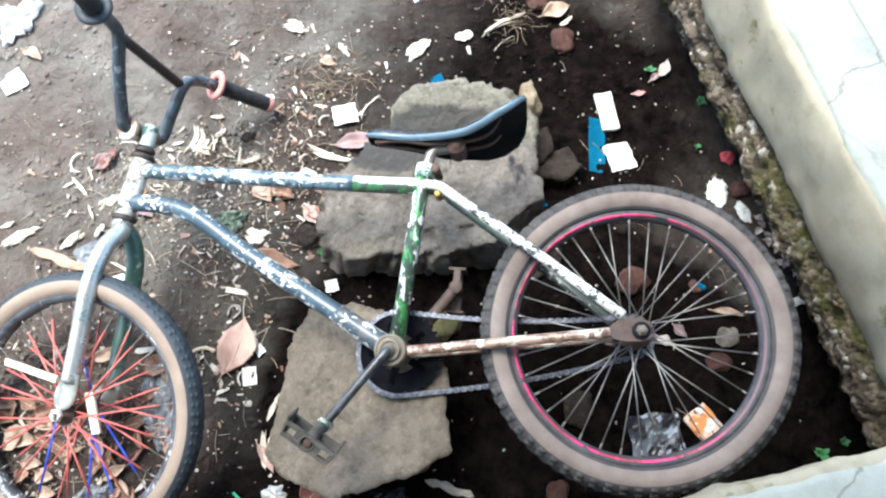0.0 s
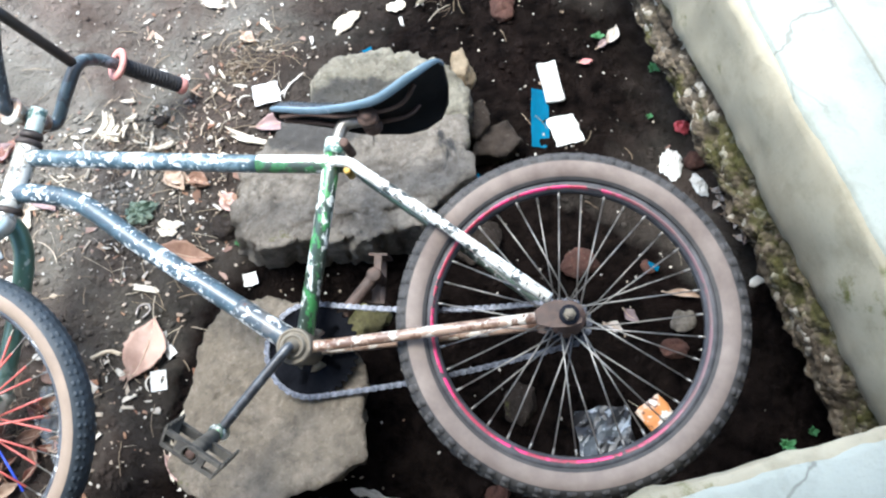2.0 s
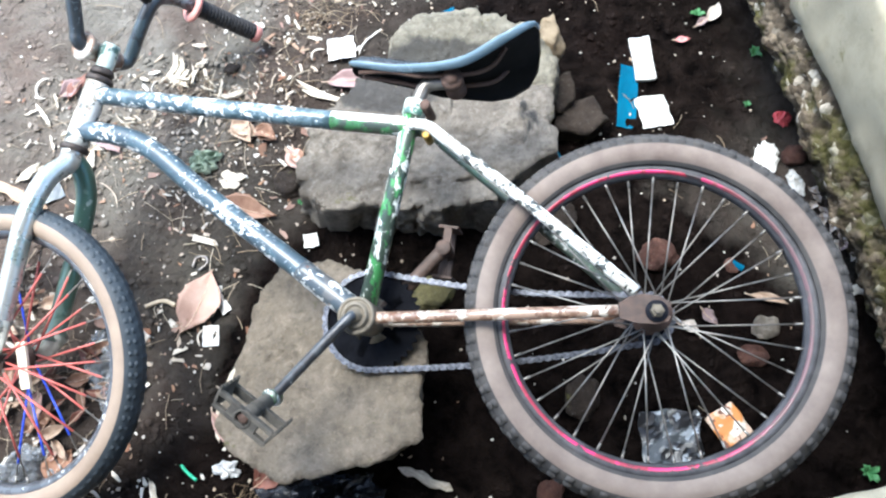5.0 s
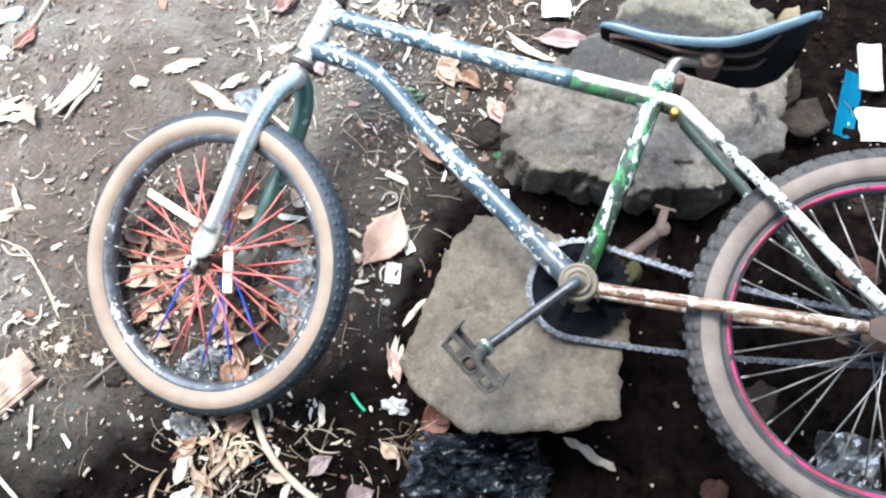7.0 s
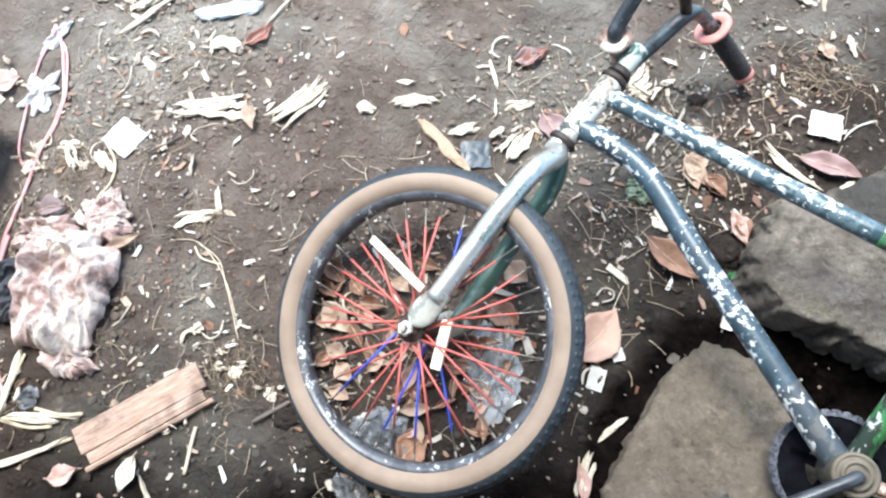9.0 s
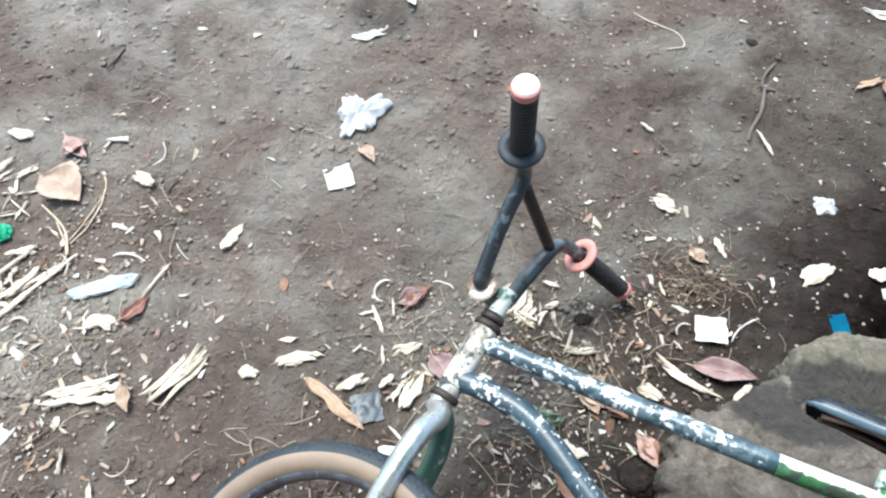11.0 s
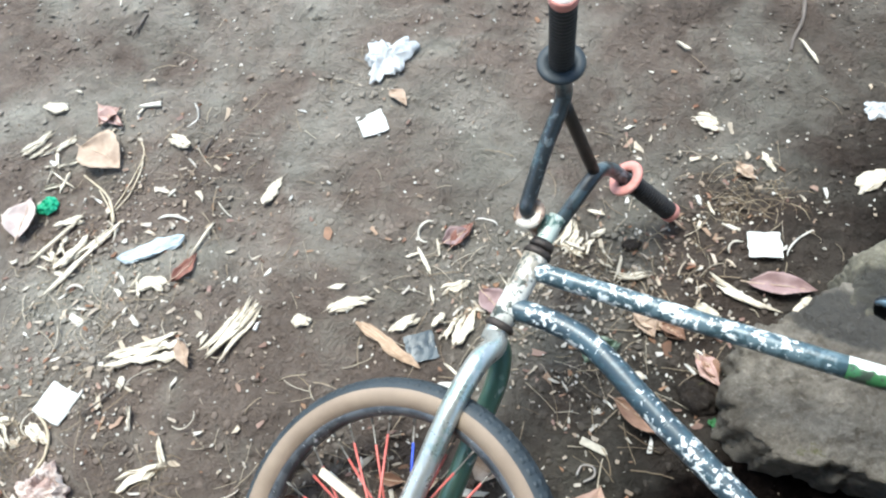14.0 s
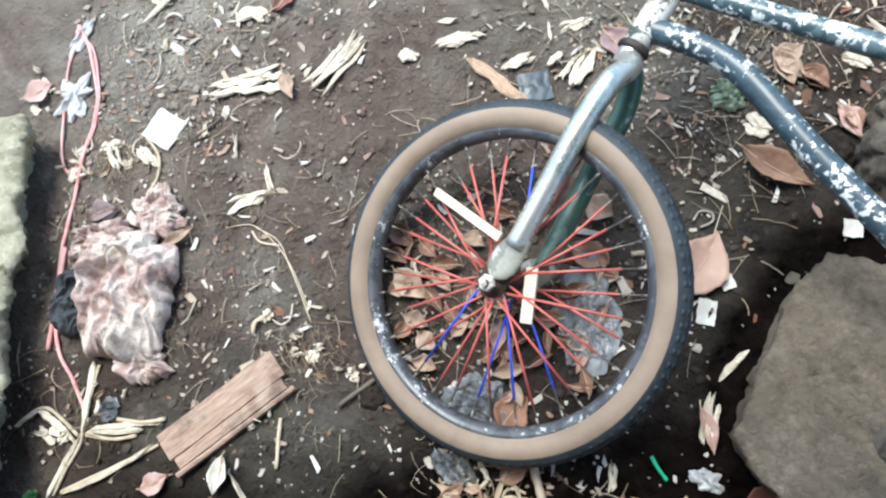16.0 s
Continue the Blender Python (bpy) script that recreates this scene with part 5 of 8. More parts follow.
PETAL_RED = plain("faded_red_petal", (0.5, 0.16, 0.17), (0.62, 0.3, 0.28), 0.6, 0, 60)
RED_PLASTIC = plain("red_plastic", (0.36, 0.03, 0.04), (0.52, 0.09, 0.1), 0.45, 0, 50)
CARDBOARD = plain("wet_cardboard", (0.2, 0.1, 0.06), (0.33, 0.18, 0.11), 0.8, 0, 40)


def split_wood(name, dark, pale, vary=0.16):
    """Raw split wood: fibres along x, weathered patches, dirt in the grain."""
    m, t, s = mat_new(name)
    mp = t.nodes.new("ShaderNodeMapping")
    mp.inputs["Scale"].default_value = (0.08, 1, 1)
    co = coords(t)
    t.links.new(co, mp.inputs["Vector"])
    fibre, blot, fine = noise_tex(t, mp.outputs[0], 420, 4, 0.65), noise_tex(t, co, 45, 4, 0.6, 0.4), noise_tex(t, co, 160, 4)
    c = mix(t, ramp(t, fibre, 0.38, 0.62), dark, pale)
    c = mix(t, ramp(t, blot, 0.52, 0.7, 0.0, 0.6), c, tuple(0.5 * v for v in dark))
    c = mix(t, ramp(t, island_random(t), 0.0, 1.0, 0.0, 0.4), c, dark)
    c = mix(t, ramp(t, fine, 0.6, 0.75, 0.0, 0.4), c, (0.08, 0.06, 0.045))
    h = t.nodes.new("ShaderNodeHueSaturation")
    t.links.new(ramp(t, object_random(t), 0, 1, 1 - vary, 1 + vary), h.inputs["Value"])
    t.links.new(c, h.inputs["Color"])
    t.links.new(h.outputs[0], s.inputs["Base Color"])
    s.inputs["Roughness"].default_value, s.inputs["Specular IOR Level"].default_value = 0.85, 0.2
    bump(t, s, fibre, 0.6, 0.002)
    return m


SHAVING = split_wood("pale_wood_shaving", (0.47, 0.39, 0.29), (0.78, 0.72, 0.6))
BAMBOO = split_wood("tan_bamboo", (0.34, 0.225, 0.145), (0.54, 0.4, 0.29), 0.08)
BLUE_WOOD = split_wood("blue_grey_wood", (0.3, 0.35, 0.38), (0.58, 0.64, 0.66), 0.05)
WHITE_BIT = plain("whitish_scrap", (0.5, 0.46, 0.38), (0.74, 0.71, 0.64), 0.7, 0, 60, 0.3, 0.08)
WHITE_PAPER = plain("white_paper", (0.42, 0.4, 0.36), (0.7, 0.69, 0.65), 0.75, 0, 45, 0.3)
BLUE_CARD = plain("blue_card", (0.001, 0.06, 0.115), (0.003, 0.1, 0.175), 0.8, 0, 40, 0.3, 0.0, 0.1)
DARK_PLASTIC = plain("dark_plastic", (0.025, 0.035, 0.043), (0.07, 0.088, 0.1), 0.4, 0, 40)
GREEN_PLASTIC = plain("grey_green_plastic", (0.08, 0.13, 0.085), (0.26, 0.31, 0.23), 0.4, 0, 50)
GREEN_BRIGHT = plain("bright_green_plastic", (0.01, 0.3, 0.14), (0.05, 0.5, 0.28), 0.35, 0, 50)


def patchy(name, ground, spots, rough=0.35):
    """Printed or torn film: a ground tone with sharp-edged patches of other tones."""
    m, t, s = mat_new(name)
    c = ground
    for k, (tone, scale, cut) in enumerate(spots):
        mp = t.nodes.new("ShaderNodeMapping")
        mp.inputs["Location"].default_value = (3.7 * k, 1.9 * k, 0.6 * k)
        t.links.new(coords(t), mp.inputs["Vector"])
        c = mix(t, ramp(t, noise_tex(t, mp.outputs[0], scale, 3, 0.5), cut, cut + 0.03), c, tone)
    t.links.new(c, s.inputs["Base Color"])
    s.inputs["Roughness"].default_value = rough
    bump(t, s, noise_tex(t, coords(t), 60, 4), 0.4, 0.002)
    return m


ORANGE_PACK = patchy("orange_packet", (0.6, 0.24, 0.08), [((0.62, 0.45, 0.34), 26, 0.5), ((0.16, 0.07, 0.045), 45, 0.57), ((0.68, 0.63, 0.56), 40, 0.62)])
SACHET = patchy("torn_grey_sachet", (0.075, 0.085, 0.095), [((0.012, 0.012, 0.014), 22, 0.47), ((0.3, 0.33, 0.36), 60, 0.57)])


def cloth_material():
    m, t, s = mat_new("dirty_pink_cloth")
    co = coords(t)
    patch, stain, weave = noise_tex(t, co, 15, 5, 0.65, 0.9), noise_tex(t, co, 24, 6, 0.75, 0.5), noise_tex(t, co, 160, 4)
    c = mix(t, ramp(t, patch, 0.42, 0.54), (0.37, 0.26, 0.23), (0.6, 0.51, 0.45))
    c = mix(t, ramp(t, stain, 0.54, 0.66, 0.0, 0.85), c, (0.095, 0.07, 0.058))
    c = mix(t, ramp(t, noise_tex(t, co, 13, 4), 0.56, 0.64, 0.0, 0.8), c, (0.64, 0.57, 0.5))
    c = mix(t, ramp(t, weave, 0.4, 0.7, 0.0, 0.35), c, (0.12, 0.09, 0.085))
    t.links.new(c, s.inputs["Base Color"])
    s.inputs["Roughness"].default_value, s.inputs["Specular IOR Level"].default_value = 0.92, 0.1
    bump(t, s, math_node(t, "ADD", stain, math_node(t, "MULTIPLY", weave, 0.4)), 0.7, 0.004)
    return m


CLOTH = cloth_material()
CLOTH_DARK = plain("sooty_cloth", (0.015, 0.018, 0.022), (0.07, 0.075, 0.085), 0.85, 0, 40, 0.6)
BLACK_BAG = plain("black_plastic_film", (0.006, 0.008, 0.012), (0.016, 0.02, 0.028), 0.24, 0, 45, 0.7, 0.0, 0.7, 0.006)
FOIL = plain("grey_plastic_film", (0.11, 0.115, 0.12), (0.5, 0.52, 0.54), 0.2, 0.0, 30, 0.3)
FOIL.node_tree.nodes["Principled BSDF"].inputs["Alpha"].default_value = 0.5
CLEAR_PLASTIC = plain("milky_plastic_film", (0.34, 0.35, 0.36), (0.72, 0.72, 0.71), 0.3, 0, 35, 0.3)
CLEAR_PLASTIC.node_tree.nodes["Principled BSDF"].inputs["Alpha"].default_value = 0.78
PINK_STRING = plain("faded_pink_string", (0.55, 0.2, 0.19), (0.7, 0.42, 0.4), 0.6, 0, 60, 0.3)
ROPE = plain("beige_hose", (0.42, 0.32, 0.22), (0.56, 0.46, 0.34), 0.6, 0, 50)
STRAW = plain("dry_straw", (0.4, 0.315, 0.21), (0.6, 0.51, 0.38), 0.75, 0, 60)
TWIG = plain("grey_brown_twig", (0.07, 0.055, 0.045), (0.16, 0.13, 0.11), 0.8, 0, 80)
WIRE = plain("dull_wire", (0.15, 0.13, 0.12), (0.32, 0.3, 0.28), 0.45, 0.7, 90)
BRICK = rock_material("red_brick_bit", (0.085, 0.04, 0.03), (0.15, 0.075, 0.055), (0.05, 0.025, 0.02))
MOSSY = rock_material("yellow_mossed_stone", (0.11, 0.1, 0.05), (0.18, 0.16, 0.07), (0.06, 0.055, 0.03), 0.6)


def plank_material():
    m, t, s = mat_new("red_brown_plank")
    mp = t.nodes.new("ShaderNodeMapping")
    mp.inputs["Scale"].default_value = (0.12, 1, 1)
    t.links.new(coords(t), mp.inputs["Vector"])
    grain, blot = noise_tex(t, mp.outputs[0], 230, 5, 0.7, 0.4), noise_tex(t, coords(t), 16, 5, 0.65)
    c = mix(t, ramp(t, grain, 0.35, 0.65), (0.27, 0.175, 0.13), (0.46, 0.335, 0.255))
    c = mix(t, ramp(t, blot, 0.52, 0.66, 0.0, 0.6), c, (0.075, 0.053, 0.045))
    c = mix(t, ramp(t, noise_tex(t, coords(t), 23, 4), 0.58, 0.68, 0.0, 0.5), c, (0.42, 0.34, 0.27))
    t.links.new(c, s.inputs["Base Color"])
    s.inputs["Roughness"].default_value, s.inputs["Specular IOR Level"].default_value = 0.85, 0.2
    bump(t, s, grain, 0.8, 0.003)
    return m


PLANK = plank_material()
WEED = plain("green_weed", (0.03, 0.12, 0.04), (0.07, 0.22, 0.08), 0.6, 0, 60, 0.2, 0.15)
serial = [0]


def rng():
    serial[0] += 1
    return random.Random(serial[0])


def sheet(fn, nu, nv, thick):
    """A thin solid sheet over u, v in 0..1."""
    bm = bmesh.new()
    top = [[Vector(fn(i / nu, j / nv)) for j in range(nv + 1)] for i in range(nu + 1)]
    vt = [[bm.verts.new(p) for p in r] for r in top]
    vl = [[bm.verts.new(p - Vector((0, 0, thick))) for p in r] for r in top]
    for i in range(nu):
        for j in range(nv):
            bm.faces.new((vt[i][j], vt[i + 1][j], vt[i + 1][j + 1], vt[i][j + 1]))
            bm.faces.new((vl[i][j], vl[i][j + 1], vl[i + 1][j + 1], vl[i + 1][j]))
    rim = [(i, 0) for i in range(nu)] + [(nu, j) for j in range(nv)] + [(i, nv) for i in range(nu, 0, -1)] + [(0, j) for j in range(nv, 0, -1)]
    for k in range(len(rim)):
        (a, b), (c, d) = rim[k], rim[(k + 1) % len(rim)]
        bm.faces.new((vt[a][b], vl[a][b], vl[c][d], vt[c][d]))
    bmesh.ops.recalc_face_normals(bm, faces=bm.faces[:])
    return bm


def lie(x, y, ang, lift=0.0):
    return Matrix.Translation((x, y, ground_z(x, y) + lift)) @ Matrix.Rotation(ang, 4, "Z")


def between(a, b):
    d = Vector(b) - Vector(a)
    mid = (Vector(a) + Vector(b)) / 2
    return mid, d.length, math.atan2(d.y, d.x)


def leaf(a, b, width, material, label, curl=0.2, name="dry_leaf"):
    """A fallen leaf: pointed blade, cupped and twisted, ribs standing out, its margin nibbled."""
    r = rng()
    mid, n, ang = between(a, b)
    k, ph, twist, sway = r.uniform(0.75, 1.05), r.uniform(0, 9), r.uniform(-0.5, 0.5) * curl, r.uniform(-0.1, 0.1)

    def blade(u, v):
        s = (v - 0.5) * 2
        w = width / 2 * max(math.sin(math.pi * min(max(u, 0.0), 1.0) ** k), 0.015) ** 1.1
        w *= 1 + 0.14 * noise.noise(Vector((u * 5, s * 0.7, ph))) + 0.1 * noise.noise(Vector((u * 17, s, ph + 7)))
        rib = 0.0012 * math.cos((u * 7 - abs(s) * 1.3) * 2 * math.pi) * (1 - abs(s)) * min(1.0, width / 0.04)
        cup = abs(s) ** 1.5 * w * (0.25 + 0.75 * curl) + curl * n * 0.35 * (u - 0.5) ** 2 + twist * s * w * (u - 0.3)
        z = cup + rib + 0.007 * noise.noise(Vector((u * 3.5, s * 1.6, ph + 3))) * min(1.0, width / 0.03) + 0.006
        return ((u - 0.5) * n, s * w * (1 - 0.35 * curl * abs(s)) + sway * n * math.sin(math.pi * u), max(z, 0.001) + 0.003 * curl)

    ob = part(name, sheet(blade, 22, 10, 0.0007), material, at=lie(mid.x, mid.y, ang, 0.0015))
    tagged(ob, label, "leaf" if "leaf" in name else name, "fallen leaves" if "leaf" in name else "")
    bm = bmesh.new()
    spine = [Vector(blade(u, 0.5)) + Vector((0, 0, 0.0006)) for u in (0.02, 0.2, 0.4, 0.6, 0.8, 0.95)]
    spine.insert(0, spine[0] + Vector((-n * 0.12, 0.002, -0.002)))
    sweep(bm, spine, [0.0013, 0.0012, 0.0011, 0.001, 0.0008, 0.0006, 0.0004], 5)
    part("midrib", bm, RIB, ob, "pale midrib")


def shaving(a, b, width, label, strands=2, mat=None):
    """A torn piece of split wood: strands side by side that bend, thin out and fray at their ends."""
    r = rng()
    mid, n, ang = between(a, b)
    width *= 1.2 if width > 0.012 else 0.9
    arc = r.uniform(-0.14, 0.14) * n * (1.0 if strands > 1 else 0.3)
    root = None
    pieces = [(k, 1.0) for k in range(strands)]
    pieces += [(r.uniform(0, strands - 1), 0.3) for _ in range(strands if n > 0.03 else 0)]
    for k, fat in pieces:
        off = (k - (strands - 1) / 2) * width / strands * r.uniform(0.7, 1.15)
        w = width / strands * r.uniform(0.65, 1.3) * fat
        lo, hi = (-n / 2 * r.uniform(0.5, 1.0), n / 2 * r.uniform(0.5, 1.0)) if strands > 1 or fat < 1 else (-n / 2, n / 2)
        if fat < 1 and r.random() < 0.5:
            lo = hi - (hi - lo) * r.uniform(0.3, 0.6)
        fan = r.uniform(-0.12, 0.12) if strands > 1 or fat < 1 else 0.0
        h = r.uniform(0.0012, 0.0036) * (0.6 if fat < 1 else 1.0)
        lift, ph = r.uniform(0, 0.004), r.uniform(0, 40)
        bm = bmesh.new()
        segs = 10
        rows = []
        for i in range(segs + 1):
            u = i / segs
            x = lo + (hi - lo) * u
            taper = min(1, 0.12 + 6 * u * r.uniform(0.5, 1.3), 0.1 + 6 * (1 - u) * r.uniform(0.5, 1.3))
            ww = w / 2 * taper * (1 + 0.35 * noise.noise(Vector((u * 5, ph, 1)))) * r.uniform(0.85, 1.12)
            skew = 0.3 * w * noise.noise(Vector((u * 4, ph, 9)))
            yc = off + fan * x + arc * (4 * (x / n) ** 2 - 0.4) + (0.25 if strands > 1 else 0.1) * width * noise.noise(Vector((u * 2.4, ph, serial[0])))
            z = 0.0025 + lift + 0.006 * abs(noise.noise(Vector((u * 2, ph, serial[0] + 0.5)))) + (0.006 * (u - 0.5) ** 2 if fat < 1 else 0)
            rows.append([bm.verts.new(p) for p in ((x, yc - ww + skew, z), (x, yc + ww + skew, z + r.uniform(0, 0.0012)), (x, yc + ww * 0.8, z + h * r.uniform(0.7, 1.2)), (x, yc + ww * 0.1, z + h * r.uniform(0.8, 1.5)), (x, yc - ww * 0.8, z + h * r.uniform(0.7, 1.2)))])
        for p, q in zip(rows, rows[1:]):
            for i in range(5):
                bm.faces.new((p[i], p[(i + 1) % 5], q[(i + 1) % 5], q[i]))
        bm.faces.new(rows[0])
        bm.faces.new(rows[-1])
        bmesh.ops.recalc_face_normals(bm, faces=bm.faces[:])
        if root is None:
            name = "splinter" if strands == 1 else "wood_shaving"
            root = tagged(part(name, bm, mat or SHAVING, smooth=False, at=lie(mid.x, mid.y, ang, 0.0)), label, "wood scrap", "wood shavings")
        else:
            part("strand" if fat == 1.0 else "sliver", bm, mat or SHAVING, root, smooth=False)


def paper(c, size, aspect, rot, material, label, name, crumple_amt):
    r = rng()
    ph = r.uniform(0, 50)

    def fn(u, v):
        x, y = (u - 0.5) * size, (v - 0.5) * size * aspect
        e = 0.05 * size * crumple_amt
        z = 0.004 + size * 0.16 * crumple_amt * abs(noise.noise(Vector((x / size * 3, y / size * 3, ph)))) + size * 0.05 * crumple_amt * abs(noise.noise(Vector((x / size * 8, y / size * 8, ph))))
        j = Vector((noise.noise(Vector((u * 3, v * 3, ph + 5))), noise.noise(Vector((u * 3, v * 3, ph + 9))), 0)) * (0.035 * size + 1.4 * e)
        return (x + j.x, y + j.y, z + 0.003 * math.sin(u * 3 + ph))

    thick = 0.008 if "foam" in name else 0.0008
    ob = part(name, sheet(fn, 14, 14, thick), material, smooth=crumple_amt < 0.3, at=lie(c[0], c[1], radians(rot), thick + 0.001))
    tagged(ob, label, name.replace("_", " "))


def crumple(c, rx, ry, h, material, label, name, seed, rot=0, ragged=0.25, fine=1.0):
    """A crumpled sheet: a ragged patch thrown into sharp folds."""
    n = 84 if name == "cloth_rag" else 34

    def fn(u, v):
        s, t = u * 2 - 1, v * 2 - 1
        # square to disc
        x, y = s * math.sqrt(max(1 - t * t / 2, 0)), t * math.sqrt(max(1 - s * s / 2, 0))
        rad = math.hypot(x, y)
        if name == "cloth_rag":
            x, y = x * 0.55 + s * 0.45, y * 0.55 + t * 0.45
        a = math.atan2(y, x)
        k = 1 + ragged * (noise.noise(Vector((math.cos(a) * 1.6, math.sin(a) * 1.6, seed))) * 1.3 + 0.5 * noise.noise(Vector((math.cos(a) * 5, math.sin(a) * 5, seed + 4))))
        p = Vector((x * 2.2, y * 2.2, seed * 1.7))
        if name == "cloth_rag":
            p = Vector((x * 3.4 + y * 0.9, y * 1.5 - x * 0.5, seed * 1.7))
        if material == CLEAR_PLASTIC:
            p = Vector((x * 1.2, y * 1.2, seed * 1.7))
        warp = Vector((noise.noise(p * 0.9), noise.noise(p * 0.9 + Vector((7, 3, 1))), 0)) * 0.5
        fold = 1 - abs(noise.noise(p + warp)) * 2.2
        fold2 = 1 - abs(noise.noise((p + warp) * 2.6)) * 2.2
        fold3 = 1 - abs(noise.noise((p + warp) * 6)) * 2
        env = max(1 - rad ** 3, 0)
        if name == "cloth_rag":
            # broad panels that fan out from where it was gathered, crossed by sharp creases
            pull = math.atan2(y - 0.8, x + 0.15) * 2.1 + 0.5 * noise.noise(p * 0.6)
            bend = [abs((v % 2.0) - 1.0) for v in (pull + seed, (x * 1.3 + y * 0.7 + warp.x * 0.8) * 1.2 + seed, (y * 2.1 - x * 0.9 + warp.y * 0.9) * 1.3, (x + y * 1.6) * 2.9 + warp.x * 1.5 + seed * 2, (x * 1.7 - y) * 3.3 + warp.y * 5, (x * 0.4 + y) * 4.6 + warp.x * 6)]
            fold, fold2, fold3 = 0.9 * bend[0] + 0.5 * bend[1], 0.7 * bend[2] + 0.35 * bend[3], 1.2 * bend[4] + 0.8 * bend[5]
            env = max(1 - rad ** 6, 0) ** 0.6
        z = h * (0.15 + env * (0.55 * fold + 0.34 * fine * fold2 + 0.16 * fine * fold3))
        slack = 0.05 if name == "cloth_rag" else 0.12
        j = Vector((noise.noise(p * 2.4 + Vector((2, 2, 2))), noise.noise(p * 2.4 + Vector((5, 1, 8))), 0)) * slack
        return ((x * k + j.x) * rx, (y * k + j.y) * ry, max(z, 0.002) + 0.002)

    ob = part(name, sheet(fn, n, n, 0.0012), material, smooth=material not in (FOIL, BLACK_BAG), at=lie(c[0], c[1], radians(rot), 0.001))
    tagged(ob, label, name.replace("_", " "))


def board(c, length, width, rot):
    b = thing("broken_board", "broken red-brown wooden board lying on the earth", "board", at=lie(c[0], c[1], radians(rot), 0.009))
    r = rng()
    edge = -width / 2
    for k, share in enumerate((0.12, 0.26, 0.62)):
        w = width * share
        bm = bmesh.new()
        n = 10
        rows = []
        ends = (-length / 2 + r.uniform(-0.008, 0.006), length / 2 + r.uniform(-0.012, 0.012))
        for i in range(n + 1):
            x = ends[0] + (ends[1] - ends[0]) * i / n
            z = 0.002 * noise.noise(Vector((x * 20, k, 1)))
            j0, j1 = r.uniform(-0.0006, 0.0003), r.uniform(-0.0006, 0.0003)
            rows.append([bm.verts.new(p) for p in ((x, edge + j0, -0.005), (x, edge + w - j1, -0.005), (x, edge + w - j1 - 0.001, 0.004 + z), (x, edge + w / 2, 0.0055 + z), (x, edge + j0 + 0.001, 0.004 + z))])
        for p, q in zip(rows, rows[1:]):
            for i in range(5):
                bm.faces.new((p[i], p[(i + 1) % 5], q[(i + 1) % 5], q[i]))
        bm.faces.new(rows[0])
        bm.faces.new(rows[-1])
        bmesh.ops.recalc_face_normals(bm, faces=bm.faces[:])
        part("wood_strip", bm, PLANK, b, smooth=False, at=Matrix.Translation((0, 0, 0.0008 * (k % 2))))
        edge += w


def cord(pts, radius, material, label, name, lift=0.006):
    path = smooth_path([(x, y, 0) for x, y in pts], 6)
    x0, y0 = path[0].x, path[0].y
    bm = bmesh.new()
    line = [(p.x - x0, p.y - y0, ground_z(p.x, p.y) + radius * 0.7 + lift * (0.5 + 0.5 * noise.noise(Vector((p.x * 14, p.y * 14, 3))))) for p in path]
    sweep(bm, line, [radius * (1 + 0.2 * noise.noise(Vector((k * 0.6, 1, 2)))) for k in range(len(line))], 8)
    tagged(part(name, bm, material, at=Matrix.Translation((x0, y0, 0))), label, name.replace("_", " "))


def ribbon(pts, width, material, label):
    """A thin shaving that curls up off the earth."""
    r = rng()
    path = smooth_path([(x, y, 0) for x, y in pts], 5)
    x0, y0 = path[0].x, path[0].y
    lean, ph = r.uniform(-0.9, 0.9), r.uniform(0, 6)
    bm = bmesh.new()
    rows = []
    for k, p in enumerate(path):
        u = k / (len(path) - 1)
        d = (path[min(k + 1, len(path) - 1)] - path[max(k - 1, 0)]).normalized()
        tilt = lean + 0.8 * math.sin(u * 4 + ph)
        side = Vector((-d.y, d.x, 0)) * math.cos(tilt) + Vector((0, 0, math.sin(tilt)))
        w = width / 2 * min(1, 0.35 + 4 * u, 0.35 + 4 * (1 - u))
        q = Vector((p.x - x0, p.y - y0, ground_z(p.x, p.y) + 0.002 + w * abs(math.sin(tilt)) + 0.008 * abs(math.sin(u * 3 + ph))))
        up = side.cross(d) * 0.0004
        rows.append([bm.verts.new(v) for v in (q - side * w - up, q + side * w - up, q + side * w + up, q - side * w + up)])
    for a, b in zip(rows, rows[1:]):
        for i in range(4):
            bm.faces.new((a[i], a[(i + 1) % 4], b[(i + 1) % 4], b[i]))
    bm.faces.new(rows[0])
    bm.faces.new(rows[-1])
    bmesh.ops.recalc_face_normals(bm, faces=bm.faces[:])
    tagged(part("wood_shaving", bm, material, at=Matrix.Translation((x0, y0, 0))), label, "wood scrap", "wood shavings")


def pebble(c, size, flat, material, label):
    r = rng()
    s = r.uniform(0, 40)
    bm = bmesh.new()
    bmesh.ops.create_icosphere(bm, subdivisions=4, radius=1.0)
    for v in bm.verts:
        d = v.co.normalized()
        cell = noise.cell_vector(d * 1.3 + Vector((s, 0, 0)))
        k = 1 + 0.28 * noise.noise(d * 1.6 + Vector((s, 1, 2))) + 0.12 * noise.noise(d * 5 + Vector((s, 4, 2))) + 0.04 * cell.x
        v.co = Vector((d.x * size * k, d.y * size * k * 0.8, d.z * size * flat * 0.62 * k))
    tagged(part("small_stone", bm, material, at=lie(c[0], c[1], r.uniform(0, 6), size * flat * 0.3)), label, "stone", "small stones")


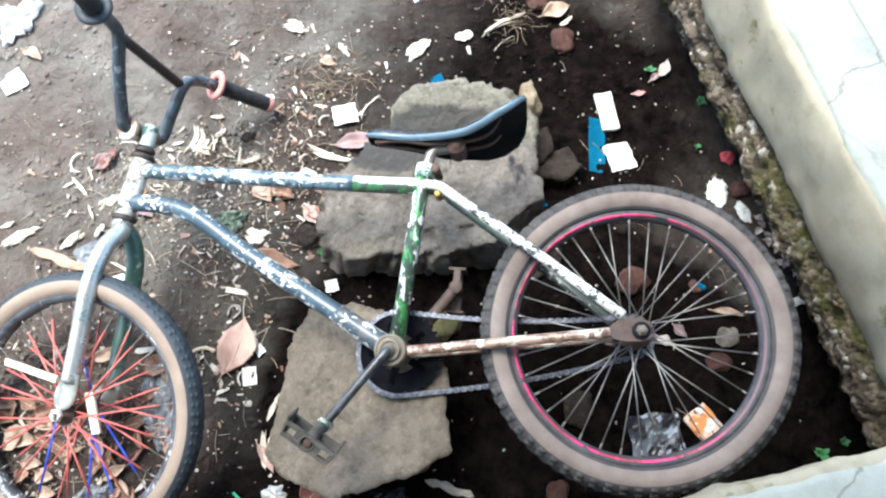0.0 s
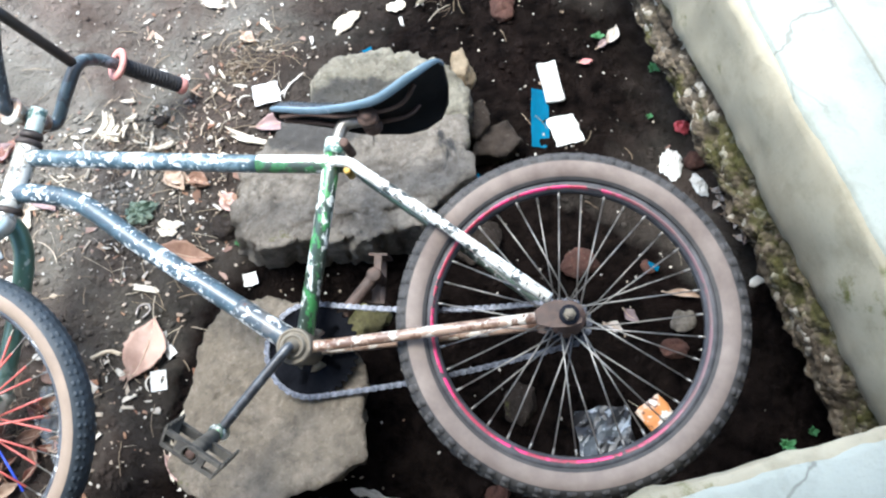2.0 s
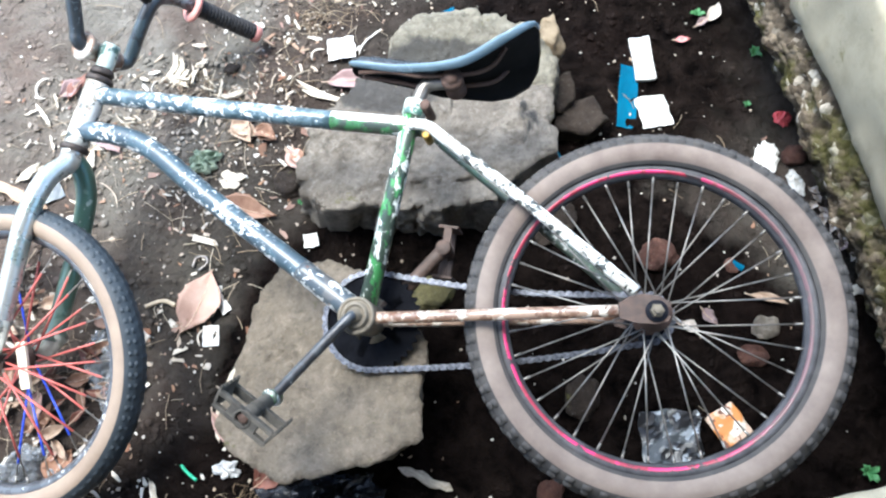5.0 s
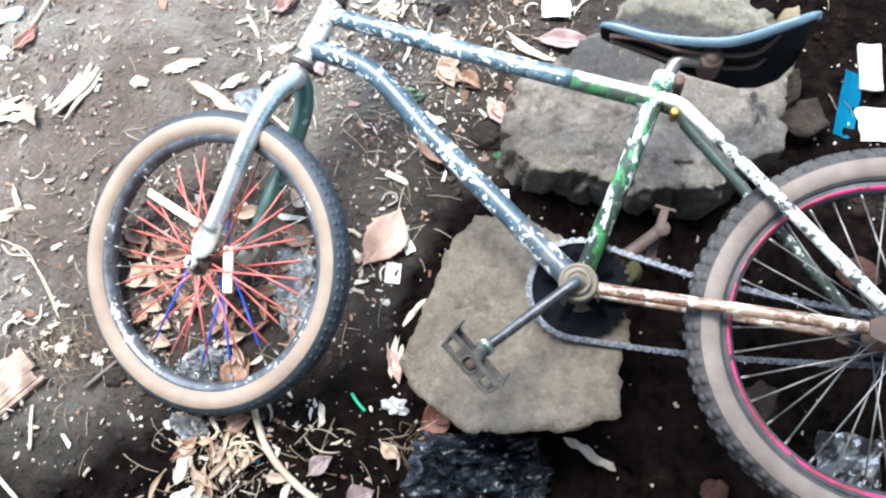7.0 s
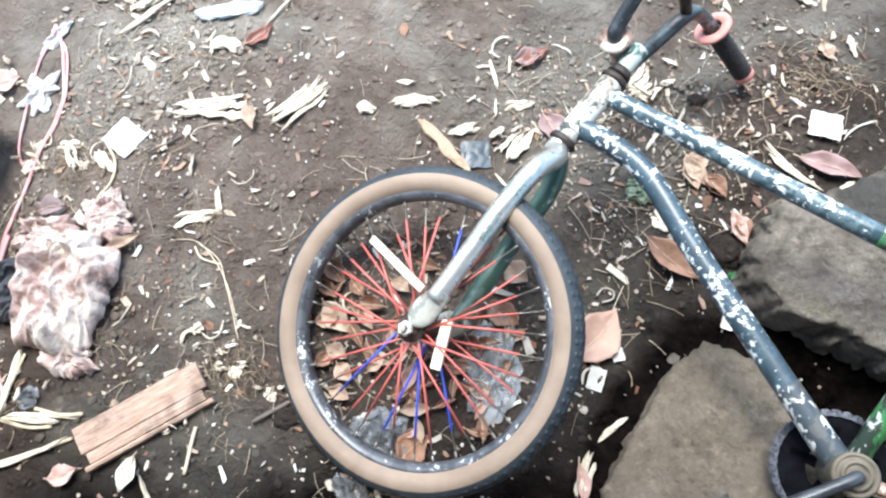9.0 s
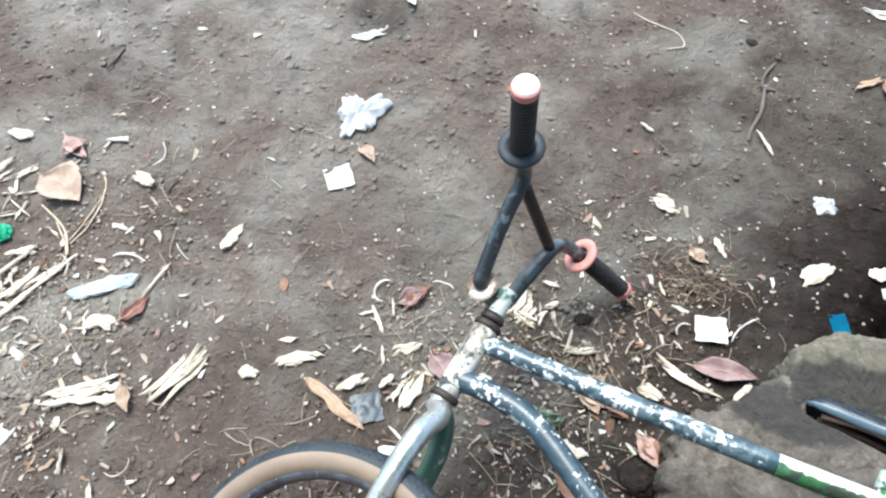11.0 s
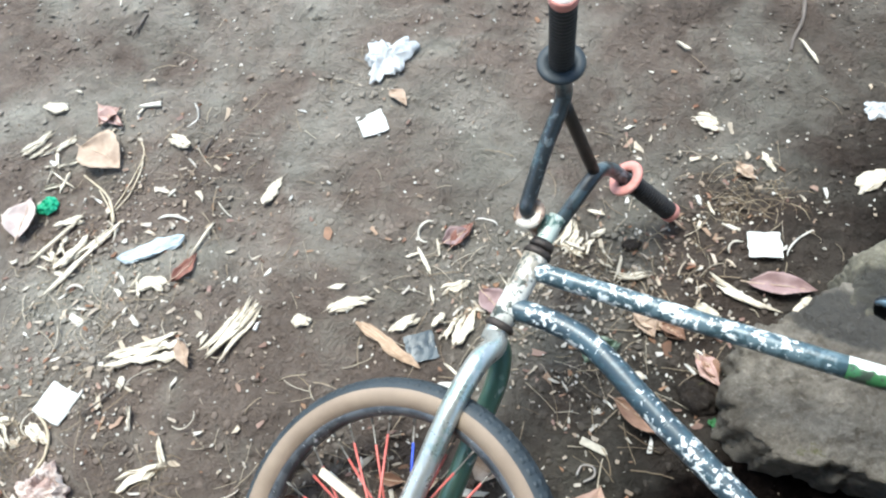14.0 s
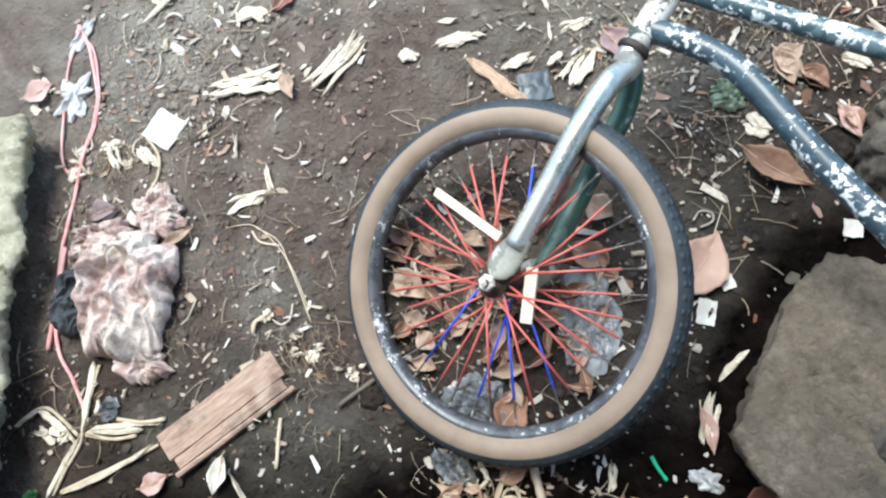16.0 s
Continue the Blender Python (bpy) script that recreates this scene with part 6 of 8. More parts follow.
def weed(c, size):
    r = rng()
    w = thing("weed", "tiny green weed sprouting from damp earth", "weed", "weeds", lie(c[0], c[1], 0, 0))
    for k in range(9):
        a, n = 2 * math.pi * k / 9 + r.uniform(-0.3, 0.3), size * r.uniform(0.6, 1.1)

        def fn(u, v):
            wd = n * 0.26 * math.sin(math.pi * min(u, 0.999)) ** 0.7
            return (u * n, (v - 0.5) * 2 * wd, n * 0.7 * math.sin(u * 1.9) + abs(v - 0.5) * wd * 0.8)

        part("weed_leaf", sheet(fn, 6, 4, 0.0005), WEED, w, at=Matrix.Rotation(a, 4, "Z") @ Matrix.Rotation(-r.uniform(0, 0.3), 4, "Y"))



# big dry leaves
leaf((-0.281, 0.557), (-0.169, 0.533), 0.055, LEAF_BROWN, "curled reddish-brown dry leaf on the earth", curl=0.5)
leaf((-0.304, 0.303), (-0.27, 0.422), 0.078, LEAF_ROSE, "large pinkish tan dry leaf with a clear midrib", curl=0.12)
leaf((-0.116, 0.814), (-0.007, 0.83), 0.045, LEAF_PURPLE, "dull purple-brown fallen leaf")
leaf((-0.172, 0.667), (-0.129, 0.625), 0.03, LEAF_PINK, "small pinkish dry leaf on the earth", curl=0.3)
leaf((-1.418, 0.744), (-1.306, 0.721), 0.1, LEAF_TAN, "broad tan dry leaf with a bent tip", curl=0.22)
leaf((-1.441, 0.852), (-1.355, 0.816), 0.035, LEAF_PINK, "pale pinkish dry leaf on the earth", curl=0.3)
leaf((-1.08, 0.531), (-1.061, 0.596), 0.03, LEAF_RED, "rusty red dry leaf on the earth", curl=0.2)
leaf((-0.614, 0.739), (-0.59, 0.802), 0.028, LEAF_RED, "dark red dry leaf on the earth")
leaf((-0.538, 0.675), (-0.486, 0.634), 0.05, LEAF_PURPLE, "purple-grey leaf lying under the fork")
leaf((-1.058, 0.087), (-1.019, 0.141), 0.026, LEAF_TAN, "orange-tan curled bark strip", curl=0.8)
leaf((-1.01, 0.434), (-0.968, 0.394), 0.028, LEAF_TAN, "orange-brown dry leaf on the earth", curl=0.3)
leaf((-0.165, 1.051), (-0.13, 1.023), 0.03, LEAF_TAN, "small tan dry leaf on the earth")
leaf((0.146, 1.618), (0.185, 1.533), 0.05, LEAF_BROWN, "brown dry leaf lying in the yard")
leaf((-0.852, 1.048), (-0.802, 1.02), 0.03, LEAF_TAN, "small orange-tan leaf on the earth")
leaf((-0.468, 0.402), (-0.415, 0.389), 0.05, LEAF_TAN, "tan dry leaf under the front wheel", curl=0.4)
leaf((-0.456, 0.322), (-0.394, 0.319), 0.05, LEAF_BROWN, "brown dry leaf under the front wheel", curl=0.3)
leaf((-0.687, 0.194), (-0.621, 0.173), 0.045, LEAF_TAN, "tan dry leaf under the front wheel", curl=0.4)
leaf((-0.616, 0.121), (-0.579, 0.109), 0.035, LEAF_TAN, "pale dry leaf under the front wheel", curl=0.5)
leaf((-0.725, 0.256), (-0.673, 0.237), 0.04, LEAF_BROWN, "brown dry leaf under the front wheel", curl=0.5)
leaf((-0.174, 0.663), (-0.136, 0.638), 0.03, LEAF_PINK, "small pinkish dry leaf on the earth", curl=0.3)
leaf((-0.278, 0.695), (-0.247, 0.746), 0.04, LEAF_TAN, "tan dry leaf by the down tube", curl=0.3)
leaf((-0.241, 0.698), (-0.2, 0.683), 0.035, LEAF_BROWN, "brown dry leaf by the down tube", curl=0.4)
leaf((-1.448, 0.231), (-1.405, 0.275), 0.05, LEAF_PINK, "pale pink leaf beside the string", curl=0.2)
leaf((-1.204, 0.082), (-1.165, 0.118), 0.04, LEAF_GREY, "grey-purple withered leaf on the earth", curl=0.3)
leaf((-0.907, -0.248), (-0.876, -0.212), 0.035, LEAF_PINK, "pale withered leaf on the earth")
leaf((-1.425, 0.522), (-1.455, 0.612), 0.075, LEAF_PALE, "pale pink withered leaf", curl=0.25)
leaf((-0.162, 0.672), (-0.133, 0.635), 0.032, LEAF_BROWN, "small red-brown leaf by the stone", curl=0.4)
leaf((-0.286, 0.723), (-0.227, 0.689), 0.04, LEAF_TAN, "tan leaf under the top tube", curl=0.4)
leaf((0.351, 1.168), (0.421, 1.204), 0.05, LEAF_TAN, "tan dry leaf beside straw", curl=0.4)
leaf((-0.632, 0.743), (-0.592, 0.785), 0.035, LEAF_PURPLE, "dark red leaf on the earth")
leaf((-0.453, 0.041), (-0.434, 0.1), 0.055, CARDBOARD, "torn brown cardboard flap under the wheel", name="cardboard")
leaf((-0.428, -0.021), (-0.395, 0.011), 0.035, LEAF_BROWN, "brown leaf at the tyre", curl=0.3)
leaf((-0.127, 0.066), (-0.088, 0.114), 0.055, LEAF_RED, "red-brown torn husk by the stone", curl=0.4)

# wood shavings and splinters
shaving((-1.123, 0.356), (-1.006, 0.435), 0.03, "pale splintered wood shaving on the earth", strands=4)
shaving((-0.944, 0.411), (-0.9, 0.547), 0.028, "pale splintered wood shaving on the earth", strands=4)
shaving((-0.996, 0.185), (-0.928, 0.244), 0.018, "pale splintered wood shaving on the earth", strands=2)
shaving((-0.967, 0.276), (-0.932, 0.238), 0.01, "pale splintered wood shaving on the earth")
shaving((-1.045, 0.312), (-1.016, 0.269), 0.008, "pale splintered wood shaving on the earth")
shaving((-0.722, 0.557), (-0.59, 0.512), 0.02, "orange-tan bamboo strip on the earth", mat=BAMBOO, strands=1)
shaving((-0.547, 0.562), (-0.534, 0.639), 0.016, "pale splintered wood shaving on the earth", strands=2)
shaving((-0.78, 0.556), (-0.727, 0.598), 0.016, "pale splintered wood shaving on the earth", strands=2)
shaving((-0.665, 0.558), (-0.619, 0.6), 0.014, "pale splintered wood shaving on the earth")
shaving((-0.604, 0.648), (-0.557, 0.687), 0.014, "pale splintered wood shaving on the earth")
shaving((-0.827, 0.524), (-0.797, 0.536), 0.014, "pale splintered wood shaving on the earth", strands=1)
shaving((-0.205, 0.219), (-0.181, 0.276), 0.012, "pale wood stick beside the stone", strands=1)
shaving((-0.293, 0.606), (-0.243, 0.595), 0.03, "cream wood flake on the earth", strands=2)
shaving((-0.198, 0.747), (-0.148, 0.74), 0.016, "pale splintered wood shaving on the earth", strands=2)
shaving((-1.143, -0.253), (-1.119, -0.212), 0.010, "dry straw-coloured stalk on the earth", strands=1)
shaving((-1.123, -0.214), (-1.033, -0.233), 0.011, "dry straw-coloured stalk on the earth", strands=1)
shaving((-1.033, -0.215), (-0.921, -0.152), 0.016, "dry straw-coloured stalk on the earth", strands=2)
shaving((-1.038, -0.32), (-1.036, -0.225), 0.008, "dry straw-coloured stalk on the earth", strands=1)
shaving((-1.017, -0.31), (-0.917, -0.186), 0.008, "long pale stick on the earth", strands=1)
shaving((-1.072, -0.115), (-1.035, -0.211), 0.010, "dry straw-coloured stalk on the earth", strands=1)
shaving((-1.203, 0.541), (-1.1, 0.62), 0.026, "pale blue-grey painted wood strip", mat=BLUE_WOOD, strands=1)
shaving((-1.145, 0.51), (-1.077, 0.526), 0.026, "cream wood flake on the earth", strands=2)
shaving((-1.062, 0.67), (-1.07, 0.581), 0.006, "pale splintered wood shaving on the earth", strands=1)
shaving((-0.988, 0.726), (-0.977, 0.792), 0.016, "pale splintered wood shaving on the earth", strands=1)
shaving((-1.31, 0.48), (-1.289, 0.579), 0.016, "pale splintered wood shaving on the earth")
shaving((-1.38, 0.569), (-1.318, 0.608), 0.014, "pale splintered wood shaving on the earth")
shaving((-1.304, 0.506), (-1.242, 0.613), 0.01, "pale splintered wood shaving on the earth", strands=1)
shaving((-1.472, 0.72), (-1.442, 0.774), 0.014, "pale splintered wood shaving on the earth")
shaving((-0.253, 1.127), (-0.197, 1.118), 0.014, "pale splintered wood shaving on the earth", strands=2)
shaving((0.043, 1.044), (0.089, 1.101), 0.016, "pale splintered wood shaving on the earth", strands=1)
shaving((0.147, 1.104), (0.189, 1.119), 0.018, "pale splintered wood shaving on the earth", strands=1)
shaving((-0.122, 1.078), (-0.098, 1.05), 0.012, "pale splintered wood shaving on the earth", strands=1)
shaving((-0.093, 1.383), (-0.05, 1.327), 0.008, "pale splintered wood shaving on the earth", strands=1)
shaving((-0.323, 1.314), (-0.291, 1.299), 0.008, "pale splintered wood shaving on the earth", strands=1)
shaving((-1.001, 1.328), (-0.93, 1.394), 0.022, "torn white scrap on the earth", mat=WHITE_BIT, strands=2)
shaving((-0.95, 1.531), (-0.906, 1.48), 0.018, "torn white scrap on the earth", mat=WHITE_BIT, strands=1)
shaving((-0.432, 0.786), (-0.417, 0.863), 0.02, "pale splintered wood shaving on the earth", strands=4)
shaving((-0.413, 0.775), (-0.401, 0.844), 0.016, "pale splintered wood shaving on the earth", strands=3)
shaving((-0.386, 0.789), (-0.377, 0.833), 0.012, "pale splintered wood shaving on the earth")
shaving((-0.438, 0.808), (-0.376, 0.79), 0.014, "pale splintered wood shaving on the earth")
shaving((-0.685, 0.697), (-0.664, 0.714), 0.008, "pale splintered wood shaving on the earth", strands=1)
shaving((-0.67, 0.722), (-0.628, 0.677), 0.007, "pale splintered wood shaving on the earth", strands=1)
shaving((-0.644, 0.751), (-0.627, 0.718), 0.007, "pale splintered wood shaving on the earth", strands=1)
shaving((-0.77, 0.559), (-0.73, 0.6), 0.018, "pale splintered wood shaving on the earth", strands=2)
shaving((-0.83, 0.522), (-0.805, 0.536), 0.014, "pale splintered wood shaving on the earth", strands=1)
shaving((-0.582, 0.656), (-0.559, 0.686), 0.012, "pale splintered wood shaving on the earth", strands=1)
shaving((-0.559, 0.556), (-0.554, 0.635), 0.018, "pale splintered wood shaving on the earth", strands=2)
shaving((-0.661, 0.553), (-0.627, 0.596), 0.014, "pale splintered wood shaving on the earth")
shaving((-0.596, 0.585), (-0.582, 0.614), 0.01, "pale splintered wood shaving on the earth", strands=1)
shaving((-0.622, 0.657), (-0.605, 0.624), 0.006, "pale splintered wood shaving on the earth", strands=1)
shaving((-0.185, 0.804), (-0.049, 0.774), 0.014, "long pale wood splinter on the earth", strands=2)
shaving((-0.041, 0.777), (-0.016, 0.816), 0.01, "pale splintered wood shaving on the earth", strands=1)
shaving((-0.333, 0.761), (-0.265, 0.789), 0.014, "pale splintered wood shaving on the earth")
shaving((-0.194, 0.748), (-0.146, 0.742), 0.018, "pale splintered wood shaving on the earth", strands=2)
shaving((-0.382, 0.832), (-0.361, 0.854), 0.012, "pale splintered wood shaving on the earth", strands=1)
shaving((-0.401, 0.886), (-0.369, 0.884), 0.012, "pale splintered wood shaving on the earth", strands=1)
shaving((0.039, 1.038), (0.075, 1.081), 0.01, "pale splintered wood shaving on the earth", strands=1)
shaving((-0.281, 0.937), (-0.259, 0.932), 0.012, "torn white scrap on the earth", mat=WHITE_BIT, strands=1)
shaving((0.083, 1.585), (0.146, 1.631), 0.014, "yellowish wood chip on the earth", mat=BAMBOO, strands=2)
shaving((0.071, 1.853), (0.181, 1.862), 0.022, "torn white scrap on the earth", mat=WHITE_BIT, strands=2)
shaving((-0.202, 0.956), (-0.187, 0.93), 0.006, "pale splintered wood shaving on the earth", strands=1)
shaving((-0.259, 0.907), (-0.23, 0.889), 0.005, "thin pinkish stick by the handlebar grip", mat=BAMBOO, strands=1)
shaving((-1.245, 0.813), (-1.185, 0.809), 0.02, "curled white shaving on the earth", strands=2)
shaving((-1.566, 0.818), (-1.502, 0.826), 0.02, "pale loop of bark on the earth", strands=2)
shaving((0.098, 0.117), (0.189, 0.089), 0.017, "pale round stick end below the stone", strands=1)
shaving((0.83, 0.465), (0.898, 0.492), 0.017, "white bone-like chip on damp earth", mat=WHITE_BIT, strands=1)
shaving((0.201, 1.106), (0.303, 1.175), 0.012, "pale splintered wood shaving on the earth", strands=3)
shaving((0.035, 1.053), (0.08, 1.102), 0.018, "pale splintered wood shaving on the earth", strands=1)
shaving((-0.264, 1.141), (-0.203, 1.134), 0.018, "pale splintered wood shaving on the earth", strands=2)
shaving((-0.126, 1.088), (-0.104, 1.057), 0.01, "pale splintered wood shaving on the earth", strands=1)
shaving((0.235, 1.148), (0.317, 1.187), 0.012, "pale splintered wood shaving on the earth", strands=2)
shaving((0.397, 1.144), (0.426, 1.173), 0.01, "pale splintered wood shaving on the earth", strands=1)
shaving((-0.952, 0.418), (-0.917, 0.545), 0.022, "pale splintered wood shaving on the earth", strands=3)
shaving((-1.048, 0.398), (-0.983, 0.434), 0.03, "pale splintered wood shaving on the earth", strands=2)
shaving((-0.786, 0.556), (-0.696, 0.605), 0.016, "pale splintered wood shaving on the earth", strands=2)
shaving((-0.555, 0.533), (-0.5, 0.506), 0.01, "pale splintered wood shaving on the earth", strands=1)
shaving((-0.284, 0.016), (-0.298, 0.067), 0.012, "pale torn fibre on the earth", strands=2)
shaving((-0.479, -0.114), (-0.477, -0.064), 0.014, "curled straw fibre on the earth", strands=2)
shaving((-0.196, 0.127), (-0.204, 0.204), 0.016, "pale torn fibre on the earth", strands=3)
shaving((-0.709, -0.216), (-0.791, -0.174), 0.01, "pale stalk with a bud", strands=1)
shaving((-0.465, -0.01), (-0.44, -0.027), 0.01, "pale splintered wood shaving on the earth", strands=1)

# paper, plastic and cloth
paper((-1.163, 0.271), 0.058, 1.0, -8, WHITE_PAPER, "clean white square of card on the earth", "paper_scrap", 0.15)
paper((-0.855, 0.963), 0.055, 1.0, 39, WHITE_PAPER, "clean white square of card on the earth", "paper_scrap", 0.15)
paper((-0.098, 0.892), 0.054, 0.9, 12, WHITE_PAPER, "torn creased white paper scrap", "paper_scrap", 0.5)
paper((0.493, 0.919), 0.038, 2.55, 8, WHITE_PAPER, "white block of foam card on the earth", "foam_card", 0.12)
paper((0.466, 0.835), 0.037, 3.7, -3, BLUE_CARD, "strip of bright blue card", "blue_card", 0.3)
paper((0.516, 0.806), 0.062, 1.05, 16, WHITE_PAPER, "crumpled white paper on the earth", "paper_scrap", 0.6)
crumple((0.722, 0.722), 0.024, 0.034, 0.012, WHITE_PAPER, "torn flat piece of white foam", "foam_scrap", 83, -10, 0.22, 0.1)
crumple((0.771, 0.675), 0.014, 0.026, 0.012, WHITE_PAPER, "torn flat piece of white foam", "foam_scrap", 89, 20, 0.22, 0.1)
paper((0.537, 0.196), 0.098, 1.0, 7, SACHET, "torn silvery plastic sachet, crumpled", "sachet", 0.8)
paper((0.632, 0.228), 0.057, 1.05, 36, ORANGE_PACK, "small orange and white printed packet", "packet", 0.25)
paper((0.328, 0.683), 0.030, 1.0, 30, BLUE_CARD, "scrap of blue plastic on the earth", "plastic_scrap", 0.4)
paper((0.109, 0.985), 0.028, 1.4, 20, BLUE_CARD, "scrap of blue plastic on the earth", "plastic_scrap", 0.4)
paper((-0.601, 0.547), 0.050, 1.0, 35, DARK_PLASTIC, "dark blue-grey plastic scrap", "plastic_scrap", 0.3)
leaf((-0.81, -0.152), (-0.797, -0.207), 0.034, WHITE_BIT, "whitish dried leaf flake on the earth", curl=0.5)
paper((-0.248, 0.305), 0.026, 1.4, 10, WHITE_PAPER, "small white flake on dark earth", "paper_scrap", 0.4)
paper((-0.102, 0.494), 0.026, 1.0, 15, WHITE_PAPER, "small white flake on dark earth", "paper_scrap", 0.4)
crumple((-0.322, 0.63), 0.03, 0.026, 0.022, GREEN_PLASTIC, "crumpled grey-green plastic by the tube", "plastic_scrap", 67, 15, 0.4, 1.0)
crumple((-1.413, 0.607), 0.018, 0.02, 0.016, GREEN_BRIGHT, "crumpled bright green plastic scrap on the earth", "plastic_scrap", 71, 30, 0.4, 1.0)
crumple((-1.068, 0.0), 0.08, 0.096, 0.06, CLOTH, "dirty pink-grey crumpled cloth rag", "cloth_rag", 3, 22, 0.2, 0.8)
crumple((-1.092, 0.135), 0.05, 0.034, 0.02, CLOTH, "torn corner of dirty pink cloth", "cloth_rag", 5, -30, 0.45, 0.8)
crumple((-1.138, -0.04), 0.046, 0.055, 0.032, CLOTH_DARK, "sooty dark blue cloth lump", "cloth_rag", 7, 0, 0.2, 1.0)
crumple((-0.888, 1.132), 0.048, 0.06, 0.03, CLEAR_PLASTIC, "crumpled translucent white plastic bag", "plastic_bag", 11, 20, 0.55, 0.25)
crumple((-0.014, 0.026), 0.123, 0.07, 0.06, BLACK_BAG, "glossy black crumpled plastic bag", "plastic_bag", 13, 8, 0.2, 1.0)
crumple((-0.496, 0.061), 0.047, 0.039, 0.025, FOIL, "crumpled clear plastic under the wheel", "plastic_wrap", 17, 0, 0.25, 1.0)
crumple((-0.401, 0.235), 0.05, 0.076, 0.02, FOIL, "crumpled grey plastic film under the wheel", "plastic_wrap", 19, 20, 0.25, 1.0)
crumple((-0.495, -0.033), 0.038, 0.017, 0.018, FOIL, "crumpled plastic film by the tyre", "plastic_wrap", 23, -10, 0.25, 1.0)
crumple((-0.178, 0.09), 0.02, 0.015, 0.015, CLEAR_PLASTIC, "crumpled white plastic scrap", "plastic_wrap", 29, 0, 0.35, 0.5)
crumple((-1.012, -0.169), 0.017, 0.019, 0.012, FOIL, "crumpled bluish plastic scrap", "plastic_wrap", 31, 0, 0.25, 1.0)
crumple((0.059, 1.238), 0.022, 0.023, 0.012, CLEAR_PLASTIC, "small crumpled white plastic ring", "plastic_wrap", 37, 0, 0.4, 0.5)
leaf((0.804, 0.628), (0.819, 0.602), 0.016, PETAL, "pale withered petal by the footing", curl=0.3)
leaf((0.819, 0.599), (0.837, 0.579), 0.016, PETAL, "pale withered petal by the footing", curl=0.3)
leaf((0.833, 0.579), (0.847, 0.553), 0.016, PETAL, "pale withered petal by the footing", curl=0.3)
leaf((0.817, 0.561), (0.839, 0.548), 0.016, PETAL, "pale withered petal by the footing", curl=0.3)
leaf((0.854, 0.572), (0.866, 0.545), 0.016, PETAL, "pale withered petal by the footing", curl=0.3)
leaf((0.797, 0.649), (0.811, 0.637), 0.016, PETAL, "pale withered petal by the footing", curl=0.3)
leaf((0.554, 0.396), (0.588, 0.381), 0.025, PETAL, "pale withered leaf under the rear wheel", curl=0.5)
leaf((0.671, 0.452), (0.737, 0.441), 0.018, LEAF_TAN, "tan leaf strip under the rear wheel", curl=0.3)
leaf((0.592, 0.422), (0.619, 0.396), 0.025, LEAF_GREY, "grey withered leaf under the rear wheel", curl=0.4)
leaf((0.556, 0.966), (0.588, 0.974), 0.016, PETAL_RED, "small faded red petal on the earth", curl=0.4, name="petal")
paper((0.657, 0.506), 0.011, 2.0, 60, BLUE_CARD, "thin blue plastic scrap on the earth", "plastic_scrap", 0.5)
crumple((0.756, 0.809), 0.015, 0.017, 0.014, RED_PLASTIC, "small bright red flower-like scrap by the footing", "plastic_scrap", 43, 0, 0.25, 1.0)
crumple((-1.165, 0.056), 0.051, 0.041, 0.03, CLOTH, "fold of dirty pink-grey cloth", "cloth_rag", 47, 40, 0.45, 0.5)
crumple((-0.998, -0.084), 0.052, 0.028, 0.03, CLOTH, "torn fold of dirty pink-grey cloth", "cloth_rag", 53, -10, 0.45, 0.5)
crumple((-1.354, 0.265), 0.03, 0.042, 0.018, CLEAR_PLASTIC, "dirty grey-white plastic film under the string", "plastic_wrap", 59, 10, 0.5, 0.6)
crumple((-1.407, 0.376), 0.012, 0.037, 0.012, CLEAR_PLASTIC, "twisted whitish plastic strip by the string", "plastic_wrap", 61, 0, 0.4, 0.6)
shaving((-1.246, 0.218), (-1.192, 0.174), 0.02, "dry straw-coloured husk by the string", strands=3)
shaving((-1.201, 0.233), (-1.144, 0.2), 0.016, "dry straw-coloured husk by the string", strands=2)
shaving((-1.254, 0.194), (-1.221, 0.226), 0.016, "dry straw-coloured husk by the string", strands=2)
leaf((-0.26, 0.382), (-0.236, 0.367), 0.02, PETAL, "pale narrow leaf on dark earth", curl=0.3)
paper((-0.252, 0.39), 0.012, 1.0, 10, WHITE_PAPER, "small white flake on dark earth", "paper_scrap", 0.4)
paper((-0.235, 0.357), 0.018, 1.2, 40, WHITE_PAPER, "small white flake on dark earth", "paper_scrap", 0.4)
pebble((-0.155, 0.395), 0.01, 0.7, ROCK, "small grey stone by the large stone")
shaving((-0.108, 0.705), (-0.084, 0.671), 0.014, "pale curved bark chip by the stone", strands=1)
leaf((-0.755, 0.245), (-0.71, 0.223), 0.032, LEAF_TAN, "crumpled tan leaf litter under the front wheel", curl=0.6)
leaf((-0.681, 0.159), (-0.652, 0.189), 0.032, LEAF_TAN, "crumpled tan leaf litter under the front wheel", curl=0.6)
leaf((-0.634, 0.224), (-0.593, 0.194), 0.032, LEAF_TAN, "crumpled tan leaf litter under the front wheel", curl=0.6)
leaf((-0.647, 0.136), (-0.604, 0.135), 0.032, LEAF_TAN, "crumpled tan leaf litter under the front wheel", curl=0.6)
leaf((-0.566, 0.132), (-0.553, 0.165), 0.032, LEAF_TAN, "crumpled tan leaf litter under the front wheel", curl=0.6)
leaf((-0.607, 0.079), (-0.568, 0.083), 0.032, LEAF_TAN, "crumpled tan leaf litter under the front wheel", curl=0.6)
leaf((-0.612, 0.28), (-0.573, 0.277), 0.032, LEAF_TAN, "crumpled tan leaf litter under the front wheel", curl=0.6)
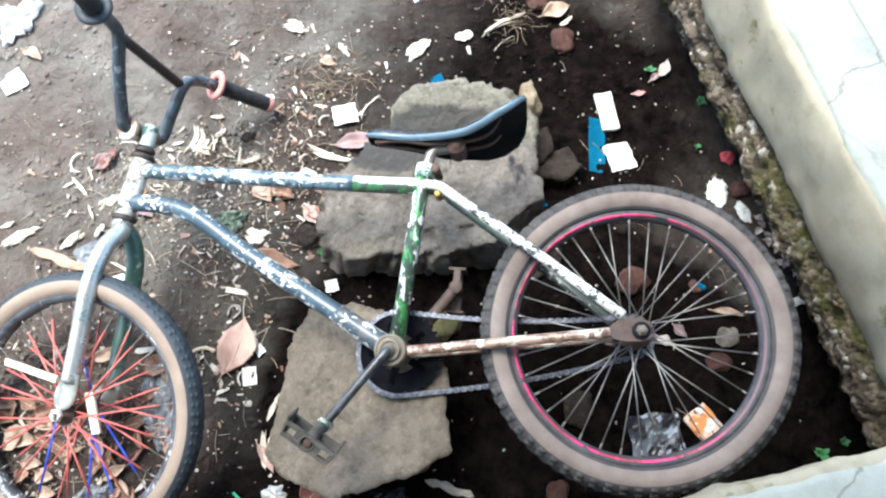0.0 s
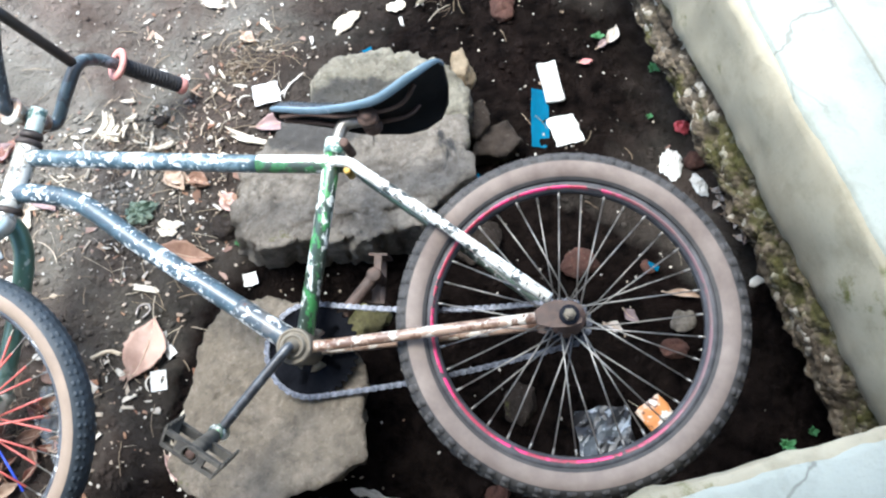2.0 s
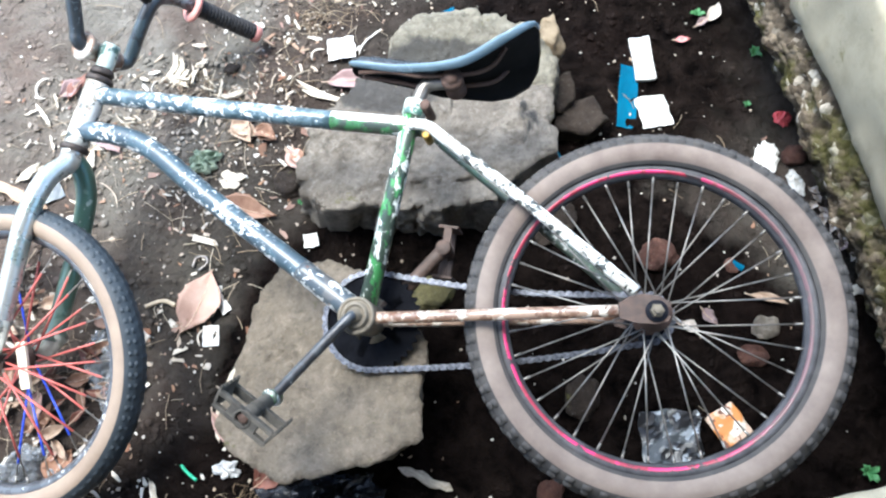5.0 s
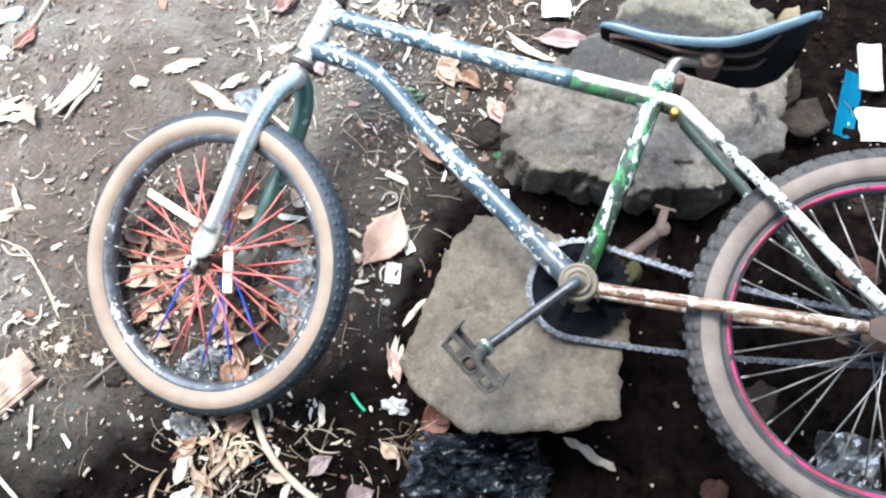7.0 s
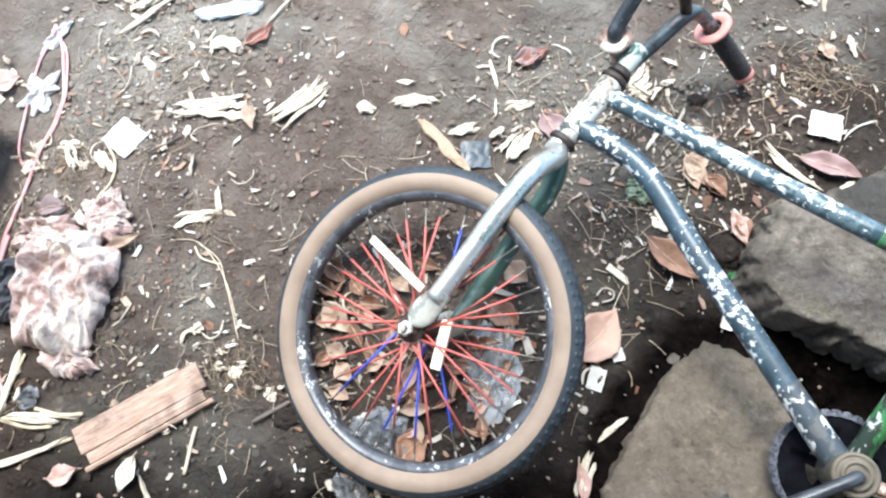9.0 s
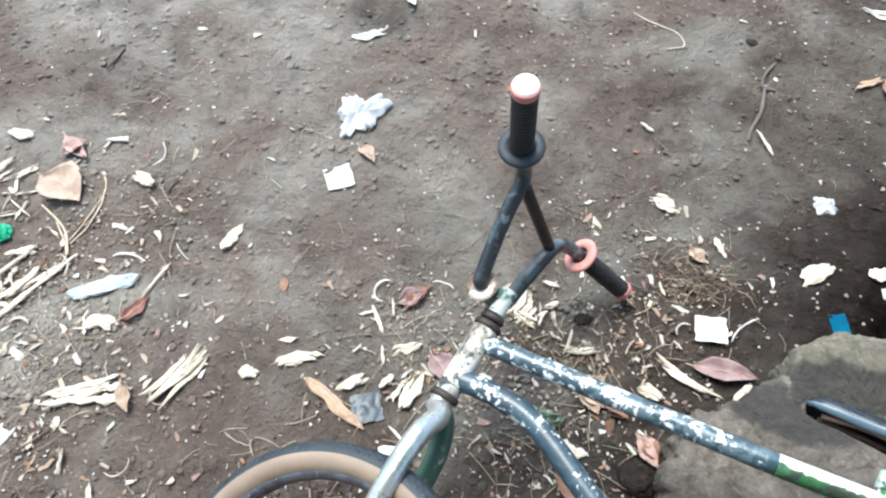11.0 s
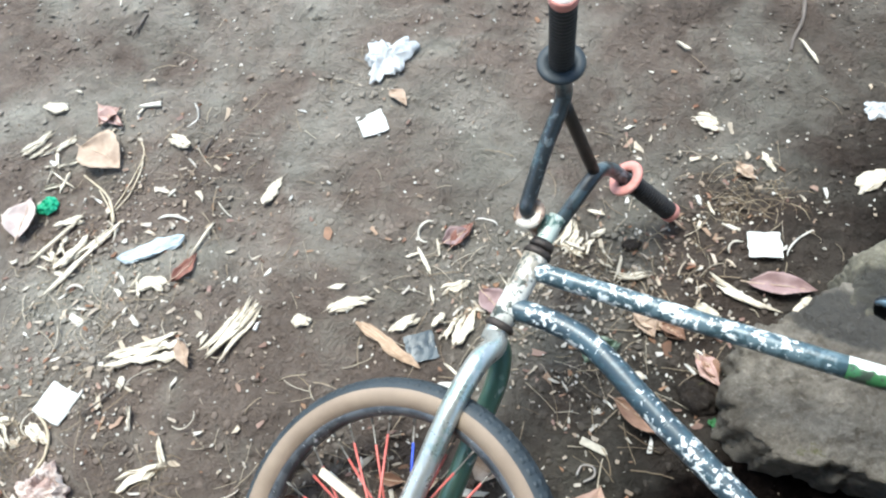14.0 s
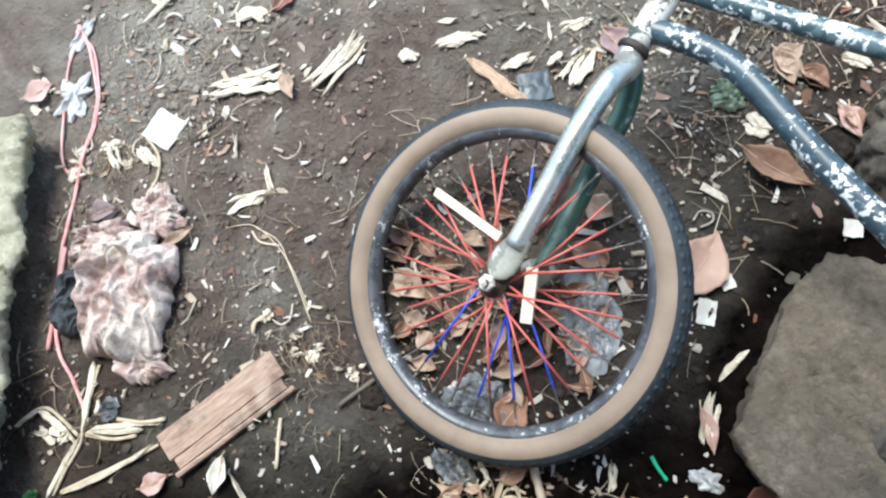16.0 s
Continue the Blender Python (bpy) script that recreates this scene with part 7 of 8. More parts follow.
leaf((-0.715, 0.212), (-0.671, 0.21), 0.03, LEAF_BROWN, "crumpled brown leaf litter under the front wheel", curl=0.7)
leaf((-0.669, 0.249), (-0.634, 0.234), 0.03, LEAF_BROWN, "crumpled brown leaf litter under the front wheel", curl=0.7)
leaf((-0.594, 0.175), (-0.563, 0.156), 0.03, LEAF_BROWN, "crumpled brown leaf litter under the front wheel", curl=0.7)
leaf((-0.644, 0.1), (-0.631, 0.133), 0.03, LEAF_BROWN, "crumpled brown leaf litter under the front wheel", curl=0.7)
leaf((-0.515, 0.118), (-0.49, 0.142), 0.03, LEAF_BROWN, "crumpled brown leaf litter under the front wheel", curl=0.7)
under = random.Random(77)
for k in range(46):
    a, d = under.uniform(0, 2 * math.pi), 0.185 * math.sqrt(under.random())
    dx, dy = math.cos(a) * d, math.sin(a) * d
    if 0.238 * dx + 0.357 * dy < -0.05:
        continue
    turn, length = under.uniform(0, 2 * math.pi), under.uniform(0.025, 0.06)
    p = (FRONT_C.x + dx, FRONT_C.y + dy)
    tone, word = under.choice(((LEAF_BROWN, "brown"), (LEAF_RED, "red-brown"), (LEAF_TAN, "tan"), (LEAF_BROWN, "brown"), (LEAF_PINK, "faded pink")))
    leaf(p, (p[0] + math.cos(turn) * length, p[1] + math.sin(turn) * length), length * under.uniform(0.35, 0.65), tone, "crumpled " + word + " leaf litter under the front wheel", curl=under.uniform(0.5, 0.9))
leaf((0.79, 0.663), (0.808, 0.654), 0.02, PETAL, "pale crumpled withered petal by the footing", curl=0.7)
leaf((0.809, 0.616), (0.811, 0.591), 0.02, PETAL, "pale crumpled withered petal by the footing", curl=0.7)
leaf((0.832, 0.602), (0.82, 0.577), 0.02, PETAL, "pale crumpled withered petal by the footing", curl=0.7)
leaf((0.835, 0.557), (0.857, 0.549), 0.02, PETAL, "pale crumpled withered petal by the footing", curl=0.7)
leaf((0.856, 0.547), (0.849, 0.525), 0.02, PETAL, "pale crumpled withered petal by the footing", curl=0.7)
leaf((0.801, 0.637), (0.786, 0.619), 0.02, PETAL, "pale crumpled withered petal by the footing", curl=0.7)
leaf((0.801, 0.607), (0.821, 0.61), 0.02, LEAF_GREY, "grey withered leaf bit by the footing", curl=0.7)
leaf((0.842, 0.564), (0.831, 0.542), 0.02, LEAF_GREY, "grey withered leaf bit by the footing", curl=0.7)
leaf((0.825, 0.642), (0.836, 0.627), 0.02, LEAF_GREY, "grey withered leaf bit by the footing", curl=0.7)
leaf((-0.471, -0.039), (-0.502, -0.09), 0.022, LEAF_BROWN, "curled dry leaf strip in a tangle by the porch", curl=0.32)
leaf((-0.503, -0.109), (-0.506, -0.165), 0.012, BAMBOO, "curled dry leaf strip in a tangle by the porch", curl=0.82)
leaf((-0.457, -0.092), (-0.407, -0.111), 0.017, LEAF_TAN, "curled dry leaf strip in a tangle by the porch", curl=0.85)
leaf((-0.423, -0.053), (-0.438, -0.078), 0.02, LEAF_TAN, "curled dry leaf strip in a tangle by the porch", curl=0.38)
leaf((-0.407, -0.057), (-0.434, -0.111), 0.013, LEAF_TAN, "curled dry leaf strip in a tangle by the porch", curl=0.47)
leaf((-0.38, -0.043), (-0.385, -0.073), 0.025, LEAF_TAN, "curled dry leaf strip in a tangle by the porch", curl=0.88)
leaf((-0.418, -0.048), (-0.395, -0.068), 0.012, LEAF_TAN, "curled dry leaf strip in a tangle by the porch", curl=0.5)
leaf((-0.424, -0.011), (-0.419, -0.063), 0.011, STRAW, "curled dry leaf strip in a tangle by the porch", curl=0.79)
leaf((-0.467, -0.079), (-0.443, -0.124), 0.011, LEAF_TAN, "curled dry leaf strip in a tangle by the porch", curl=0.87)
leaf((-0.441, -0.102), (-0.431, -0.14), 0.016, LEAF_TAN, "curled dry leaf strip in a tangle by the porch", curl=0.57)
leaf((-0.446, -0.039), (-0.471, -0.053), 0.014, BAMBOO, "curled dry leaf strip in a tangle by the porch", curl=0.51)
leaf((-0.431, -0.117), (-0.443, -0.14), 0.022, STRAW, "curled dry leaf strip in a tangle by the porch", curl=0.82)
leaf((-0.346, -0.071), (-0.308, -0.068), 0.02, LEAF_TAN, "curled dry leaf strip in a tangle by the porch", curl=0.5)
leaf((-0.406, -0.04), (-0.375, -0.059), 0.013, LEAF_TAN, "curled dry leaf strip in a tangle by the porch", curl=0.68)
leaf((-0.455, -0.037), (-0.43, -0.083), 0.011, LEAF_BROWN, "curled dry leaf strip in a tangle by the porch", curl=0.62)
leaf((-0.444, -0.081), (-0.437, -0.135), 0.017, BAMBOO, "curled dry leaf strip in a tangle by the porch", curl=0.39)
leaf((-0.363, -0.043), (-0.383, -0.074), 0.013, LEAF_BROWN, "curled dry leaf strip in a tangle by the porch", curl=0.87)
leaf((-0.511, -0.061), (-0.468, -0.059), 0.012, BAMBOO, "curled dry leaf strip in a tangle by the porch", curl=0.48)
leaf((-0.524, -0.153), (-0.564, -0.198), 0.017, BAMBOO, "curled dry leaf strip in a tangle by the porch", curl=0.71)
leaf((-0.44, -0.09), (-0.41, -0.14), 0.012, LEAF_BROWN, "curled dry leaf strip in a tangle by the porch", curl=0.88)
cord([(-0.468, -0.064), (-0.473, -0.071), (-0.483, -0.073), (-0.495, -0.069)], 0.003, STRAW, "curled straw strand in a tangle by the porch", "straw_strand", .014)
cord([(-0.415, -0.048), (-0.408, -0.036), (-0.388, -0.035), (-0.371, -0.054)], 0.003, STRAW, "curled straw strand in a tangle by the porch", "straw_strand", .014)
cord([(-0.395, -0.073), (-0.406, -0.064), (-0.4, -0.047), (-0.375, -0.039)], 0.002, STRAW, "curled straw strand in a tangle by the porch", "straw_strand", .014)
cord([(-0.443, -0.028), (-0.45, -0.041), (-0.471, -0.042), (-0.491, -0.022)], 0.003, STRAW, "curled straw strand in a tangle by the porch", "straw_strand", .014)
cord([(-0.416, -0.041), (-0.415, -0.03), (-0.405, -0.023), (-0.389, -0.022)], 0.002, STRAW, "curled straw strand in a tangle by the porch", "straw_strand", .014)
cord([(-0.425, -0.029), (-0.42, -0.02), (-0.405, -0.02), (-0.392, -0.034)], 0.003, STRAW, "curled straw strand in a tangle by the porch", "straw_strand", .014)
cord([(-0.399, -0.053), (-0.39, -0.052), (-0.383, -0.063), (-0.391, -0.08)], 0.002, STRAW, "curled straw strand in a tangle by the porch", "straw_strand", .014)
cord([(-0.345, -0.033), (-0.357, -0.032), (-0.368, -0.023), (-0.372, -0.008)], 0.002, STRAW, "curled straw strand in a tangle by the porch", "straw_strand", .014)
cord([(-0.396, -0.051), (-0.398, -0.037), (-0.382, -0.027), (-0.357, -0.035)], 0.0014, STRAW, "curled straw strand in a tangle by the porch", "straw_strand", .014)
shaving((-0.478, -0.121), (-0.481, -0.066), 0.014, "bent pale bark strip by the porch", strands=1)
leaf((-0.278, -0.05), (-0.252, -0.013), 0.032, LEAF_GREY, "flat grey-brown leaf on dark earth", curl=0.15)
leaf((-0.21, -0.081), (-0.171, -0.044), 0.045, LEAF_GREY, "torn grey-beige leaf by the porch", curl=0.4)
paper((-0.288, -0.109), 0.032, 1.0, 30, WHITE_PAPER, "folded white paper scrap by the hose", "paper_scrap", 0.6)
paper((-0.368, -0.051), 0.012, 1.0, 10, BLUE_CARD, "tiny bright blue plastic scrap", "plastic_scrap", 0.4)
crumple((-0.445, -0.137), 0.024, 0.02, 0.02, WHITE_PAPER, "torn crumpled white scrap by the porch", "paper_scrap", 73, 15, 0.7, 0.8)
leaf((-0.185, 0.03), (-0.145, 0.015), 0.03, LEAF_TAN, "torn tan husk beside the black bag", curl=0.6)
leaf((-0.218, 0.178), (-0.181, 0.124), 0.025, LEAF_PINK, "narrow pinkish dry leaf beside the stone", curl=0.5)
leaf((-0.123, 0.08), (-0.091, 0.121), 0.05, LEAF_RED, "rust-red torn husk beside the black bag", curl=0.5)
cord([(-0.253, 0.09), (-0.24, 0.079), (-0.224, 0.069)], .0026, GREEN_BRIGHT, "short bright green plastic strip", "plastic_strip", .004)
shaving((-0.785, 0.015), (-0.774, 0.029), 0.013, "pale torn fibre of wood on the earth", strands=2)
shaving((-0.8, 0.045), (-0.784, 0.042), 0.009, "pale torn fibre of wood on the earth", strands=2)
ribbon([(-0.791, 0.046), (-0.785, 0.045), (-0.781, 0.051), (-0.783, 0.059)], 0.003, STRAW, "thin curled pale plane shaving")
shaving((-0.743, 0.036), (-0.76, 0.02), 0.013, "pale torn fibre of wood on the earth", strands=1)
shaving((-0.778, 0.022), (-0.754, 0.032), 0.006, "pale torn fibre of wood on the earth", strands=3)
ribbon([(-0.764, 0.024), (-0.76, 0.031), (-0.748, 0.029), (-0.741, 0.014)], 0.003, STRAW, "thin curled pale plane shaving")
shaving((-0.753, 0.037), (-0.743, 0.051), 0.013, "pale torn fibre of wood on the earth", strands=3)
shaving((-0.744, 0.011), (-0.746, -0.004), 0.006, "pale torn fibre of wood on the earth", strands=1)
shaving((-0.761, 0.024), (-0.738, 0.025), 0.006, "pale torn fibre of wood on the earth", strands=3)
shaving((-0.841, 0.065), (-0.848, 0.05), 0.013, "pale torn fibre of wood on the earth", strands=2)
ribbon([(-0.835, 0.054), (-0.821, 0.052), (-0.81, 0.066), (-0.816, 0.088)], 0.003, SHAVING, "thin curled pale plane shaving")
ribbon([(-0.838, 0.052), (-0.85, 0.05), (-0.858, 0.039), (-0.854, 0.022)], 0.008, STRAW, "thin curled pale plane shaving")
shaving((-0.829, 0.04), (-0.835, 0.024), 0.006, "pale torn fibre of wood on the earth", strands=2)
shaving((-1.29, 0.172), (-1.276, 0.194), 0.013, "pale torn fibre of wood on the earth", strands=3)
ribbon([(-1.256, 0.142), (-1.258, 0.153), (-1.271, 0.161), (-1.291, 0.159)], 0.008, SHAVING, "thin curled pale plane shaving")
shaving((-1.28, 0.151), (-1.266, 0.127), 0.013, "pale torn fibre of wood on the earth", strands=1)
shaving((-1.274, 0.171), (-1.298, 0.183), 0.006, "pale torn fibre of wood on the earth", strands=3)
shaving((-1.283, 0.185), (-1.293, 0.177), 0.006, "pale torn fibre of wood on the earth", strands=1)
shaving((-1.312, 0.138), (-1.29, 0.149), 0.006, "pale torn fibre of wood on the earth", strands=2)
ribbon([(-1.283, 0.208), (-1.276, 0.208), (-1.27, 0.2), (-1.274, 0.19)], 0.005, SHAVING, "thin curled pale plane shaving")
shaving((-1.393, 0.27), (-1.409, 0.258), 0.009, "pale torn fibre of wood on the earth", strands=2)
shaving((-1.369, 0.27), (-1.336, 0.266), 0.013, "pale torn fibre of wood on the earth", strands=1)
shaving((-1.436, 0.286), (-1.464, 0.29), 0.009, "pale torn fibre of wood on the earth", strands=3)
shaving((-1.403, 0.213), (-1.422, 0.228), 0.013, "pale torn fibre of wood on the earth", strands=1)
shaving((-1.403, 0.263), (-1.37, 0.27), 0.006, "pale torn fibre of wood on the earth", strands=2)
shaving((-1.395, 0.235), (-1.382, 0.223), 0.006, "pale torn fibre of wood on the earth", strands=2)
shaving((-1.415, 0.258), (-1.446, 0.27), 0.009, "pale torn fibre of wood on the earth", strands=1)
shaving((-1.433, 0.279), (-1.409, 0.269), 0.009, "pale torn fibre of wood on the earth", strands=1)
shaving((-1.065, -0.246), (-1.05, -0.228), 0.013, "pale torn fibre of wood on the earth", strands=3)
shaving((-1.11, -0.247), (-1.084, -0.24), 0.009, "pale torn fibre of wood on the earth", strands=3)
shaving((-1.102, -0.234), (-1.084, -0.24), 0.006, "pale torn fibre of wood on the earth", strands=1)
shaving((-1.087, -0.232), (-1.066, -0.235), 0.013, "pale torn fibre of wood on the earth", strands=1)
shaving((-1.074, -0.26), (-1.065, -0.266), 0.009, "pale torn fibre of wood on the earth", strands=2)
ribbon([(-1.179, -0.255), (-1.19, -0.264), (-1.194, -0.277), (-1.188, -0.291)], 0.008, SHAVING, "thin curled pale plane shaving")
shaving((-1.067, -0.249), (-1.094, -0.242), 0.013, "pale torn fibre of wood on the earth", strands=1)
shaving((-0.996, -0.15), (-1.001, -0.126), 0.006, "pale torn fibre of wood on the earth", strands=2)
shaving((-1.064, -0.151), (-1.063, -0.175), 0.006, "pale torn fibre of wood on the earth", strands=2)
shaving((-1.034, -0.161), (-1.025, -0.183), 0.006, "pale torn fibre of wood on the earth", strands=1)
shaving((-1.059, -0.151), (-1.048, -0.137), 0.009, "pale torn fibre of wood on the earth", strands=3)
shaving((-0.682, 0.032), (-0.672, 0.018), 0.013, "pale torn fibre of wood on the earth", strands=2)
shaving((-0.686, 0.015), (-0.682, 0.038), 0.013, "pale torn fibre of wood on the earth", strands=2)
shaving((-0.696, 0.029), (-0.714, 0.025), 0.006, "pale torn fibre of wood on the earth", strands=3)
ribbon([(-0.676, 0.042), (-0.671, 0.046), (-0.669, 0.052), (-0.67, 0.058)], 0.008, SHAVING, "thin curled pale plane shaving")
shaving((-0.794, -0.104), (-0.785, -0.094), 0.009, "pale torn fibre of wood on the earth", strands=3)
ribbon([(-0.777, -0.088), (-0.79, -0.088), (-0.802, -0.094), (-0.81, -0.106)], 0.003, SHAVING, "thin curled pale plane shaving")
shaving((-0.768, -0.078), (-0.776, -0.067), 0.006, "pale torn fibre of wood on the earth", strands=3)
shaving((-1.372, 0.481), (-1.327, 0.616), 0.012, "long pale forked stick on the earth", strands=1)
shaving((-1.304, 0.433), (-1.239, 0.622), 0.009, "long pale forked stick on the earth", strands=1)
shaving((-1.541, 0.683), (-1.493, 0.774), 0.018, "pale peeled stick on the earth", strands=2)
shaving((-1.596, 0.574), (-1.614, 0.664), 0.02, "pale peeled stick on the earth", strands=2)
shaving((-1.497, 0.705), (-1.452, 0.759), 0.007, "pale peeled stick on the earth", strands=1)
shaving((-1.47, 0.727), (-1.438, 0.689), 0.009, "pale chip of wood on the earth", strands=1)
shaving((-0.983, 0.73), (-0.976, 0.788), 0.016, "pale chip of wood on the earth", strands=1)
leaf((-1.407, 0.803), (-1.386, 0.858), 0.045, LEAF_PINK, "torn pale pink leaf on the earth", curl=0.3)
leaf((-0.281, 0.72), (-0.241, 0.674), 0.045, LEAF_TAN, "broken tan leaf under the top tube", curl=0.5)
leaf((-0.243, 0.704), (-0.193, 0.685), 0.04, LEAF_BROWN, "broken brown leaf under the top tube", curl=0.6)
shaving((-1.268, 0.553), (-1.284, 0.54), 0.007, "thin torn fibre in a straw tangle", strands=1)
shaving((-1.355, 0.486), (-1.326, 0.484), 0.004, "thin torn fibre in a straw tangle", strands=1)
shaving((-1.31, 0.482), (-1.288, 0.486), 0.007, "thin torn fibre in a straw tangle", strands=1)
shaving((-1.336, 0.5), (-1.343, 0.471), 0.003, "thin torn fibre in a straw tangle", strands=1)
shaving((-1.331, 0.558), (-1.328, 0.515), 0.007, "thin torn fibre in a straw tangle", strands=1)
shaving((-1.365, 0.514), (-1.393, 0.503), 0.004, "thin torn fibre in a straw tangle", strands=2)
shaving((-1.282, 0.52), (-1.289, 0.482), 0.004, "thin torn fibre in a straw tangle", strands=2)
shaving((-1.355, 0.517), (-1.318, 0.509), 0.007, "thin torn fibre in a straw tangle", strands=1)
shaving((-1.348, 0.525), (-1.315, 0.49), 0.007, "thin torn fibre in a straw tangle", strands=1)
shaving((-1.334, 0.538), (-1.305, 0.515), 0.004, "thin torn fibre in a straw tangle", strands=1)
shaving((-1.371, 0.506), (-1.314, 0.504), 0.007, "thin torn fibre in a straw tangle", strands=1)
shaving((-1.409, 0.661), (-1.445, 0.637), 0.004, "thin torn fibre in a straw tangle", strands=1)
shaving((-1.453, 0.688), (-1.446, 0.651), 0.003, "thin torn fibre in a straw tangle", strands=1)
shaving((-1.487, 0.741), (-1.514, 0.691), 0.007, "thin torn fibre in a straw tangle", strands=1)
shaving((-1.439, 0.697), (-1.473, 0.684), 0.003, "thin torn fibre in a straw tangle", strands=1)
shaving((-1.451, 0.68), (-1.38, 0.658), 0.004, "thin torn fibre in a straw tangle", strands=1)
shaving((-1.414, 0.691), (-1.408, 0.641), 0.007, "thin torn fibre in a straw tangle", strands=1)
shaving((-1.417, 0.663), (-1.446, 0.641), 0.004, "thin torn fibre in a straw tangle", strands=2)
shaving((-1.407, 0.719), (-1.444, 0.69), 0.004, "thin torn fibre in a straw tangle", strands=1)
shaving((-1.609, 0.625), (-1.603, 0.594), 0.004, "thin torn fibre in a straw tangle", strands=1)
shaving((-1.605, 0.592), (-1.582, 0.549), 0.004, "thin torn fibre in a straw tangle", strands=1)
shaving((-1.545, 0.6), (-1.593, 0.58), 0.004, "thin torn fibre in a straw tangle", strands=1)
shaving((-1.582, 0.594), (-1.528, 0.559), 0.003, "thin torn fibre in a straw tangle", strands=1)
shaving((-1.55, 0.644), (-1.576, 0.594), 0.004, "thin torn fibre in a straw tangle", strands=1)
shaving((-1.112, 0.508), (-1.154, 0.488), 0.004, "thin torn fibre in a straw tangle", strands=1)
shaving((-1.134, 0.528), (-1.133, 0.482), 0.003, "thin torn fibre in a straw tangle", strands=1)
shaving((-1.145, 0.533), (-1.148, 0.496), 0.007, "thin torn fibre in a straw tangle", strands=1)
shaving((-1.139, 0.505), (-1.155, 0.493), 0.003, "thin torn fibre in a straw tangle", strands=1)
shaving((-1.145, 0.514), (-1.123, 0.484), 0.007, "thin torn fibre in a straw tangle", strands=1)
shaving((-0.514, 0.713), (-0.473, 0.683), 0.003, "thin torn fibre in a straw tangle", strands=1)
shaving((-0.433, 0.744), (-0.442, 0.699), 0.004, "thin torn fibre in a straw tangle", strands=2)
shaving((-0.484, 0.719), (-0.461, 0.708), 0.003, "thin torn fibre in a straw tangle", strands=2)
shaving((-0.472, 0.704), (-0.496, 0.696), 0.004, "thin torn fibre in a straw tangle", strands=1)
shaving((-0.459, 0.741), (-0.476, 0.723), 0.007, "thin torn fibre in a straw tangle", strands=2)
shaving((-0.5, 0.712), (-0.477, 0.712), 0.007, "thin torn fibre in a straw tangle", strands=1)
shaving((-0.364, 0.792), (-0.334, 0.78), 0.007, "thin torn fibre in a straw tangle", strands=2)
shaving((-0.344, 0.743), (-0.348, 0.7), 0.007, "thin torn fibre in a straw tangle", strands=1)
shaving((-0.3, 0.795), (-0.323, 0.747), 0.003, "thin torn fibre in a straw tangle", strands=2)
shaving((-0.365, 0.821), (-0.329, 0.787), 0.004, "thin torn fibre in a straw tangle", strands=2)
shaving((-0.34, 0.774), (-0.301, 0.779), 0.003, "thin torn fibre in a straw tangle", strands=1)
shaving((-0.314, 0.776), (-0.294, 0.769), 0.004, "thin torn fibre in a straw tangle", strands=1)
shaving((-0.323, 0.811), (-0.324, 0.757), 0.007, "thin torn fibre in a straw tangle", strands=1)

# board
board((-0.835, -0.1), 0.199, 0.073, 60.0)

# cords and twigs
cord([(-1.326, 0.668), (-1.29, 0.641), (-1.264, 0.615), (-1.255, 0.586)], 0.0016, STRAW, "thin dry stem on the earth", "twig", 0.006)
cord([(-1.278, 0.763), (-1.264, 0.731), (-1.261, 0.683), (-1.27, 0.636)], 0.0016, STRAW, "thin dry stem on the earth", "twig", 0.006)
cord([(-1.422, 0.394), (-1.37, 0.352), (-1.313, 0.284), (-1.285, 0.203), (-1.25, 0.107), (-1.219, 0.014), (-1.182, -0.063), (-1.137, -0.123), (-1.094, -0.152), (-1.051, -0.183)], 0.0032, PINK_STRING, "faded pink plastic string on the earth", "string", 0.006)
cord([(-1.422, 0.394), (-1.391, 0.303), (-1.332, 0.186), (-1.281, 0.139), (-1.279, 0.184), (-1.31, 0.285), (-1.367, 0.358), (-1.421, 0.382)], 0.0024, PINK_STRING, "looped faded pink string on the earth", "string", 0.006)
cord([(-1.217, 0.025), (-1.19, -0.046), (-1.154, -0.13)], 0.004, PINK_STRING, "faded pink plastic string on the earth", "string", 0.006)
cord([(-0.404, 0.032), (-0.378, -0.005), (-0.348, -0.038), (-0.297, -0.069), (-0.221, -0.094), (-0.183, -0.093)], 0.0058, ROPE, "stiff pale beige hose end", "hose", 0.008)
cord([(-0.932, 0.176), (-0.886, 0.169), (-0.85, 0.139), (-0.813, 0.106), (-0.778, 0.073)], 0.0011, STRAW, "thin dry twig on the earth", "twig", 0.006)
cord([(-0.083, 1.597), (-0.099, 1.555), (-0.099, 1.513), (-0.071, 1.514)], 0.0035, TWIG, "short crooked grey twig on the earth", "twig", 0.006)
cord([(-0.094, 1.508), (-0.091, 1.442), (-0.102, 1.388), (-0.104, 1.352)], 0.004, TWIG, "short crooked grey twig on the earth", "twig", 0.006)
cord([(-0.307, 0.427), (-0.303, 0.444), (-0.287, 0.447), (-0.282, 0.435), (-0.295, 0.421)], 0.0022, WIRE, "small bent wire hook", "wire_hook", 0.006)
cord([(-1.306, 0.801), (-1.278, 0.766), (-1.271, 0.711), (-1.276, 0.641)], 0.0015, STRAW, "thin dry stem on the earth", "twig", 0.006)
cord([(-1.379, 0.691), (-1.302, 0.66), (-1.259, 0.614)], 0.0022, STRAW, "thin dry stem on the earth", "twig", 0.006)
cord([(-1.109, 0.269), (-1.091, 0.298), (-1.077, 0.324)], 0.0018, TWIG, "thin dark twig on the earth", "twig", 0.006)
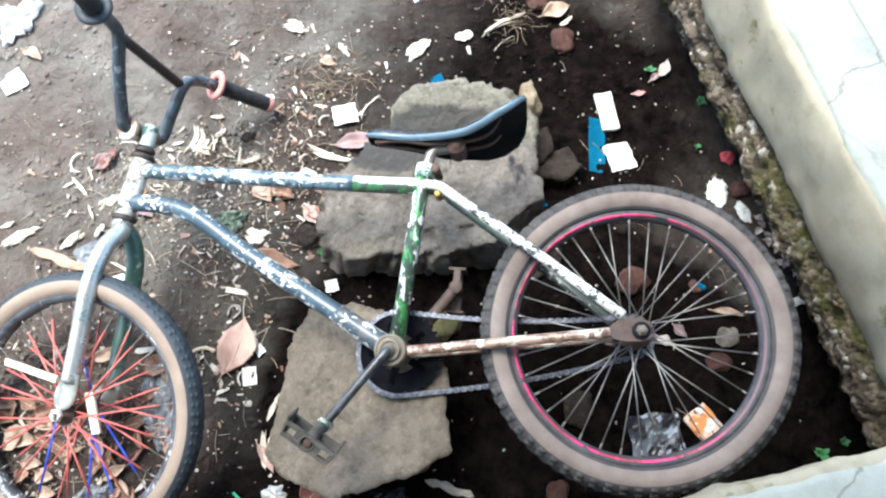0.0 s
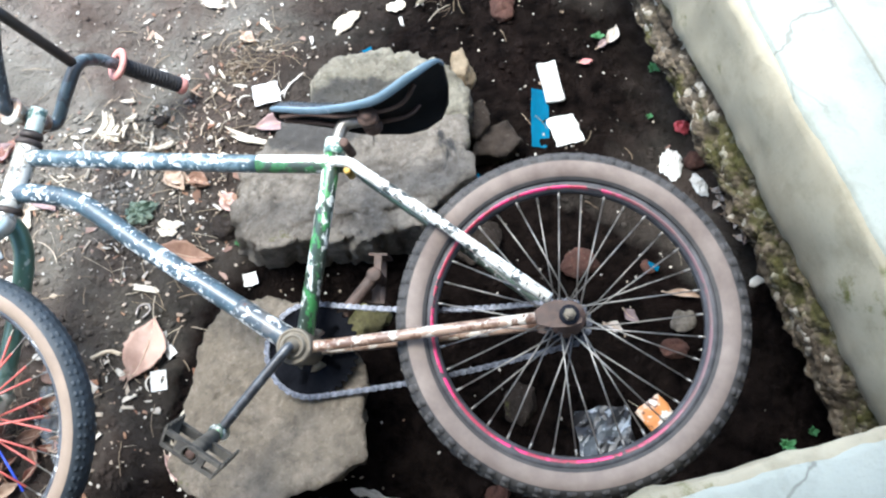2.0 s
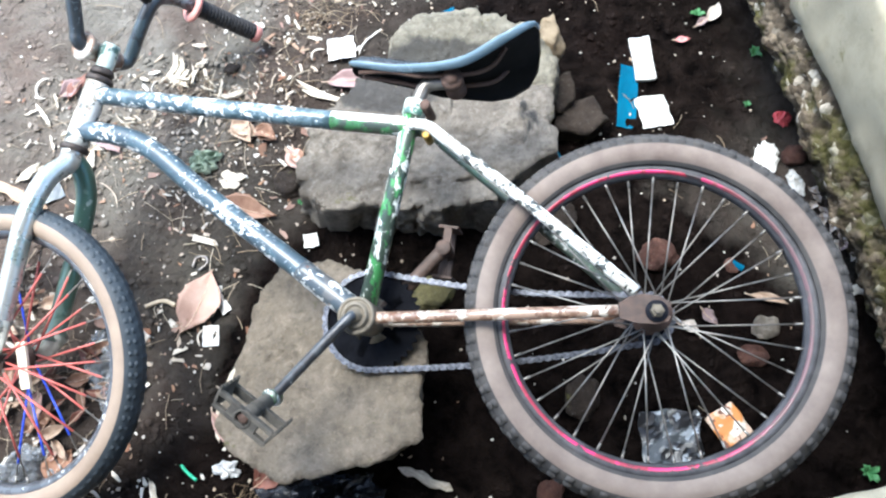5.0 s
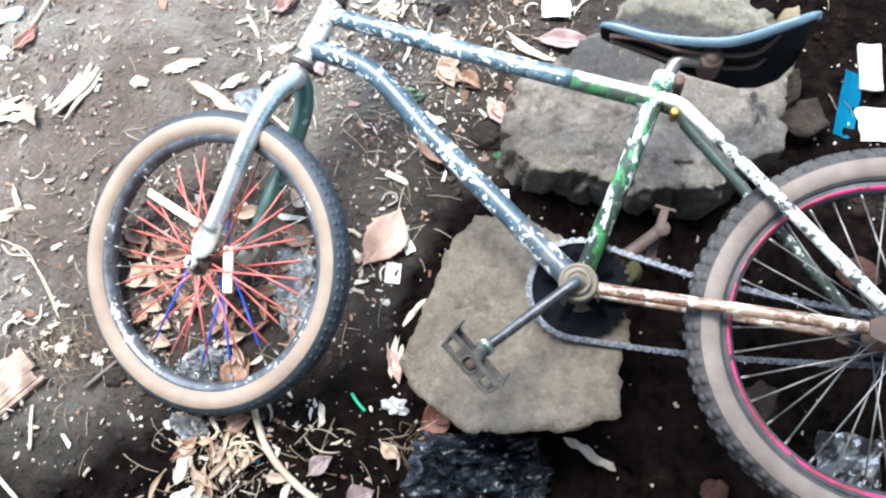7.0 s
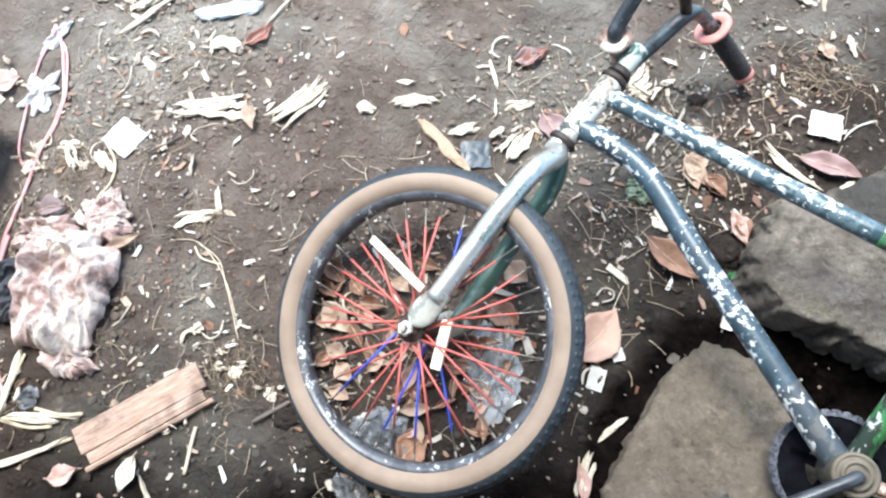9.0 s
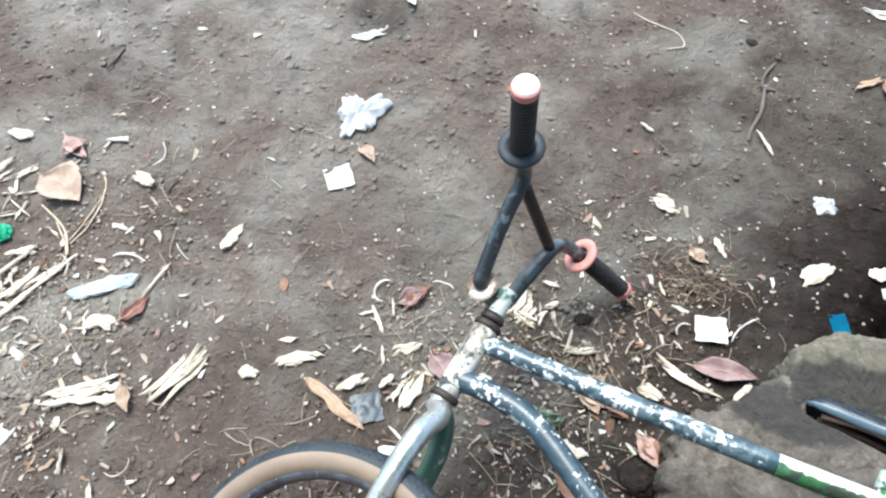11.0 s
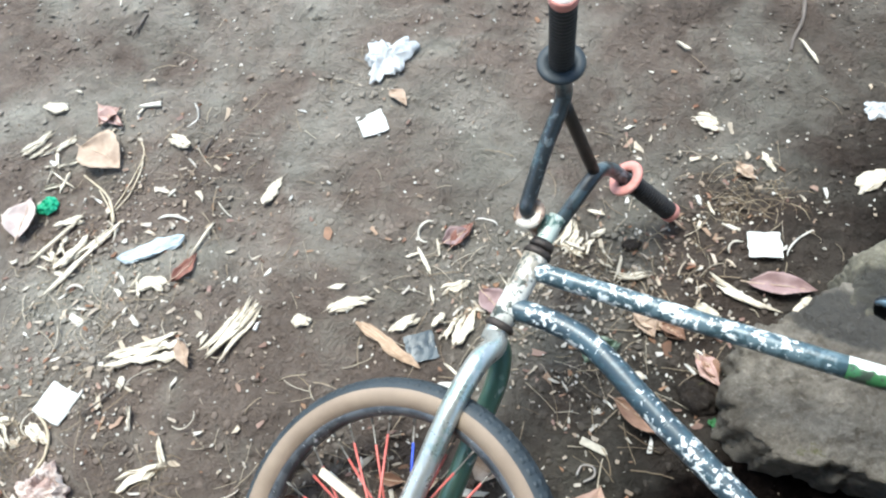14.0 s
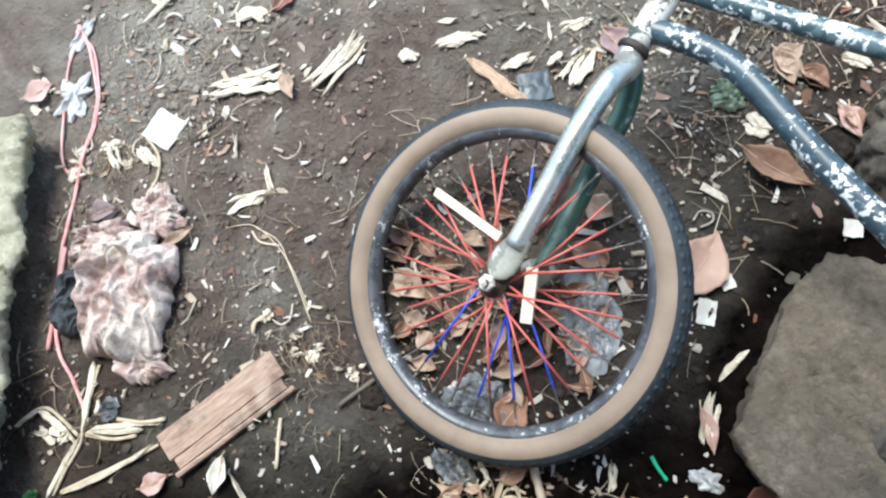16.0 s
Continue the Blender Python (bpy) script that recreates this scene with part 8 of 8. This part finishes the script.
cord([(-0.753, -0.071), (-0.742, -0.101), (-0.728, -0.138)], 0.003, STRAW, "pale curled fibre on the earth", "fibre", 0.006)
cord([(-1.469, 1.041), (-1.464, 1.079), (-1.464, 1.108)], 0.0025, TWIG, "small dark twig on the earth", "twig", 0.006)
cord([(-1.158, 0.803), (-1.156, 0.833), (-1.148, 0.865)], 0.002, TWIG, "thin dark twig on the earth", "twig", 0.006)
cord([(-0.416, 1.651), (-0.357, 1.626), (-0.302, 1.612), (-0.284, 1.577), (-0.317, 1.548)], 0.0016, STRAW, "thin looping stem on the earth", "twig", 0.006)
cord([(-0.681, -0.022), (-0.66, 0.013), (-0.639, 0.048)], 0.0035, TWIG, "brown stem at the tyre", "twig", 0.006)
cord([(-0.372, 0.346), (-0.345, 0.359), (-0.321, 0.353)], 0.004, STRAW, "pale stick under the leaf", "twig", 0.006)

cord([(-1.031, -0.314), (-1.031, -0.272), (-1.029, -0.231), (-1.043, -0.191), (-1.061, -0.116)], 0.0026, STRAW, "long pale dry stalk on the earth", "stalk", 0.006)
cord([(-1.021, -0.304), (-0.967, -0.245), (-0.912, -0.182)], 0.003, STRAW, "long pale dry stalk on the earth", "stalk", 0.006)
cord([(-1.143, -0.247), (-1.114, -0.21), (-1.073, -0.213), (-1.037, -0.222)], 0.0028, STRAW, "bent pale dry stalk on the earth", "stalk", 0.006)
cord([(-0.992, -0.176), (-0.952, -0.164), (-0.921, -0.145)], 0.0034, STRAW, "short pale dry stalk on the earth", "stalk", 0.006)
cord([(-1.027, -0.216), (-0.985, -0.205), (-0.952, -0.185)], 0.003, STRAW, "short pale dry stalk on the earth", "stalk", 0.006)
cord([(-0.978, 0.157), (-0.94, 0.177), (-0.892, 0.165), (-0.847, 0.139), (-0.794, 0.093)], 0.001, STRAW, "thin dry stem with a seed head", "stalk", 0.006)
cord([(-0.935, 0.168), (-0.914, 0.157), (-0.88, 0.163)], 0.0018, STRAW, "dry seed head on a thin stem", "stalk", 0.006)
cord([(-1.132, 0.155), (-1.131, 0.192), (-1.151, 0.227), (-1.194, 0.25)], 0.0025, STRAW, "curled pale straw on the earth", "stalk", 0.006)

# small stones
pebble((0.4, 1.108), 0.033, 0.7, BRICK, "reddish-brown brick fragment on the earth")
pebble((0.345, 1.21), 0.025, 0.7, BRICK, "reddish-brown brick fragment on the earth")
pebble((0.771, 0.73), 0.024, 0.9, BRICK, "reddish-brown lump of brick")
pebble((0.519, 0.514), 0.035, 0.6, BRICK, "brown stone under the wheel")
pebble((0.702, 0.399), 0.024, 0.6, ROCK, "grey stone under the wheel")
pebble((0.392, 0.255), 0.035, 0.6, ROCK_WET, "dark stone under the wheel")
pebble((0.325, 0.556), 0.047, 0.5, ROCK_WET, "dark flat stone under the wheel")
pebble((0.678, 0.349), 0.024, 0.5, BRICK, "brown clod under the wheel")
pebble((0.12, 0.408), 0.041, 0.8, MOSSY, "small yellow-mossed stone by the chain")
pebble((-0.159, 0.599), 0.029, 0.8, ROCK_WET, "dark clod of earth beside the stone")
pebble((-0.195, 1.264), 0.016, 0.7, ROCK, "small flat grey stone on the earth")
pebble((-0.141, 1.648), 0.013, 0.7, ROCK_WET, "small dark pebble on the earth")
pebble((-0.155, 0.609), 0.021, 0.7, ROCK_WET, "small dark stone on the earth")
pebble((-0.64, 0.008), 0.019, 0.7, ROCK_WET, "dark stone against the tyre")
pebble((0.345, 0.099), 0.023, 0.5, BRICK, "reddish clod in the hollow")
pebble((0.647, 0.506), 0.014, 0.7, BRICK, "small brown clod of earth")
pebble((-0.311, 0.837), 0.016, 0.7, ROCK_WET, "dark clod of earth and stone")

leaf((0.622, 1.02), (0.648, 1.068), 0.03, PETAL, "pale withered leaf by the far footing", curl=0.5)
leaf((0.6, 1.005), (0.625, 1.03), 0.02, LEAF_GREY, "grey withered leaf by the far footing", curl=0.6)

# weeds
weed((0.605, 1.04), 0.016)
weed((0.716, 0.954), 0.0158)
weed((0.693, 0.838), 0.0115)
weed((0.904, 0.354), 0.0144)
weed((0.848, 0.174), 0.0187)
weed((0.899, 0.197), 0.0144)
weed((-0.492, -0.17), 0.0144)
weed((-1.06, -0.329), 0.0144)
weed((-0.004, 0.683), 0.0086)
weed((-0.131, 0.566), 0.0101)
weed((-0.092, 0.544), 0.0101)
weed((-0.254, 0.354), 0.0086)


# ---- uncounted small litter and clods ----
def blocked(x, y):
    """Inside a large stone, under the porch or on the kerb."""
    if Vector((x - CORNER.x, y - CORNER.y)).dot(Vector((-EDGE_FAR.y, EDGE_FAR.x))) < -0.01 or Vector((x - CORNER.x, y - CORNER.y)).dot(Vector((EDGE_NEAR.y, -EDGE_NEAR.x))) < 0.0:
        return True
    if ((x - 0.1) / 0.2) ** 2 + ((y - 0.64) / 0.13) ** 2 < 1 or ((x - 0.15) / 0.15) ** 2 + ((y - 0.82) / 0.09) ** 2 < 1 or ((x + 0.03) / 0.17) ** 2 + ((y - 0.25) / 0.16) ** 2 < 1:
        return True
    return x < -1.25 - 0.5 * (y - 0.0) * 0.5 and y < 0.4


def density(x, y, base=0.012):
    """Thickest by the head tube and along the heap at the far side."""
    heap = math.exp(-(((x + 0.36) / 0.24) ** 2 + ((y - 0.68) / 0.13) ** 2)) * 1.5
    heap += math.exp(-(((x + 0.22) / 0.16) ** 2 + ((y - 0.95) / 0.14) ** 2)) * 0.9
    heap += math.exp(-(((x + 1.18) / 0.22) ** 2 + ((y - 0.45) / 0.4) ** 2)) * 0.4
    heap += math.exp(-(((x + 0.8) / 0.25) ** 2 + ((y - 0.4) / 0.25) ** 2)) * 0.12
    heap += math.exp(-(((x + 0.42) / 0.16) ** 2 + ((y + 0.03) / 0.1) ** 2)) * 1.1
    heap += math.exp(-(((x - 0.74) / 0.05) ** 2 + ((y - 0.6) / 0.18) ** 2)) * 0.5
    heap += math.exp(-(((x + 0.62) / 0.12) ** 2 + ((y - 0.25) / 0.15) ** 2)) * 1.1
    heap += math.exp(-(((x + 1.22) / 0.16) ** 2 + ((y - 0.3) / 0.5) ** 2)) * 0.5
    heap += math.exp(-(((x + 0.3) / 0.12) ** 2 + ((y - 0.32) / 0.22) ** 2)) * 0.4
    heap += math.exp(-(((x + 0.84) / 0.13) ** 2 + ((y - 0.0) / 0.13) ** 2)) * 0.7
    return (heap + base) * (0.08 if x > 0.05 and y < 0.5 else 1.0)


def scatter(count, seed, even=0.0):
    r = random.Random(seed)
    out = []
    while len(out) < count:
        x, y = r.uniform(-1.9, 1.0), r.uniform(-0.4, 2.4)
        if not blocked(x, y) and r.random() < max(density(x, y), even * (0.3 if x > 0.05 and y < 0.65 else 1.0)) * (0.6 + 0.8 * (noise.noise(Vector((x * 6, y * 6, seed))) + 0.5)):
            out.append((x, y, r))
    return out


def stuff(name, verts, faces, material, label, category, smooth=False):
    me = bpy.data.meshes.new(name)
    me.from_pydata(verts, [], faces)
    me.materials.append(material)
    if smooth:
        me.shade_smooth()
    me.validate()
    tagged(new(name, me), label, category, kind="stuff")


def chips(name, count, seed, size, slim, thick, material, label, even=0.0):
    verts, faces = [], []
    for x, y, r in scatter(count, seed, even):
        n = size * r.uniform(0.35, 1.0) * (1.8 if r.random() < 0.1 else 1)
        w, h, a = n * slim * r.uniform(0.6, 1.4), thick * r.uniform(0.6, 1.5), r.uniform(0, 6.3)
        tip, rollx = r.uniform(-0.25, 0.25), r.uniform(-0.3, 0.3)
        m = Matrix.Translation((x, y, ground_z(x, y) + 0.002 + abs(tip) * n * 0.3)) @ Matrix.Rotation(a, 4, "Z") @ Matrix.Rotation(tip, 4, "Y") @ Matrix.Rotation(rollx, 4, "X")
        base = len(verts)
        ring = [(-n / 2 * r.uniform(0.5, 1), r.uniform(-0.5, 0.5) * w), (-n * r.uniform(0.1, 0.5), -w / 2 * r.uniform(0.3, 1.2)), (n * r.uniform(0.05, 0.5), -w / 2 * r.uniform(0.3, 1.3)), (n / 2, r.uniform(-0.5, 0.5) * w), (n * r.uniform(0.0, 0.45), w / 2 * r.uniform(0.3, 1.3)), (-n * r.uniform(0.1, 0.5), w / 2 * r.uniform(0.3, 1.2))]
        verts += [m @ Vector((px, py, 0)) for px, py in ring] + [m @ Vector((px * 0.94, py * 0.9, h)) for px, py in ring]
        faces += [tuple(base + 6 + k for k in range(6))] + [(base + k, base + (k + 1) % 6, base + 6 + (k + 1) % 6, base + 6 + k) for k in range(6)]
    stuff(name, verts, faces, material, label, "litter")


def clods(name, count, seed, size, material, label, even):
    verts, faces = [], []
    bm = bmesh.new()
    bmesh.ops.create_icosphere(bm, subdivisions=1, radius=1.0)
    base_v = [v.co.copy() for v in bm.verts]
    base_f = [[v.index for v in f.verts] for f in bm.faces]
    bm.free()
    for x, y, r in scatter(count, seed, even):
        s = size * (0.25 + 0.75 * r.random() ** 3)
        m = Matrix.Translation((x, y, ground_z(x, y) + s * 0.25)) @ Matrix.Rotation(r.uniform(0, 6), 4, "Z") @ Matrix.Diagonal((s, s * r.uniform(0.6, 1), s * r.uniform(0.3, 0.6), 1))
        base = len(verts)
        verts += [m @ (v * r.uniform(0.75, 1.2)) for v in base_v]
        faces += [[base + i for i in f] for f in base_f]
    stuff(name, verts, faces, material, label, "earth crumbs")


def fibres(name, count, seed, length, material, label):
    verts, faces = [], []
    for x, y, r in scatter(count, seed):
        n, a, bend = length * r.uniform(0.3, 1.2), r.uniform(0, 6.3), r.uniform(-0.9, 0.9)
        rad = r.uniform(0.0004, 0.001)
        base = len(verts)
        px, py = x, y
        segs = 6
        for k in range(segs + 1):
            z = ground_z(px, py) + 0.003 + 0.007 * math.sin(math.pi * k / segs) * r.uniform(0.3, 1)
            for q in range(3):
                t = 2.1 * q
                verts.append((px + rad * math.cos(t) * math.sin(a), py - rad * math.cos(t) * math.cos(a), z + rad * math.sin(t)))
            a += bend / segs
            px, py = px + math.cos(a) * n / segs, py + math.sin(a) * n / segs
        for k in range(segs):
            for q in range(3):
                faces.append((base + 3 * k + q, base + 3 * k + (q + 1) % 3, base + 3 * k + 3 + (q + 1) % 3, base + 3 * k + 3 + q))
    stuff(name, verts, faces, material, label, "straw")


CHIP_TONES = island_mat("pale_litter_tones", [(0.74, 0.69, 0.59), (0.6, 0.52, 0.41), (0.48, 0.38, 0.28), (0.8, 0.77, 0.71), (0.4, 0.3, 0.21)])
CRUMB_TONES = island_mat("wood_crumb_tones", [(0.62, 0.56, 0.47), (0.34, 0.25, 0.18), (0.5, 0.42, 0.33), (0.24, 0.17, 0.12), (0.72, 0.68, 0.6)])
BROWN_TONES = island_mat("brown_litter_tones", [(0.34, 0.2, 0.12), (0.22, 0.1, 0.06), (0.42, 0.29, 0.2), (0.3, 0.19, 0.16), (0.15, 0.08, 0.05)])
GRIT_TONES = island_mat("pale_grit_tones", [(0.5, 0.46, 0.4), (0.3, 0.27, 0.23), (0.7, 0.67, 0.6), (0.22, 0.17, 0.13)], 0.8)
STRAW_TONES = island_mat("straw_tones", [(0.46, 0.38, 0.27), (0.32, 0.24, 0.16), (0.56, 0.49, 0.38), (0.2, 0.14, 0.09)])
chips("wood_chips", 380, 11, 0.03, 0.32, 0.0022, CHIP_TONES, "pale wood chips and shavings strewn on the earth")
chips("wood_crumbs", 2600, 12, 0.009, 0.6, 0.0016, CRUMB_TONES, "tiny pale wood crumbs strewn on the earth", 0.05)
chips("leaf_fragments", 520, 13, 0.018, 0.42, 0.001, BROWN_TONES, "brown dry leaf fragments strewn on the earth")
clods("earth_crumbs", 13000, 21, 0.0085, CRUMBS, "dark crumbs of earth", 0.3)
clods("grit", 4200, 22, 0.0046, GRIT_TONES, "pale grit lying on the earth", 0.16)
fibres("straw_fibres", 680, 31, 0.055, STRAW_TONES, "thin dry straw and root fibres")


def curls(name, count, seed, material, label):
    """Plane shavings: thin ribbons thrown into arcs and loops."""
    verts, faces = [], []
    for x, y, r in scatter(count, seed):
        n, w, turn = r.uniform(0.03, 0.075), r.uniform(0.002, 0.0055), r.uniform(0.2, 3.6) * r.choice((-1, 1))
        a, lean = r.uniform(0, 6.3), r.uniform(0.2, 1.3)
        px, py, z0 = x, y, ground_z(x, y) + 0.003
        base, segs = len(verts), 14
        for k in range(segs + 1):
            u = k / segs
            ww = w * min(1, 0.3 + 4 * u, 0.3 + 4 * (1 - u))
            side = Vector((-math.sin(a), math.cos(a), 0)) * math.cos(lean) + Vector((0, 0, math.sin(lean)))
            p = Vector((px, py, z0 + 0.006 * abs(math.sin(u * 3 + seed + x * 40))))
            verts += [p, p + side * ww, p + side * ww + Vector((0.0005, 0.0003, 0.0005)), p + Vector((0.0005, 0.0003, 0.0005))]
            a += turn / segs * (1.3 - 0.6 * u)
            px, py = px + math.cos(a) * n / segs, py + math.sin(a) * n / segs
        for k in range(segs):
            for q in range(4):
                faces.append((base + 4 * k + q, base + 4 * k + (q + 1) % 4, base + 4 * k + 4 + (q + 1) % 4, base + 4 * k + 4 + q))
    stuff(name, verts, faces, material, label, "wood shavings", True)


curls("curled_shavings", 40, 41, CHIP_TONES, "thin curled pale wood shavings strewn on the earth")


GRASS_TONES = island_mat("dead_grass_tones", [(0.3, 0.23, 0.15), (0.2, 0.14, 0.09), (0.42, 0.34, 0.23), (0.14, 0.09, 0.06)])


def tangles(name, places, seed, material, label):
    """Loose knots of dead grass and root: many thin bent stems round each place."""
    r = random.Random(seed)
    verts, faces = [], []
    for cx, cy, spread, count in places:
        for _ in range(count):
            px, py = r.gauss(cx, spread), r.gauss(cy, spread * 0.8)
            if blocked(px, py):
                continue
            n, a, bend, rad = r.uniform(0.015, 0.045), r.uniform(0, 6.3), r.uniform(-1.3, 1.3), r.uniform(0.0003, 0.0008)
            top, segs, base = r.uniform(0.002, 0.014), 7, len(verts)
            for k in range(segs + 1):
                z = ground_z(px, py) + 0.003 + top * math.sin(math.pi * k / segs)
                for q in range(3):
                    verts.append((px + rad * math.cos(2.1 * q) * math.sin(a), py - rad * math.cos(2.1 * q) * math.cos(a), z + rad * math.sin(2.1 * q)))
                a += bend / segs
                px, py = px + math.cos(a) * n / segs, py + math.sin(a) * n / segs
            for k in range(segs):
                for q in range(3):
                    faces.append((base + 3 * k + q, base + 3 * k + (q + 1) % 3, base + 3 * k + 3 + (q + 1) % 3, base + 3 * k + 3 + q))
    stuff(name, verts, faces, material, label, "dead grass")


tangles("dead_grass", [(-0.17, 0.97, 0.03, 80), (-0.1, 1.0, 0.03, 40), (-0.36, 0.77, 0.035, 70), (-0.25, 0.84, 0.04, 30), (-0.43, -0.06, 0.04, 70), (-0.14, 0.04, 0.025, 40), (-1.33, 0.53, 0.05, 60), (-1.24, 0.2, 0.04, 50), (-0.77, 0.03, 0.03, 50), (0.3, 1.17, 0.035, 60), (-1.05, -0.2, 0.04, 40), (-0.54, 0.25, 0.06, 90), (-0.74, 0.02, 0.035, 60), (-1.2, 0.18, 0.035, 40), (-0.98, -0.05, 0.03, 40), (-0.95, 0.22, 0.03, 30)], 51, GRASS_TONES, "knots of dead grass and fine roots on the earth")
